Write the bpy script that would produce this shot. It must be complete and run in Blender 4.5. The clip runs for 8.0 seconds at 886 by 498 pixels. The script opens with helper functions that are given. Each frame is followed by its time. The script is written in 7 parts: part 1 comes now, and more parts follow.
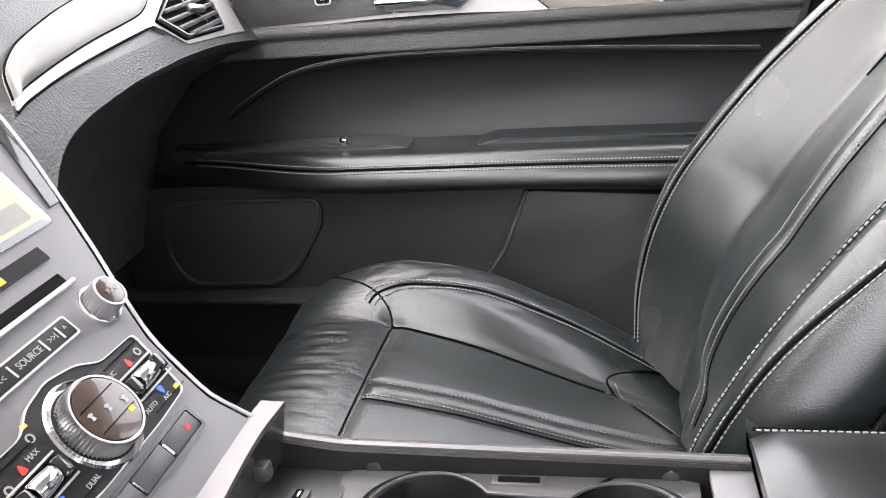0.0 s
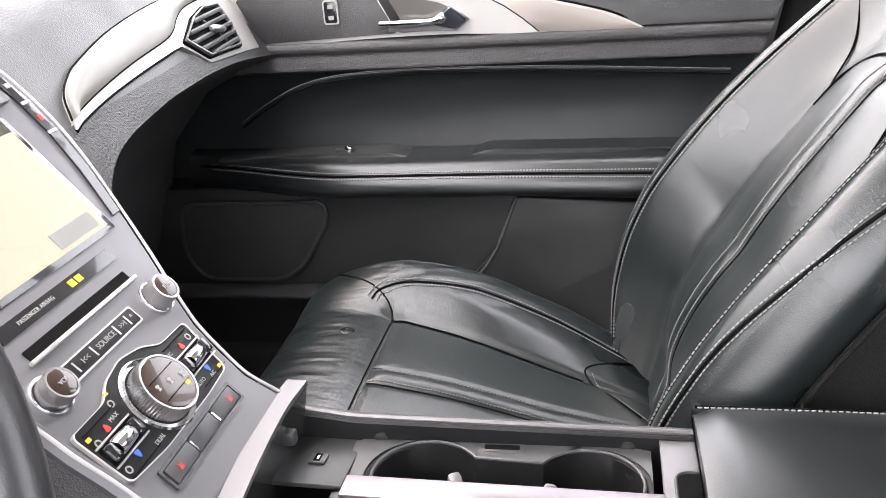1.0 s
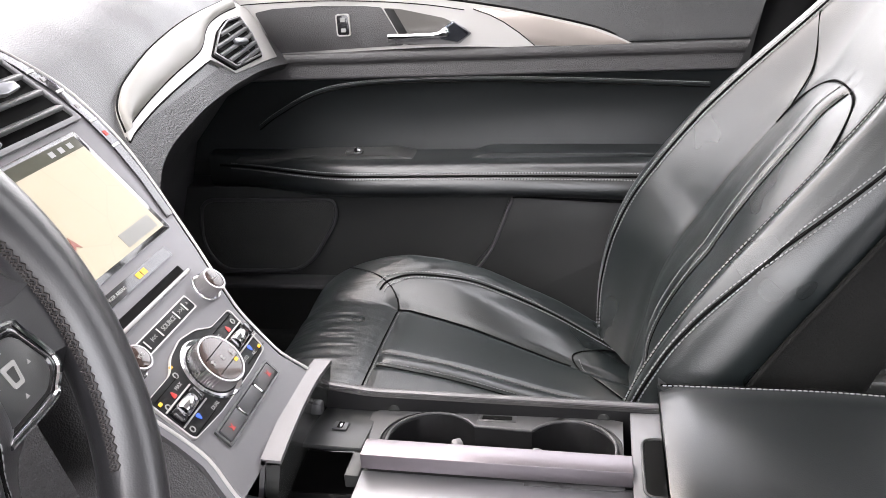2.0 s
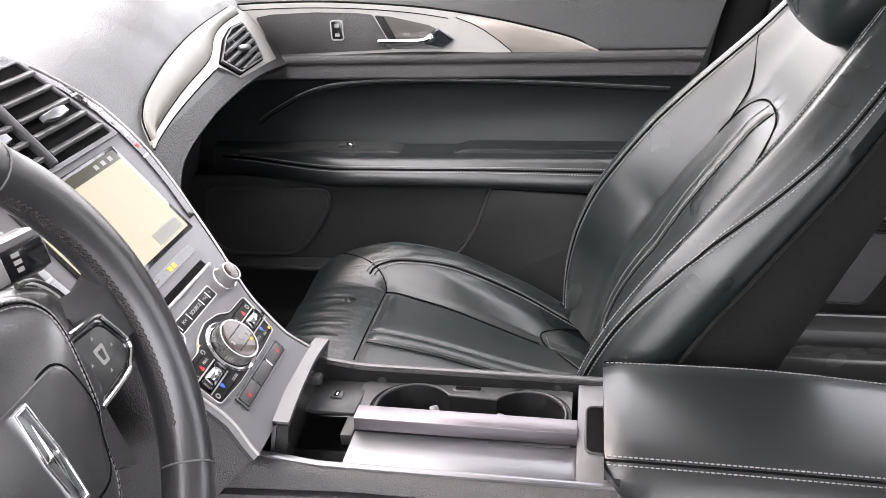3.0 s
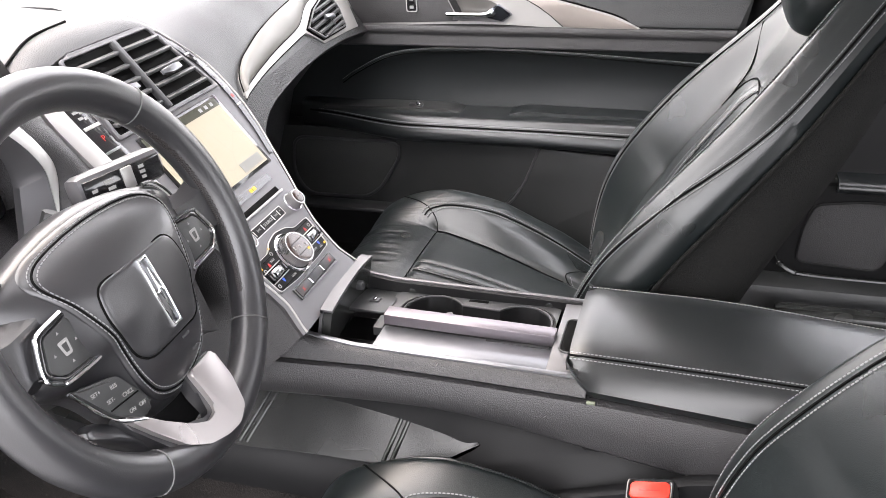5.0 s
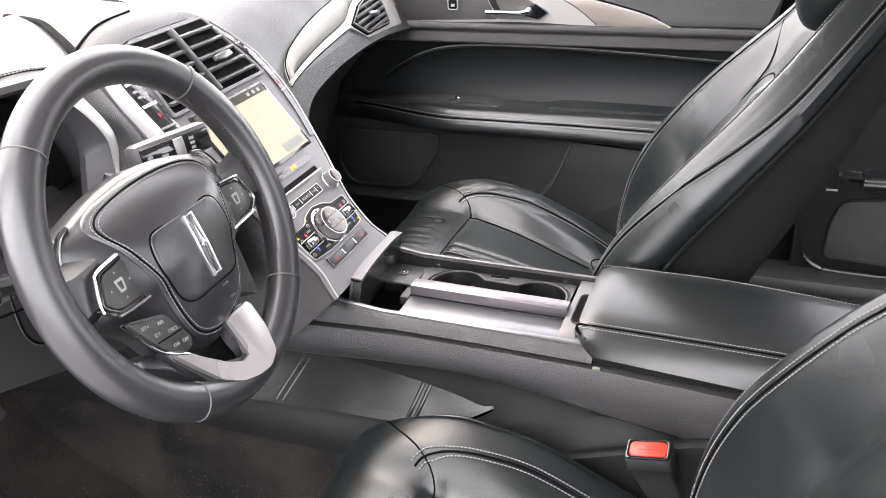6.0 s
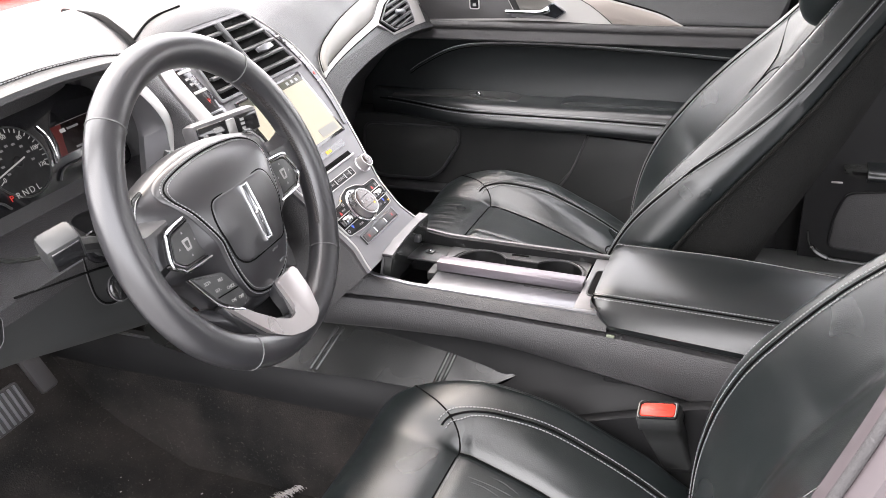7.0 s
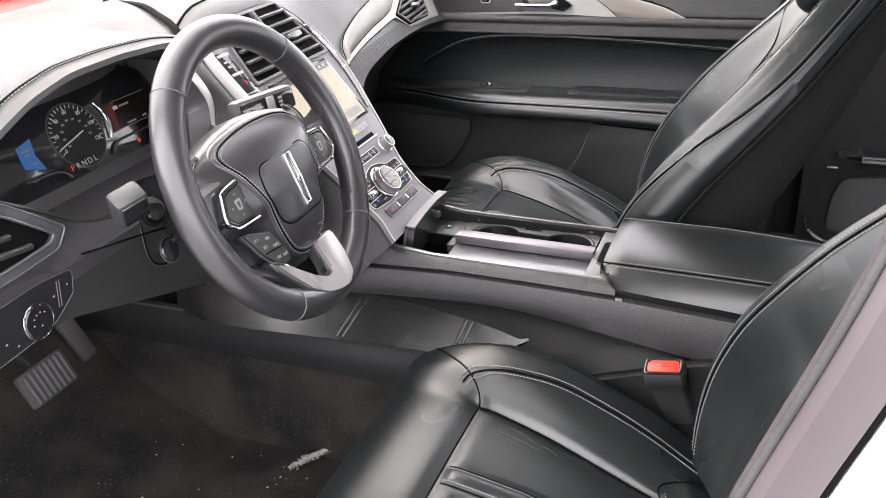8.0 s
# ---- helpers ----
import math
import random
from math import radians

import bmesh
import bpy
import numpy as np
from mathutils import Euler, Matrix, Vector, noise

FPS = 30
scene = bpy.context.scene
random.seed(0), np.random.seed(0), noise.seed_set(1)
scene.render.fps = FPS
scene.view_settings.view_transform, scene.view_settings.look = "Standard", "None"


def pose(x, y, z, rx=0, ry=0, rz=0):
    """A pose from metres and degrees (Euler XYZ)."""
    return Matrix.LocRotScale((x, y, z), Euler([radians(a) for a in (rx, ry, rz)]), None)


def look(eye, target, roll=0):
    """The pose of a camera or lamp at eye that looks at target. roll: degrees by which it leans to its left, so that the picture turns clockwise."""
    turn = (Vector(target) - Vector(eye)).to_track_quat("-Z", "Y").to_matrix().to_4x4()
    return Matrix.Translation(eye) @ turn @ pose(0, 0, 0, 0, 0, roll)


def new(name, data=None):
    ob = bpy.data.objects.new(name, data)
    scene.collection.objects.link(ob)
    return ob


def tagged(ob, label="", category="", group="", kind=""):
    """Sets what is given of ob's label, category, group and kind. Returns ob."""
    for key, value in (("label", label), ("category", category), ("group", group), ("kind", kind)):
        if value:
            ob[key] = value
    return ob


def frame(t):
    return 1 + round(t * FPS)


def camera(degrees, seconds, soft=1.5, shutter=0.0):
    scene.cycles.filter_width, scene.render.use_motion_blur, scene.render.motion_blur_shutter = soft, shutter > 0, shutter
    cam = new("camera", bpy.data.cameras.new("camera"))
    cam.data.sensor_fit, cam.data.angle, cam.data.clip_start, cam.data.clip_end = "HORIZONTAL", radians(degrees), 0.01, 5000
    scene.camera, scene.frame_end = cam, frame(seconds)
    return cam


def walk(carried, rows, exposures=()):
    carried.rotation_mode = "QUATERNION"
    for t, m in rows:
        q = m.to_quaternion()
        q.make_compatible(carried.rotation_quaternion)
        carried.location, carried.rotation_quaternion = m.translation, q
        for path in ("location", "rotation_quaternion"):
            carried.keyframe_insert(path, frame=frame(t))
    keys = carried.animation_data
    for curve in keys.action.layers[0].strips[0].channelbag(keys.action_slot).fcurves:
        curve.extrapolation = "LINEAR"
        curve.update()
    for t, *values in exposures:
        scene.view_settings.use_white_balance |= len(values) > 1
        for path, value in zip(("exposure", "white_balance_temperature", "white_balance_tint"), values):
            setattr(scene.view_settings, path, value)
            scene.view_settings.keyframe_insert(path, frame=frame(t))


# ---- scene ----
cam = camera(53.6, 8.0, soft=0.75)
PATH = [
    (0, (0.143, -0.396, 0.719), (-0.234, 1.421, -0.027), -5.4),
    (0.5, (0.156, -0.443, 0.734), (-0.215, 1.374, -0.016), -5.0),
    (1, (0.16, -0.492, 0.766), (-0.203, 1.324, 0.011), -4.5),
    (1.5, (0.163, -0.539, 0.786), (-0.195, 1.276, 0.024), -4.0),
    (3, (0.205, -0.709, 0.896), (-0.123, 1.078, 0.06), -3.1),
    (3.5, (0.224, -0.762, 0.922), (-0.093, 1.01, 0.05), -2.0),
    (4, (0.251, -0.813, 0.942), (-0.164, 0.931, 0.054), -2.2),
    (4.5, (0.297, -0.862, 0.954), (-0.183, 0.858, 0.054), -2.6),
    (6, (0.405, -0.981, 0.959), (-0.25, 0.69, 0.077), -3.1),
    (6.5, (0.418, -1.021, 0.962), (-0.258, 0.646, 0.088), -3.0),
    (7, (0.422, -1.075, 0.965), (-0.262, 0.591, 0.094), -3.1),
    (7.5, (0.425, -1.129, 0.968), (-0.257, 0.537, 0.096), -3.0),
    (8, (0.432, -1.176, 0.964), (-0.255, 0.492, 0.099), -3.2),
]
walk(cam, [(t, look(eye, target, roll)) for t, eye, target, roll in PATH], [(0.0, 3.45, 6700, 13), (1.5, 3.30, 6730, 13), (4.0, 3.13, 6750, 13), (6.0, 3.25, 6770, 13), (7.0, 3.25, 6790, 13), (8.0, 2.98, 6800, 13)])

# ---- world, sun, exposure ----
world = bpy.data.worlds.new("sky")
scene.world = world
world.use_nodes = True
wn, wl = world.node_tree.nodes, world.node_tree.links
wn.clear()
sky = wn.new("ShaderNodeTexSky")
sky.sky_type, sky.sun_disc = "NISHITA", False
sky.sun_elevation, sky.sun_rotation = radians(48), radians(312)
sky.air_density, sky.dust_density, sky.ozone_density = 1.0, 4.0, 1.0
background = wn.new("ShaderNodeBackground")
background.inputs["Strength"].default_value = 0.15
wout = wn.new("ShaderNodeOutputWorld")
cloud = wn.new("ShaderNodeMix")
cloud.data_type = "RGBA"
cloud.inputs["Factor"].default_value = 0.8
cloud.inputs["B"].default_value = (5.9, 5.95, 6.2, 1)          # even white overcast
wl.new(sky.outputs[0], cloud.inputs["A"])
wl.new(cloud.outputs["Result"], background.inputs[0])
wl.new(background.outputs[0], wout.inputs[0])
sun = new("sun", bpy.data.lights.new("sun", "SUN"))
sun.data.energy, sun.data.angle, sun.data.color = 0.5, radians(80), (1.0, 0.97, 0.93)
sun.matrix_world = look((-4.0, -3.6, 6.0), (0, 0, 0))

# ---- materials ----


def mat(name, color, rough=0.5, metal=0.0, grain=0.0, bump=0.0, cloud=0.0, rvar=0.08, spec=0.5, coat=0.0, kind="noise"):
    """A surface with fine grain (size in metres), relief, slow tonal clouds and uneven gloss."""
    m = bpy.data.materials.new(name)
    m.use_nodes = True
    n, l = m.node_tree.nodes, m.node_tree.links
    b = n["Principled BSDF"]
    b.inputs["Base Color"].default_value = (*color, 1)
    b.inputs["Roughness"].default_value = rough
    b.inputs["Metallic"].default_value = metal
    b.inputs["Specular IOR Level"].default_value = spec
    b.inputs["Coat Weight"].default_value = coat
    at = n.new("ShaderNodeTexCoord")
    big = n.new("ShaderNodeTexNoise")
    big.inputs["Scale"].default_value, big.inputs["Detail"].default_value = 9.0, 2.0
    l.new(at.outputs["Object"], big.inputs["Vector"])
    if rvar:
        r = n.new("ShaderNodeMapRange")
        r.inputs["From Min"].default_value, r.inputs["From Max"].default_value = 0.3, 0.7
        r.inputs["To Min"].default_value, r.inputs["To Max"].default_value = max(0.02, rough - rvar), rough + rvar
        l.new(big.outputs["Fac"], r.inputs["Value"])
        l.new(r.outputs[0], b.inputs["Roughness"])
    if cloud:
        mix = n.new("ShaderNodeMix")
        mix.data_type = "RGBA"
        mix.inputs["A"].default_value = (*[c * (1 - cloud) for c in color], 1)
        mix.inputs["B"].default_value = (*[c * (1 + cloud) for c in color], 1)
        l.new(big.outputs["Fac"], mix.inputs["Factor"])
        l.new(mix.outputs["Result"], b.inputs["Base Color"])
    if grain:
        if kind == "cells":
            g = n.new("ShaderNodeTexVoronoi")
            g.inputs["Scale"].default_value = 1 / grain
            out = g.outputs["Distance"]
        else:
            g = n.new("ShaderNodeTexNoise")
            g.inputs["Scale"].default_value, g.inputs["Detail"].default_value = 1 / grain, 3.0
            out = g.outputs["Fac"]
        l.new(at.outputs["Object"], g.inputs["Vector"])
        bp = n.new("ShaderNodeBump")
        bp.inputs["Strength"].default_value, bp.inputs["Distance"].default_value = bump, grain * 0.5
        l.new(out, bp.inputs["Height"])
        l.new(bp.outputs[0], b.inputs["Normal"])
    return m


def glow(name, color, power):
    m = mat(name, color, 0.4, rvar=0)
    b = m.node_tree.nodes["Principled BSDF"]
    b.inputs["Emission Color"].default_value = (*color, 1)
    b.inputs["Base Color"].default_value = (*[0.15 * c for c in color], 1)
    b.inputs["Emission Strength"].default_value = power * 0.16
    return m


def leather(name, color, rough, creases=0.12, spec=0.8, rvar=0.025, pebble=0.11):
    """Leather: pebble grain, soft creases and a sheen that wanders."""
    m = mat(name, color, rough, grain=0.0011, bump=pebble, cloud=0.08, rvar=rvar, kind="cells", spec=spec)
    n, l = m.node_tree.nodes, m.node_tree.links
    fine = [k for k in n if k.type == "BUMP"][0]
    at = [k for k in n if k.type == "TEX_COORD"][0]
    w = n.new("ShaderNodeTexNoise")
    w.inputs["Scale"].default_value, w.inputs["Detail"].default_value, w.inputs["Distortion"].default_value = 30.0, 3.0, 0.1
    l.new(at.outputs["Object"], w.inputs["Vector"])
    bp = n.new("ShaderNodeBump")
    bp.inputs["Strength"].default_value, bp.inputs["Distance"].default_value = creases, 0.006
    l.new(w.outputs["Fac"], bp.inputs["Height"])
    l.new(bp.outputs[0], fine.inputs["Normal"])
    return m


def pleated(name, color, rough):
    """Leather with cross creases, pulled tight over the front of the cushion."""
    m = leather(name, color, rough, 0.2, 0.8, 0.06, 0.16)
    n, l = m.node_tree.nodes, m.node_tree.links
    at = [k for k in n if k.type == "TEX_COORD"][0]
    sc = n.new("ShaderNodeMapping")
    sc.inputs["Scale"].default_value = (9.0, 46.0, 9.0)
    l.new(at.outputs["Object"], sc.inputs["Vector"])
    w = n.new("ShaderNodeTexNoise")
    w.inputs["Scale"].default_value, w.inputs["Detail"].default_value, w.inputs["Distortion"].default_value = 1.0, 2.0, 0.9
    l.new(sc.outputs[0], w.inputs["Vector"])
    first = [k for k in n if k.type == "BUMP"][0]
    bp = n.new("ShaderNodeBump")
    bp.inputs["Strength"].default_value, bp.inputs["Distance"].default_value = 0.20, 0.006
    l.new(w.outputs["Fac"], bp.inputs["Height"])
    old = first.inputs["Normal"].links[0].from_node
    l.new(bp.outputs[0], old.inputs["Normal"])
    return m


LEATHER = leather("black_leather", (0.0072, 0.0096, 0.0100), 0.30, 0.07, 0.7, 0.035, 0.20)
LEATHER_PLEAT = pleated("creased_leather", (0.008, 0.0100, 0.0104), 0.33)
LEATHER_SOFT = leather("smooth_leather", (0.008, 0.0095, 0.0102), 0.33, 0.03)
DOOR_LEATHER = leather("door_leather", (0.014, 0.016, 0.017), 0.40, 0.03, 0.3)
WHEEL_SKIN = leather("wheel_leather", (0.019, 0.0187, 0.0205), 0.32, 0.03, 0.75)
WHEEL_SKIN.node_tree.nodes["Principled BSDF"].inputs["Coat Weight"].default_value = 0.2
WHEEL_SKIN.node_tree.nodes["Principled BSDF"].inputs["Coat Roughness"].default_value = 0.3
SKIN = mat("dash_skin", (0.030, 0.031, 0.032), 0.50, grain=0.0016, bump=0.35, cloud=0.15, kind="cells")
SKIN_TOP = mat("dash_top_skin", (0.036, 0.036, 0.037), 0.45, grain=0.0018, bump=0.4, cloud=0.15, kind="cells")
GRAIN = mat("grained_plastic", (0.032, 0.031, 0.032), 0.44, grain=0.0014, bump=0.7, cloud=0.2, kind="cells")
BAND = mat("coarse_grained_skin", (0.020, 0.020, 0.0205), 0.52, grain=0.0026, bump=0.9, cloud=0.2, kind="cells", spec=0.4)
PLASTIC = mat("black_plastic", (0.028, 0.029, 0.029), 0.45, grain=0.0006, bump=0.15, cloud=0.2)
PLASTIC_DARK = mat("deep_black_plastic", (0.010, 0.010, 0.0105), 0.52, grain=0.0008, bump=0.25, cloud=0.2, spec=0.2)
DEEP = mat("smooth_black_plastic", (0.006, 0.006, 0.0064), 0.5, grain=0.0012, bump=0.15, cloud=0.2, spec=0.16)
PLASTIC_GREY = mat("grey_plastic", (0.040, 0.040, 0.042), 0.42, grain=0.0006, bump=0.1, cloud=0.1)
SATIN = mat("satin_black_plastic", (0.024, 0.025, 0.024), 0.22, grain=0.0008, bump=0.05, cloud=0.15)
GLOSS = mat("gloss_black", (0.010, 0.010, 0.011), 0.12, rvar=0.03, coat=0.6)
STACK_GREY = mat("gunmetal_trim", (0.125, 0.122, 0.126), 0.42, 0.5, grain=0.0004, bump=0.04, cloud=0.06)
SILVER = mat("satin_silver", (0.40, 0.39, 0.38), 0.42, 0.5, grain=0.0004, bump=0.03, cloud=0.05)
BRIGHT = mat("bright_silver", (0.55, 0.545, 0.53), 0.40, 0.5, grain=0.0004, bump=0.03, cloud=0.05)
BLADE = mat("blade_silver", (0.27, 0.262, 0.25), 0.45, 0.2, grain=0.0004, bump=0.02, cloud=0.06)
PANEL = mat("blade_paint", (0.13, 0.125, 0.113), 0.42, 0.1, grain=0.0004, bump=0.02, cloud=0.08)
CHAMPAGNE = mat("champagne_trim", (0.36, 0.32, 0.295), 0.38, 0.6, grain=0.0004, bump=0.03, cloud=0.06)
BRUSHED = mat("brushed_metal", (0.22, 0.22, 0.232), 0.34, 0.85, grain=0.0006, bump=0.05, cloud=0.08)
CHROME = mat("chrome", (0.85, 0.86, 0.88), 0.07, 1.0, rvar=0.03)
# near-black for joints; also stands in for shade in wells and recesses
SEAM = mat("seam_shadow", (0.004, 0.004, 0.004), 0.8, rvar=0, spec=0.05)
THREAD = mat("grey_thread", (0.215, 0.215, 0.218), 0.7, grain=0.0005, bump=0.2, rvar=0)
CARPET = mat("black_carpet", (0.046, 0.041, 0.038), 0.95, grain=0.0025, bump=1.0, cloud=0.5, spec=0.1)
cn, ck = CARPET.node_tree.nodes, CARPET.node_tree.links
c_at = [k for k in cn if k.type == "TEX_COORD"][0]
c_mix = [k for k in cn if k.type == "MIX"][0]
c_mix.inputs["A"].default_value, c_mix.inputs["B"].default_value = (0.010, 0.0098, 0.0095, 1), (0.031, 0.027, 0.025, 1)
c_tuft, c_dust, c_over = cn.new("ShaderNodeTexNoise"), cn.new("ShaderNodeMapRange"), cn.new("ShaderNodeMix")      # dusty tuft tips
c_tuft.inputs["Scale"].default_value, c_tuft.inputs["Detail"].default_value = 260.0, 4.0
c_dust.inputs["From Min"].default_value, c_dust.inputs["From Max"].default_value = 0.60, 0.85
c_over.data_type = "RGBA"
c_over.inputs["B"].default_value = (0.085, 0.078, 0.072, 1)
ck.new(c_at.outputs["Object"], c_tuft.inputs["Vector"])
c_big, c_wear = [k for k in cn if k.type == "TEX_NOISE" and k.inputs["Scale"].default_value == 9.0][0], cn.new("ShaderNodeMapRange")
c_big.inputs["Detail"].default_value = 6.0
c_wear.inputs["From Min"].default_value, c_wear.inputs["From Max"].default_value = 0.36, 0.66
ck.new(c_big.outputs["Fac"], c_wear.inputs["Value"])
ck.new(c_wear.outputs[0], c_mix.inputs["Factor"])
ck.new(c_tuft.outputs["Fac"], c_dust.inputs["Value"])
ck.new(c_dust.outputs[0], c_over.inputs["Factor"])
ck.new(c_mix.outputs["Result"], c_over.inputs["A"])
ck.new(c_over.outputs["Result"], cn["Principled BSDF"].inputs["Base Color"])
CLOTH = mat("seat_back_cloth", (0.010, 0.010, 0.0095), 0.85, grain=0.0016, bump=0.9, cloud=0.3, spec=0.12)
RUBBER = mat("worn_rubber", (0.045, 0.042, 0.043), 0.7, grain=0.0015, bump=0.7, cloud=0.8)
PILLAR = mat("pillar_trim", (0.075, 0.062, 0.066), 0.5, grain=0.0008, bump=0.1, cloud=0.1)
PAINT = mat("white_car_paint", (0.78, 0.78, 0.79), 0.25, coat=0.6, rvar=0.03)
HEADLINER = mat("headliner_cloth", (0.62, 0.61, 0.59), 0.9, grain=0.001, bump=0.3, cloud=0.05)
RED = mat("red_plastic", (0.75, 0.035, 0.02), 0.35)
WHITE_INK = glow("white_marking", (0.72, 0.72, 0.72), 0.25)
AMBER = glow("amber_lamp", (1.0, 0.55, 0.02), 1.0)
RED_INK = glow("red_marking", (0.85, 0.04, 0.03), 0.5)
BLUE_INK = glow("blue_marking", (0.03, 0.15, 0.9), 0.7)
SCUFF = mat("scuffed_leather", (0.055, 0.057, 0.058), 0.6, rvar=0)
LINT = mat("pale_lint", (0.34, 0.32, 0.31), 0.9, grain=0.002, bump=0.6)
ASPHALT = mat("asphalt", (0.30, 0.30, 0.30), 0.9, grain=0.012, bump=0.5, cloud=0.3)
GLASS = bpy.data.materials.new("window_glass")
GLASS.use_nodes = True
gb = GLASS.node_tree.nodes["Principled BSDF"]
gb.inputs["Transmission Weight"].default_value, gb.inputs["Roughness"].default_value, gb.inputs["IOR"].default_value = 1.0, 0.0, 1.08


# ---- geometry helpers ----
def mk(name, verts, faces, material, parent=None, label="", smooth=True):
    me = bpy.data.meshes.new(name)
    me.from_pydata([tuple(v) for v in verts], [], faces)
    bm = bmesh.new()
    bm.from_mesh(me)
    bmesh.ops.recalc_face_normals(bm, faces=bm.faces)
    bm.to_mesh(me)
    bm.free()
    return finish(name, me, material, parent, label, smooth)


def finish(name, me, material, parent, label, smooth=True, angle=40):
    me.materials.append(material)
    if smooth:
        me.shade_smooth()
        me.set_sharp_from_angle(angle=radians(angle))
    ob = new(name, me)
    if parent:
        ob.parent = parent
    if label:
        ob["label"] = label
    return ob


def part(name, bm, material, parent=None, label="", smooth=True):
    me = bpy.data.meshes.new(name)
    bmesh.ops.recalc_face_normals(bm, faces=bm.faces)
    bm.to_mesh(me)
    bm.free()
    return finish(name, me, material, parent, label, smooth)


def thing(name, label, category, at=(0, 0, 0), group="", kind=""):
    ob = new(name)
    ob.empty_display_size = 0.05
    ob.location = at
    return tagged(ob, label, category, group, kind)


def axes(o, X, Y, Z):
    return Matrix(((X[0], Y[0], Z[0], o[0]), (X[1], Y[1], Z[1], o[1]), (X[2], Y[2], Z[2], o[2]), (0, 0, 0, 1)))


def rbox(sx, sy, sz, b=0.002, M=None, seg=2):
    """A box with rounded edges, its middle at the origin of M."""
    bm = bmesh.new()
    bmesh.ops.create_cube(bm, size=1, matrix=Matrix.Diagonal((sx, sy, sz, 1)))
    if b:
        bmesh.ops.bevel(bm, geom=bm.edges[:], offset=min(b, 0.49 * min(sx, sy, sz)), segments=seg, profile=0.5, affect="EDGES")
    if M:
        bmesh.ops.transform(bm, matrix=M, verts=bm.verts)
    return bm


def prism(outline, h, b=0.0, M=None, seg=2):
    """An outline in the plane of M, raised by h, with its upper rim rounded by b."""
    bm = bmesh.new()
    low = [bm.verts.new((x, y, 0)) for x, y in outline]
    top = [bm.verts.new((x, y, h)) for x, y in outline]
    k = len(outline)
    bm.faces.new(low[::-1])
    cap = bm.faces.new(top)
    for i in range(k):
        bm.faces.new((low[i], low[(i + 1) % k], top[(i + 1) % k], top[i]))
    if b:
        bmesh.ops.bevel(bm, geom=list(cap.edges), offset=b, segments=seg, profile=0.5, affect="EDGES")
    if M:
        bmesh.ops.transform(bm, matrix=M, verts=bm.verts)
    return bm


def ring_prism(outer, inner, h, b=0.0, M=None):
    """A frame between two outlines with the same number of corners, raised by h."""
    bm = bmesh.new()
    k = len(outer)
    rows = [[bm.verts.new((x, y, z)) for x, y in o] for o, z in ((outer, 0), (outer, h), (inner, h), (inner, 0))]
    for a, c in zip(rows, rows[1:] + rows[:1]):
        for i in range(k):
            bm.faces.new((a[i], a[(i + 1) % k], c[(i + 1) % k], c[i]))
    if b:
        es = [e for e in bm.edges if all(abs(v.co.z - h) < 1e-7 for v in e.verts) and len({id(v) for v in e.verts} & {id(v) for v in rows[1]}) != 1]
        bmesh.ops.bevel(bm, geom=es, offset=b, segments=2, profile=0.5, affect="EDGES")
    if M:
        bmesh.ops.transform(bm, matrix=M, verts=bm.verts)
    return bm


def rounded(points, r, n=5):
    """An outline with its corners rounded."""
    out, k = [], len(points)
    for i in range(k):
        p, a, b = Vector(points[i]), Vector(points[i - 1]), Vector(points[(i + 1) % k])
        da, db = (a - p), (b - p)
        rr = min(r, 0.45 * da.length, 0.45 * db.length)
        s, e = p + da.normalized() * rr, p + db.normalized() * rr
        for j in range(n + 1):
            t = j / n
            q = s * (1 - t) ** 2 + p * 2 * t * (1 - t) + e * t * t
            out.append((q.x, q.y))
    return out


def rect(x0, y0, x1, y1, r=0.002):
    return rounded([(x0, y0), (x1, y0), (x1, y1), (x0, y1)], r)


def smooth_line(points, n=8, closed=False):
    """A curve through the points (Catmull-Rom)."""
    P = [Vector(p) for p in points]
    k, out = len(P), []
    for i in range(k if closed else k - 1):
        p1, p2 = P[i], P[(i + 1) % k]
        p0 = P[i - 1] if (closed or i > 0) else p1 * 2 - p2
        p3 = P[(i + 2) % k] if (closed or i + 2 < k) else p2 * 2 - p1
        for j in range(n):
            t = j / n
            out.append(0.5 * ((2 * p1) + (p2 - p0) * t + (2 * p0 - 5 * p1 + 4 * p2 - p3) * t * t + (3 * p1 - p0 - 3 * p2 + p3) * t ** 3))
    if not closed:
        out.append(P[-1])
    return out


def spaced(points, n):
    """The curve through the points, cut into n even steps."""
    P = smooth_line([(*p, 0) if len(p) == 2 else p for p in points], 10)
    run = [0.0]
    for a, b in zip(P, P[1:]):
        run.append(run[-1] + (b - a).length)
    return [Vector([interp(run[-1] * i / n, run, [p[k] for p in P]) for k in range(3)]) for i in range(n + 1)]


def outline(points, n=6, closed=True):
    return [(p.x, p.y) for p in smooth_line([(x, y, 0) for x, y in points], n, closed)]


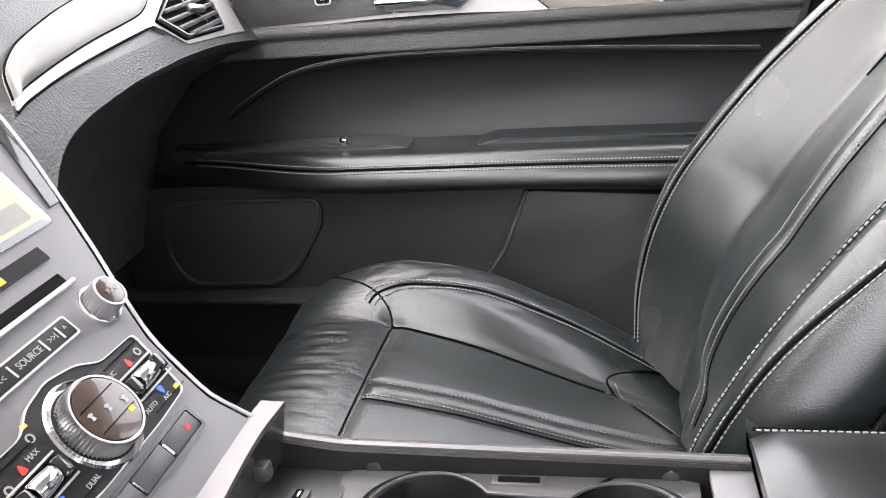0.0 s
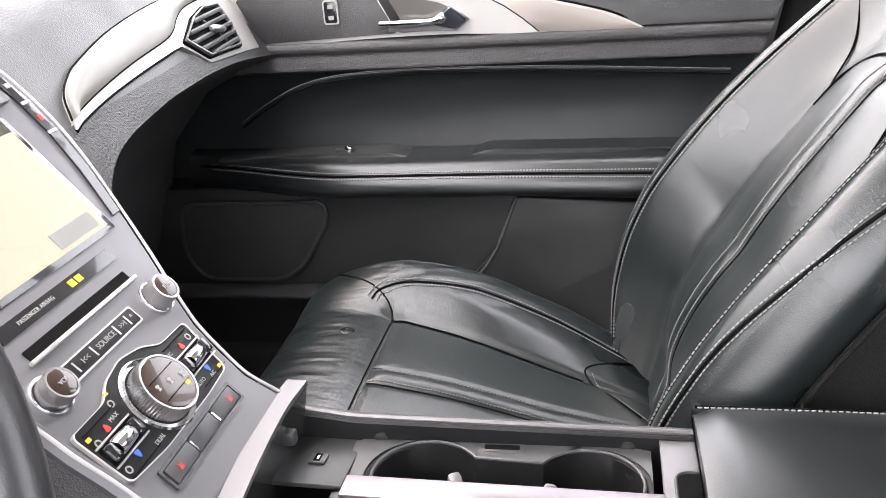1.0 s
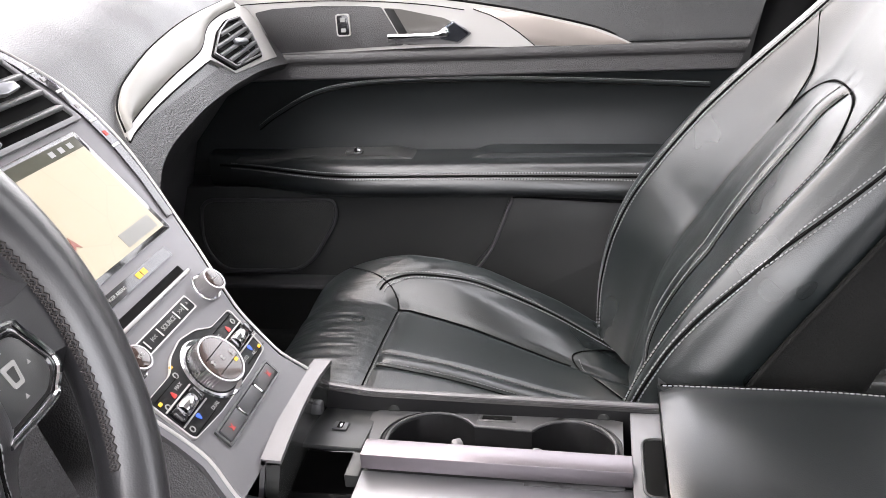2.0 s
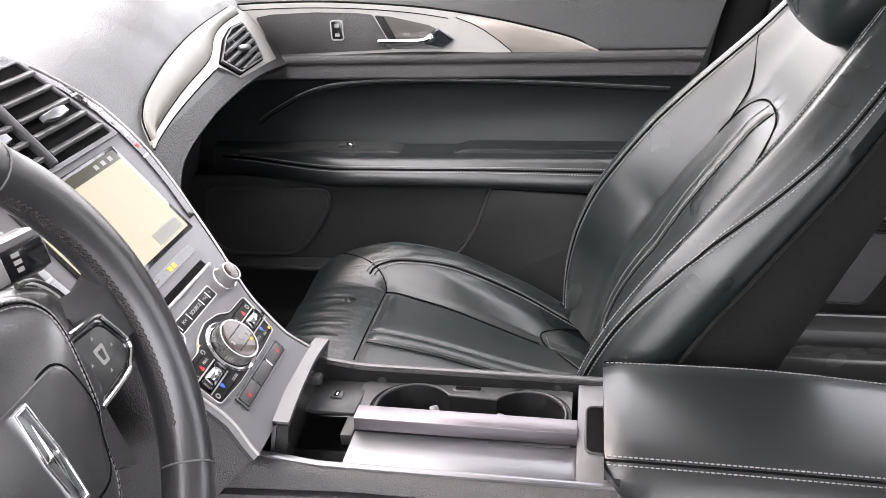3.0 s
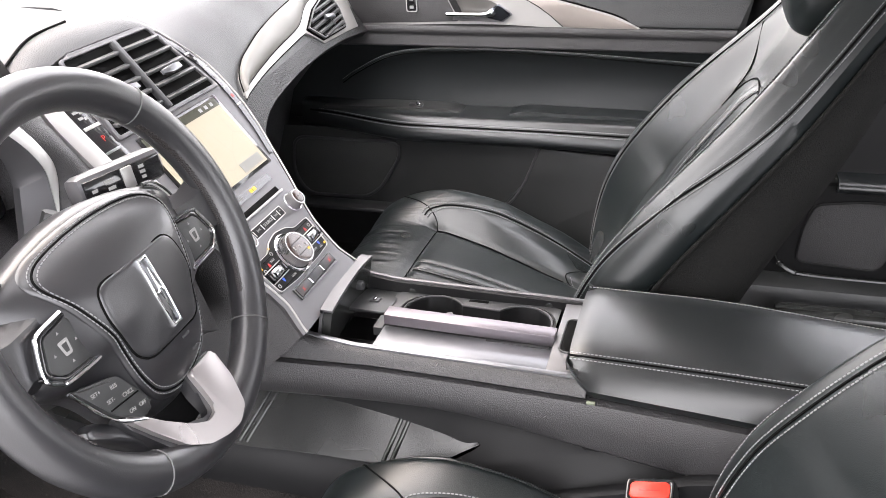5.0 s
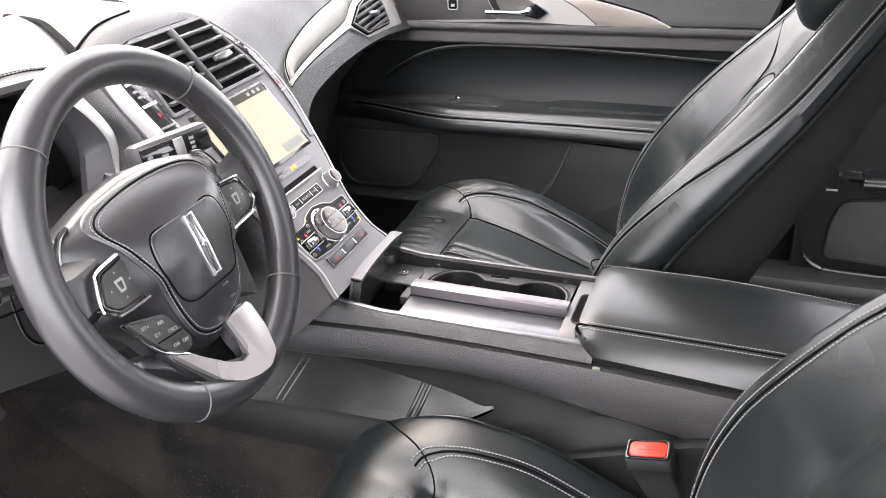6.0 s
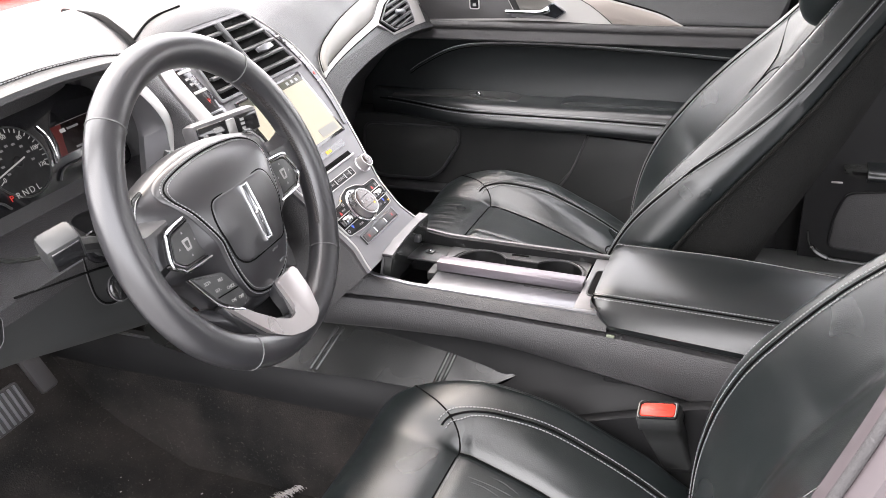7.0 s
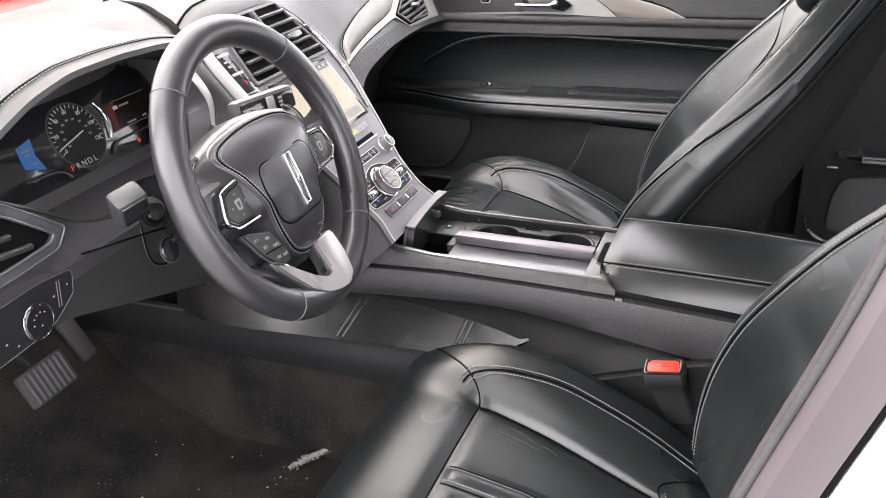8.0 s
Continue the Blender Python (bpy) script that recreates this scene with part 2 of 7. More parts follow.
def tube(points, r, k=8, closed=False, flat=1.0, up=None):
    """Vertices and faces of a round cord along the points; r may be a list."""
    P = [Vector(p) for p in points]
    n = len(P)
    R = r if isinstance(r, (list, tuple)) else [r] * n
    verts, faces = [], []
    side = None
    for i in range(n):
        a = P[i - 1] if (closed or i > 0) else P[i]
        c = P[(i + 1) % n] if (closed or i < n - 1) else P[i]
        t = (c - a).normalized()
        ref = Vector(up) if up else (side if side else (Vector((0, 0, 1)) if abs(t.z) < 0.9 else Vector((1, 0, 0))))
        s = (ref - t * ref.dot(t)).normalized()
        side = s
        o = t.cross(s)
        for j in range(k):
            w = 2 * math.pi * j / k
            verts.append(P[i] + s * (math.cos(w) * R[i] * flat) + o * (math.sin(w) * R[i]))
    m = n if closed else n - 1
    for i in range(m):
        for j in range(k):
            a, b = i * k, ((i + 1) % n) * k
            faces.append((a + j, a + (j + 1) % k, b + (j + 1) % k, b + j))
    if not closed:
        faces += [tuple(range(k))[::-1], tuple((n - 1) * k + j for j in range(k))]
    return verts, faces


def cord(name, points, r, material, parent, label="", k=8, closed=False, flat=1.0, up=None):
    return mk(name, *tube(points, r, k, closed, flat, up), material, parent, label)


def stitches(name, points, material, parent, pitch=0.0045, length=0.0032, r=0.0006, label=""):
    """A row of thread stitches along the points."""
    P = [Vector(p) for p in points]
    verts, faces, run = [], [], 0.0
    at = pitch * 0.5
    for a, b in zip(P, P[1:]):
        d = (b - a).length
        if d < 1e-9:
            continue
        while at <= run + d:
            c = a + (b - a) * ((at - run) / d)
            t = (b - a) / d
            v, f = tube((c - t * length / 2, c - t * length * 0.3, c + t * length * 0.3, c + t * length / 2), [r * 0.5, r, r, r * 0.5], 5)
            k = len(verts)
            verts += v
            faces += [tuple(i + k for i in q) for q in f]
            at += pitch
        run += d
    ob = mk(name, verts, faces, material, parent, label)
    return tagged(ob, kind="stuff")


def sheet(f, us, vs, close_v=False):
    """Vertices and faces of a surface f(u, v) over the steps us, vs."""
    verts = [f(u, v) for u in us for v in vs]
    n, faces = len(vs), []
    for i in range(len(us) - 1):
        for j in range(n if close_v else n - 1):
            faces.append((i * n + j, i * n + (j + 1) % n, (i + 1) * n + (j + 1) % n, (i + 1) * n + j))
    return verts, faces


def loft(loops, cap=True):
    """Vertices and faces of a body through closed loops of equal count."""
    n = len(loops[0])
    verts = [p for lp in loops for p in lp]
    faces = [(i * n + j, i * n + (j + 1) % n, (i + 1) * n + (j + 1) % n, (i + 1) * n + j) for i in range(len(loops) - 1) for j in range(n)]
    if cap:
        faces += [tuple(range(n))[::-1], tuple((len(loops) - 1) * n + j for j in range(n))]
    return verts, faces


def steps(a, b, n):
    return [a + (b - a) * i / n for i in range(n + 1)]


def ss(a, b, x):
    t = min(1.0, max(0.0, (x - a) / (b - a)))
    return t * t * (3 - 2 * t)


def interp(x, xs, ys):
    return float(np.interp(x, xs, ys))


def soft(x, xs, ys, w=0.02):
    """Interpolation with rounded corners."""
    return sum(interp(x + k * w / 3, xs, ys) * g for k, g in ((-3, 1), (-2, 2), (-1, 3), (0, 4), (1, 3), (2, 2), (3, 1))) / 16


def lathe(profile, n=40, M=None):
    """A turned body: profile of (radius, height) about z."""
    bm = bmesh.new()
    rows = []
    for r, z in profile:
        rows.append([bm.verts.new((r * math.cos(2 * math.pi * j / n), r * math.sin(2 * math.pi * j / n), z)) for j in range(n)] if r > 1e-6 else [bm.verts.new((0, 0, z))])
    for a, b in zip(rows, rows[1:]):
        for j in range(n):
            q = (j + 1) % n
            if len(a) == 1 and len(b) > 1:
                bm.faces.new((a[0], b[j], b[q]))
            elif len(b) == 1 and len(a) > 1:
                bm.faces.new((a[j], a[q], b[0]))
            elif len(a) > 1:
                bm.faces.new((a[j], a[q], b[q], b[j]))
    if len(rows[0]) > 1:
        bm.faces.new(rows[0][::-1])
    if len(rows[-1]) > 1:
        bm.faces.new(rows[-1])
    if M:
        bmesh.ops.transform(bm, matrix=M, verts=bm.verts)
    return bm


def writing(name, text, size, M, material, parent, label="", depth=0.0002):
    """Raised lettering as a mesh, centred on M."""
    cu = bpy.data.curves.new(name, "FONT")
    cu.body, cu.size, cu.extrude, cu.align_x, cu.align_y = text, size, depth, "CENTER", "CENTER"
    tmp = bpy.data.objects.new(name, cu)
    me = bpy.data.meshes.new_from_object(tmp)
    bpy.data.objects.remove(tmp)
    me.transform(M)
    return finish(name, me, material, parent, label, smooth=False)

# ---- setting: ground, body shell ----


def slab(name, verts, faces, material, label="", category="", kind="structure", thick=0.02, inward=-1):
    """A sheet with thickness."""
    me = bpy.data.meshes.new(name)
    me.from_pydata([tuple(v) for v in verts], [], faces)
    bm = bmesh.new()
    bm.from_mesh(me)
    bmesh.ops.recalc_face_normals(bm, faces=bm.faces)
    bmesh.ops.solidify(bm, geom=bm.faces[:], thickness=thick * inward)
    bmesh.ops.recalc_face_normals(bm, faces=bm.faces)
    bm.to_mesh(me)
    bm.free()
    ob = finish(name, me, material, None, "")
    return tagged(ob, label, category, kind=kind)


tagged(part("ground", rbox(400, 400, 0.1, 0, pose(0, 0, -0.42)), ASPHALT, smooth=False), "pale concrete under the parked car", "ground", kind="structure")


def toe(x):
    return interp(x, [-1.1, -0.85, -0.60, -0.45, 2.0], [0.34, 0.30, 0.07, 0.0, 0.0])


v, f = sheet(lambda x, y: (x, y, toe(x) + 0.006 * noise.noise((x * 9, y * 9, 0))), steps(-1.1, 1.5, 60), steps(-0.74, 0.80, 40))
slab("floor", v, f, CARPET, "worn black carpet with crumbs and lint", "carpet", thick=0.03)
# sills and side walls below the doors
tagged(part("trim_sill_driver", rbox(2.2, 0.12, 0.14, 0.02, pose(0.3, -0.74, 0.0)), PLASTIC), "black plastic door sill", "sill", kind="structure")
tagged(part("trim_sill_passenger", rbox(2.2, 0.10, 0.10, 0.015, pose(0.3, 0.80, 0.02)), PLASTIC), "black plastic door sill", "sill", kind="structure")
tagged(part("wall_front", rbox(0.05, 1.7, 1.1, 0.01, pose(-1.12, 0.03, 0.2)), PLASTIC), "dark bulkhead behind the dashboard", "wall", kind="structure")
tagged(part("wall_rear", rbox(0.12, 1.6, 0.85, 0.05, pose(1.55, 0.03, 0.35)), LEATHER), "black leather rear bulkhead", "wall", kind="structure")
for nm, y in (("wall_kick_driver", -0.79), ("wall_kick_passenger", 0.87)):
    tagged(part(nm, rbox(0.58, 0.06, 0.80, 0.01, pose(-0.84, y, 0.33)), PLASTIC), "black kick panel beside the footwell", "wall", kind="structure")
# roof with its cloth lining
def roof_z(x, y, z0):
    return z0 - 0.10 * (y / 0.6) ** 2 - 0.05 * ((x - 0.6) / 0.8) ** 2


v, f = sheet(lambda x, y: (x, y, roof_z(x, y, 1.13)), steps(-0.02, 1.35, 12), steps(-0.62, 0.66, 12))
slab("ceiling", v, f, HEADLINER, "pale cloth headliner", "ceiling", thick=0.02, inward=1)
v, f = sheet(lambda x, y: (x, y, roof_z(x, y, 1.165)), steps(-0.06, 1.4, 12), steps(-0.64, 0.68, 12))
slab("roof", v, f, PAINT, "white painted car roof", "roof", thick=0.01, inward=1)


def pillar(name, points, r, material, label, flat=1.6):
    ob = cord(name, smooth_line(points, 6), r, material, None, "", 10, flat=flat, up=(1, 0, 0))
    return tagged(ob, label, "pillar", kind="structure")


pillar("pillar_a_driver", [(-0.70, -0.74, 0.70), (-0.40, -0.70, 0.88), (-0.02, -0.60, 1.06)], 0.03, PILLAR, "grey front pillar trim", 1.0)
pillar("pillar_a_passenger", [(-0.70, 0.82, 0.70), (-0.40, 0.78, 0.88), (-0.02, 0.64, 1.06)], 0.03, PILLAR, "grey front pillar trim", 1.0)
pillar("pillar_b_passenger", [(0.40, 0.86, 0.05), (0.415, 0.87, 0.45), (0.47, 0.85, 0.66), (0.58, 0.66, 1.06)], 0.028, PLASTIC_DARK, "black middle pillar trim", 1.5)
pillar("rail_driver", [(-0.02, -0.60, 1.06), (0.6, -0.62, 1.08), (1.4, -0.60, 1.02)], 0.03, PAINT, "white roof rail", 1.0)
pillar("rail_passenger", [(-0.02, 0.64, 1.06), (0.6, 0.66, 1.08), (1.4, 0.64, 1.02)], 0.03, PAINT, "white roof rail", 1.0)
pillar("pillar_c_driver", [(1.0, -0.76, 0.6), (1.25, -0.70, 0.85), (1.42, -0.6, 1.03)], 0.05, PAINT, "white rear pillar", 1.0)
pillar("pillar_c_passenger", [(1.0, 0.82, 0.6), (1.25, 0.74, 0.85), (1.42, 0.64, 1.03)], 0.05, PAINT, "white rear pillar", 1.0)

# driver's middle pillar: rubber seal, inner trim, painted flange
bp = thing("pillar_b_driver", "middle door pillar with worn rubber seal and pale trim", "pillar", kind="structure")


def bpillar_line(dx, dy):
    return smooth_line([(0.25 + dx, -0.72 + dy, 0.0), (0.36 + dx, -0.72 + dy, 0.35), (0.431 + dx, -0.72 + dy, 0.578), (0.489 + dx, -0.72 + dy, 0.762), (0.58 + dx, -0.64 + dy, 1.05)], 8)


cord("seal", bpillar_line(0.003, 0.004), 0.0030, RUBBER, bp, "worn black rubber seal", 10)
v, f = loft([[p + Vector(q) for q in ((0.004, 0.008, 0), (0.007, 0.001, 0), (0.014, -0.004, 0), (0.024, -0.002, 0), (0.036, -0.003, 0), (0.041, -0.006, 0), (0.041, 0.03, 0), (0.004, 0.03, 0))] for p in bpillar_line(0, 0)])
mk("inner_trim", v, f, PILLAR, bp, "mauve grey trim")
cord("gap", bpillar_line(0.0432, -0.0055), 0.0017, SEAM, bp)
v, f = loft([[p + Vector(q) for q in ((0.046, -0.006, 0), (0.060, -0.012, 0), (0.26, -0.030, 0), (0.26, 0.02, 0), (0.046, 0.02, 0))] for p in bpillar_line(0, 0)])
mk("flange", v, f, PAINT, bp, "white painted flange")

# glass
v, f = sheet(lambda u, w: (-0.63 + 0.61 * u - 0.10 * (1 - u) * (1 - w * w), 0.03 + w * (0.82 - 0.18 * u), 0.735 + 0.355 * u + 0.06 * u * (1 - u) - 0.03 * w * w), steps(0, 1, 8), steps(-1, 1, 10))
ws = slab("windshield", v, f, GLASS, "clear windscreen", "windscreen", thick=0.004)
ws.visible_shadow = False
v, f = sheet(lambda x, u: (x + 0.1 * u, 0.86 - 0.20 * u, 0.67 + 0.39 * u), steps(-0.55, 0.42, 4), steps(0, 1, 4))
sg = slab("window_passenger", v, f, GLASS, "clear side window", "window", thick=0.004)
sg.visible_shadow = False
v, f = sheet(lambda x, u: (x + 0.1 * u, 0.86 - 0.20 * u, 0.67 + 0.39 * u), steps(0.50, 1.1, 4), steps(0, 1, 4))
sg = slab("window_rear_door", v, f, GLASS, "clear rear side window", "window", thick=0.004)
sg.visible_shadow = False
# bonnet outside the windscreen, dark wall beyond
v, f = sheet(lambda u, w: (-0.70 - 1.15 * u, 0.03 + w * 0.8, 0.70 - 0.12 * u * u - 0.06 * w * w), steps(0, 1, 8), steps(-1, 1, 10))
HOOD = mat("red_paint", (0.42, 0.012, 0.006), 0.5, rvar=0.03, spec=0.2)
slab("bonnet", v, f, HOOD, "glossy red car bonnet outside the windscreen", "bonnet", thick=0.01)
tagged(part("backdrop", rbox(0.3, 30, 2.6, 0.02, pose(-12, 4, 0.9)), mat("dark_wall", (0.05, 0.04, 0.04), 0.9, grain=0.05, bump=0.3, cloud=0.3)), "dark wall far beyond the bonnet", "wall", kind="structure")

# ---- passenger door ----
door = thing("passenger_door", "closed black leather passenger door with silver spear trim", "door", (0, 0.82, 0))


def body(name, profile, xs, material, parent, label="", edit=None):
    """A body swept along x with a closed (y, z) profile; edit(x, y, z) shapes it."""
    loops = [[(edit(x, y, z) if edit else (x, y, z)) for y, z in profile] for x in xs]
    ob = mk(name, *loft(loops), material, parent, label)
    return ob


def local(ob, parent):
    ob.matrix_parent_inverse = Matrix.Translation(-Vector(parent.location))
    return ob


def lean_rear(x, y, z):
    """The door's rear edge leans back with height."""
    xr = interp(z, [0, 0.33, 0.473, 0.497, 0.608, 0.68], [0.30, 0.325, 0.345, 0.361, 0.404, 0.43])
    t = (x + 0.62) / (0.36 + 0.62)
    return (-0.62 + t * (xr + 0.62), y, z)


def at_door(name, bm, material, label="", parent=None):
    ob = part(name, bm, material, parent or door, label)
    if not parent:
        local(ob, door)
    return ob


local(body("shell", [(0.84, 0.04), (0.84, 0.66), (0.90, 0.67), (0.93, 0.4), (0.92, 0.04)], steps(-0.62, 0.36, 10), PLASTIC, door, "", lean_rear), door)
# upper roll above the spear
up = outline([(0.792, 0.572), (0.799, 0.60), (0.806, 0.63), (0.815, 0.655), (0.835, 0.668), (0.85, 0.66), (0.85, 0.60), (0.845, 0.57), (0.815, 0.565)], 4)
local(body("upper_panel", up, steps(-0.60, 0.36, 16), SKIN, door, "soft black upper panel", lean_rear), door)
# soft ledge below the spear, with an overhanging lip
lip = outline([(0.79, 0.525), (0.786, 0.535), (0.788, 0.549), (0.784, 0.555), (0.784, 0.563), (0.792, 0.569), (0.84, 0.570), (0.84, 0.52)], 4)
local(body("ledge", lip, steps(-0.60, 0.36, 20), GRAIN, door, "grained black ledge", lean_rear), door)


def insert_y(z):
    return 0.806 + 0.016 * math.sin(math.pi * min(1, max(0, (z - 0.39) / 0.14)))


ins = [(insert_y(z), z) for z in steps(0.385, 0.522, 10)] + [(0.85, 0.522), (0.85, 0.385)]
local(body("insert", ins, steps(-0.60, 0.36, 16), DOOR_LEATHER, door, "smooth black leather insert", lean_rear), door)
seam_pts = smooth_line([(-0.405, 0.80, 0.445), (-0.37, 0.798, 0.468), (-0.298, 0.796, 0.503), (-0.212, 0.795, 0.518), (-0.067, 0.794, 0.521), (0.106, 0.794, 0.516), (0.335, 0.794, 0.503)], 8)
local(cord("piping", seam_pts, 0.0035, DOOR_LEATHER, door), door)
local(cord("seam", [p + Vector((0, -0.002, -0.005)) for p in seam_pts], 0.0012, SEAM, door), door)
local(stitches("stitching", [p + Vector((0, -0.004, 0.003)) for p in seam_pts], THREAD, door), door)


# armrest
def arm_edit(x, y, z):
    k = ss(-0.50, -0.22, x)
    yy = 0.81 + (y - 0.81) * (0.35 + 0.65 * k)
    return (x, yy, z + 0.004 * (1 - k) - 0.010 * ss(0.0, 0.35, x) * (0.40 - z) / 0.06)


arm = outline([(0.845, 0.398), (0.80, 0.398), (0.752, 0.397), (0.734, 0.392), (0.724, 0.379), (0.716, 0.364), (0.717, 0.350), (0.735, 0.341), (0.78, 0.335), (0.845, 0.335)], 5)
local(body("armrest", arm, steps(-0.50, 0.34, 30), LEATHER_SOFT, door, "smooth black leather armrest", arm_edit), door)
for dz, nm in ((0.0042, "stitching"), (-0.0042, "stitching")):
    pts = [Vector(arm_edit(x, interp(0.379 + dz, [0.364, 0.379, 0.392], [0.716, 0.724, 0.734]) - 0.0016, 0.379 + dz)) for x in steps(-0.46, 0.33, 60)]
    local(stitches(nm, pts, THREAD, door, 0.0048, 0.0034, 0.0010), door)
local(cord("seam", [Vector(arm_edit(x, 0.7232, 0.379)) for x in steps(-0.48, 0.34, 50)], 0.0020, SEAM, door), door)
sw = [(-0.44, 0.396), (-0.44, 0.398), (-0.30, 0.4035), (-0.165, 0.4035), (-0.135, 0.3985), (-0.128, 0.39), (-0.44, 0.39)]
at_door("switch_panel", prism([(x, z) for x, z in sw], 0.055, 0.002, axes((0, 0.815, 0), (1, 0, 0), (0, 0, 1), (0, -1, 0))), PLASTIC, "black switch panel")
at_door("window_switch", rbox(0.030, 0.012, 0.006, 0.002, pose(-0.235, 0.775, 0.4055)), PLASTIC_GREY, "grey window switch")
at_door("window_switch", rbox(0.012, 0.010, 0.010, 0.003, pose(-0.228, 0.770, 0.409, 0, 20, 0)), CHROME, "bright switch tip")
gr = [(-0.045, 0.395), (-0.015, 0.4045), (0.0, 0.4055), (0.34, 0.4025), (0.34, 0.39), (-0.045, 0.39)]
at_door("grip_panel", prism(outline(gr, 1), 0.055, 0.003, axes((0, 0.815, 0), (1, 0, 0), (0, 0, 1), (0, -1, 0))), DOOR_LEATHER, "raised black grip panel")
# lower door
low = [(0.85, 0.03), (0.775, 0.03), (0.765, 0.05), (0.768, 0.175), (0.77, 0.30), (0.775, 0.345), (0.85, 0.345)]
local(body("lower_panel", low, steps(-0.60, 0.33, 12), PLASTIC, door, "black plastic lower panel", lean_rear), door)
pk = rounded([(-0.046, 0.20), (-0.008, 0.245), (0.026, 0.333), (0.33, 0.315), (0.30, 0.06), (-0.12, 0.06), (-0.12, 0.16)], 0.012)
at_door("map_pocket", prism(pk, 0.020, 0.003, axes((0, 0.772, 0), (1, 0, 0), (0, 0, 1), (0, -1, 0))), PLASTIC, "black map pocket with a curved lip")
# paler cord draws the highlight along the black pocket's lip
local(cord("pocket_lip_glint", smooth_line([(-0.10, 0.752, 0.170), (-0.046, 0.752, 0.196), (-0.008, 0.752, 0.242), (0.030, 0.752, 0.333)], 8), 0.0026, STACK_GREY, door), door)
spk = rounded([(-0.52, 0.325), (-0.276, 0.325), (-0.276, 0.29), (-0.325, 0.215), (-0.36, 0.192), (-0.50, 0.190), (-0.53, 0.24)], 0.03, 8)
at_door("speaker_grille", prism(spk, 0.004, 0.002, axes((0, 0.768, 0), (1, 0, 0), (0, 0, 1), (0, -1, 0))), mat("speaker_cloth", (0.030, 0.031, 0.030), 0.7, grain=0.0015, bump=0.8, kind="cells"), "dark speaker grille")
local(cord("speaker_rim", [(x, 0.7630, z) for x, z in spk], 0.0035, PLASTIC_GREY, door, closed=True), door)
at_door("pocket_ledge", rbox(0.42, 0.05, 0.010, 0.004, pose(-0.41, 0.75, 0.176)), PLASTIC_GREY, "")
# spear trim: dark field with a bright frame, chrome handle, champagne blade
DP = axes((0, 0.797, 0), (1, 0, 0), (0, 0, 1), (0, -1, 0))
top = [(-0.435, 0.656), (-0.372, 0.659), (-0.269, 0.659), (-0.179, 0.654), (-0.081, 0.645), (0.015, 0.629), (0.082, 0.614), (0.158, 0.594), (0.195, 0.579), (0.228, 0.562)]
bot = [(0.067, 0.567), (-0.075, 0.572), (-0.238, 0.569), (-0.366, 0.563), (-0.400, 0.600)]
at_door("spear_frame", prism(outline(top, 4, False) + outline(bot, 4, False), 0.006, 0.0015, DP), SILVER, "satin silver frame")
field = [(-0.383, 0.636), (-0.353, 0.641), (-0.271, 0.643), (-0.20, 0.640), (-0.172, 0.637), (-0.152, 0.600), (-0.140, 0.577), (-0.196, 0.575), (-0.352, 0.570)]
at_door("spear_field", prism(rounded(field, 0.004), 0.0075, 0.001, DP), GRAIN, "grained black field")
local(cord("field_gap", [(x, 0.7905, z) for x, z in outline([(-0.430, 0.648), (-0.360, 0.6505), (-0.269, 0.6505), (-0.179, 0.646), (-0.100, 0.638), (-0.040, 0.628)], 6, False)], 0.0008, SEAM, door), door)
cup = [(-0.168, 0.636), (-0.141, 0.633), (-0.073, 0.617), (-0.036, 0.598), (-0.055, 0.578), (-0.136, 0.577), (-0.150, 0.604)]
at_door("handle_cup", prism(rounded(cup, 0.004), 0.0068, 0.0008, DP), mat("cup_shade", (0.10, 0.095, 0.09), 0.35, 0.3), "grey handle cup")
# dark strip laid on as the shade along the cup's front side
at_door("cup_shade", prism([(-0.168, 0.635), (-0.152, 0.633), (-0.134, 0.598), (-0.126, 0.580), (-0.137, 0.578), (-0.151, 0.602)], 0.0080, 0.0006, DP), PLASTIC_DARK, "cup side coloured dark as shade")
at_door("handle_base", prism(rounded([(-0.152, 0.580), (-0.050, 0.577), (-0.030, 0.592), (-0.040, 0.600), (-0.075, 0.588), (-0.150, 0.589)], 0.003), 0.011, 0.002, DP), STACK_GREY, "grey handle base")
local(cord("door_handle", smooth_line([(-0.162, 0.781, 0.5925), (-0.12, 0.779, 0.5925), (-0.085, 0.780, 0.5930), (-0.066, 0.783, 0.598)], 6), [0.0045] * 13 + [0.005, 0.006, 0.007, 0.008, 0.008, 0.006], CHROME, door, "chrome inner handle", 12), door)
at_door("handle_head", prism(rounded([(-0.086, 0.594), (-0.059, 0.6125), (-0.032, 0.593), (-0.052, 0.5800), (-0.080, 0.586)], 0.003), 0.013, 0.0045, DP), mat("dark_chrome", (0.30, 0.33, 0.38), 0.12, 1.0), "dark chrome handle head")
blade = [(-0.026, 0.629), (0.0, 0.619), (0.020, 0.608), (0.045, 0.590), (0.068, 0.570), (0.150, 0.5665), (0.222, 0.5640), (0.193, 0.5775), (0.156, 0.5920), (0.081, 0.6115), (0.015, 0.6260), (-0.010, 0.6300)]
at_door("blade", prism(blade, 0.0078, 0.001, DP), CHAMPAGNE, "champagne metal blade")
local(cord("blade_joint", [(x, 0.7895, z) for x, z in blade[:5]], 0.0009, SEAM, door), door)
local(cord("spear_gap", [(x, 0.7945, z + 0.0014) for x, z in outline(top, 6, False)], 0.0018, SEAM, door), door)
at_door("lock_button", prism(rect(-0.246, 0.596, -0.226, 0.628, 0.005), 0.0105, 0.001, DP), GLOSS, "black lock switch")
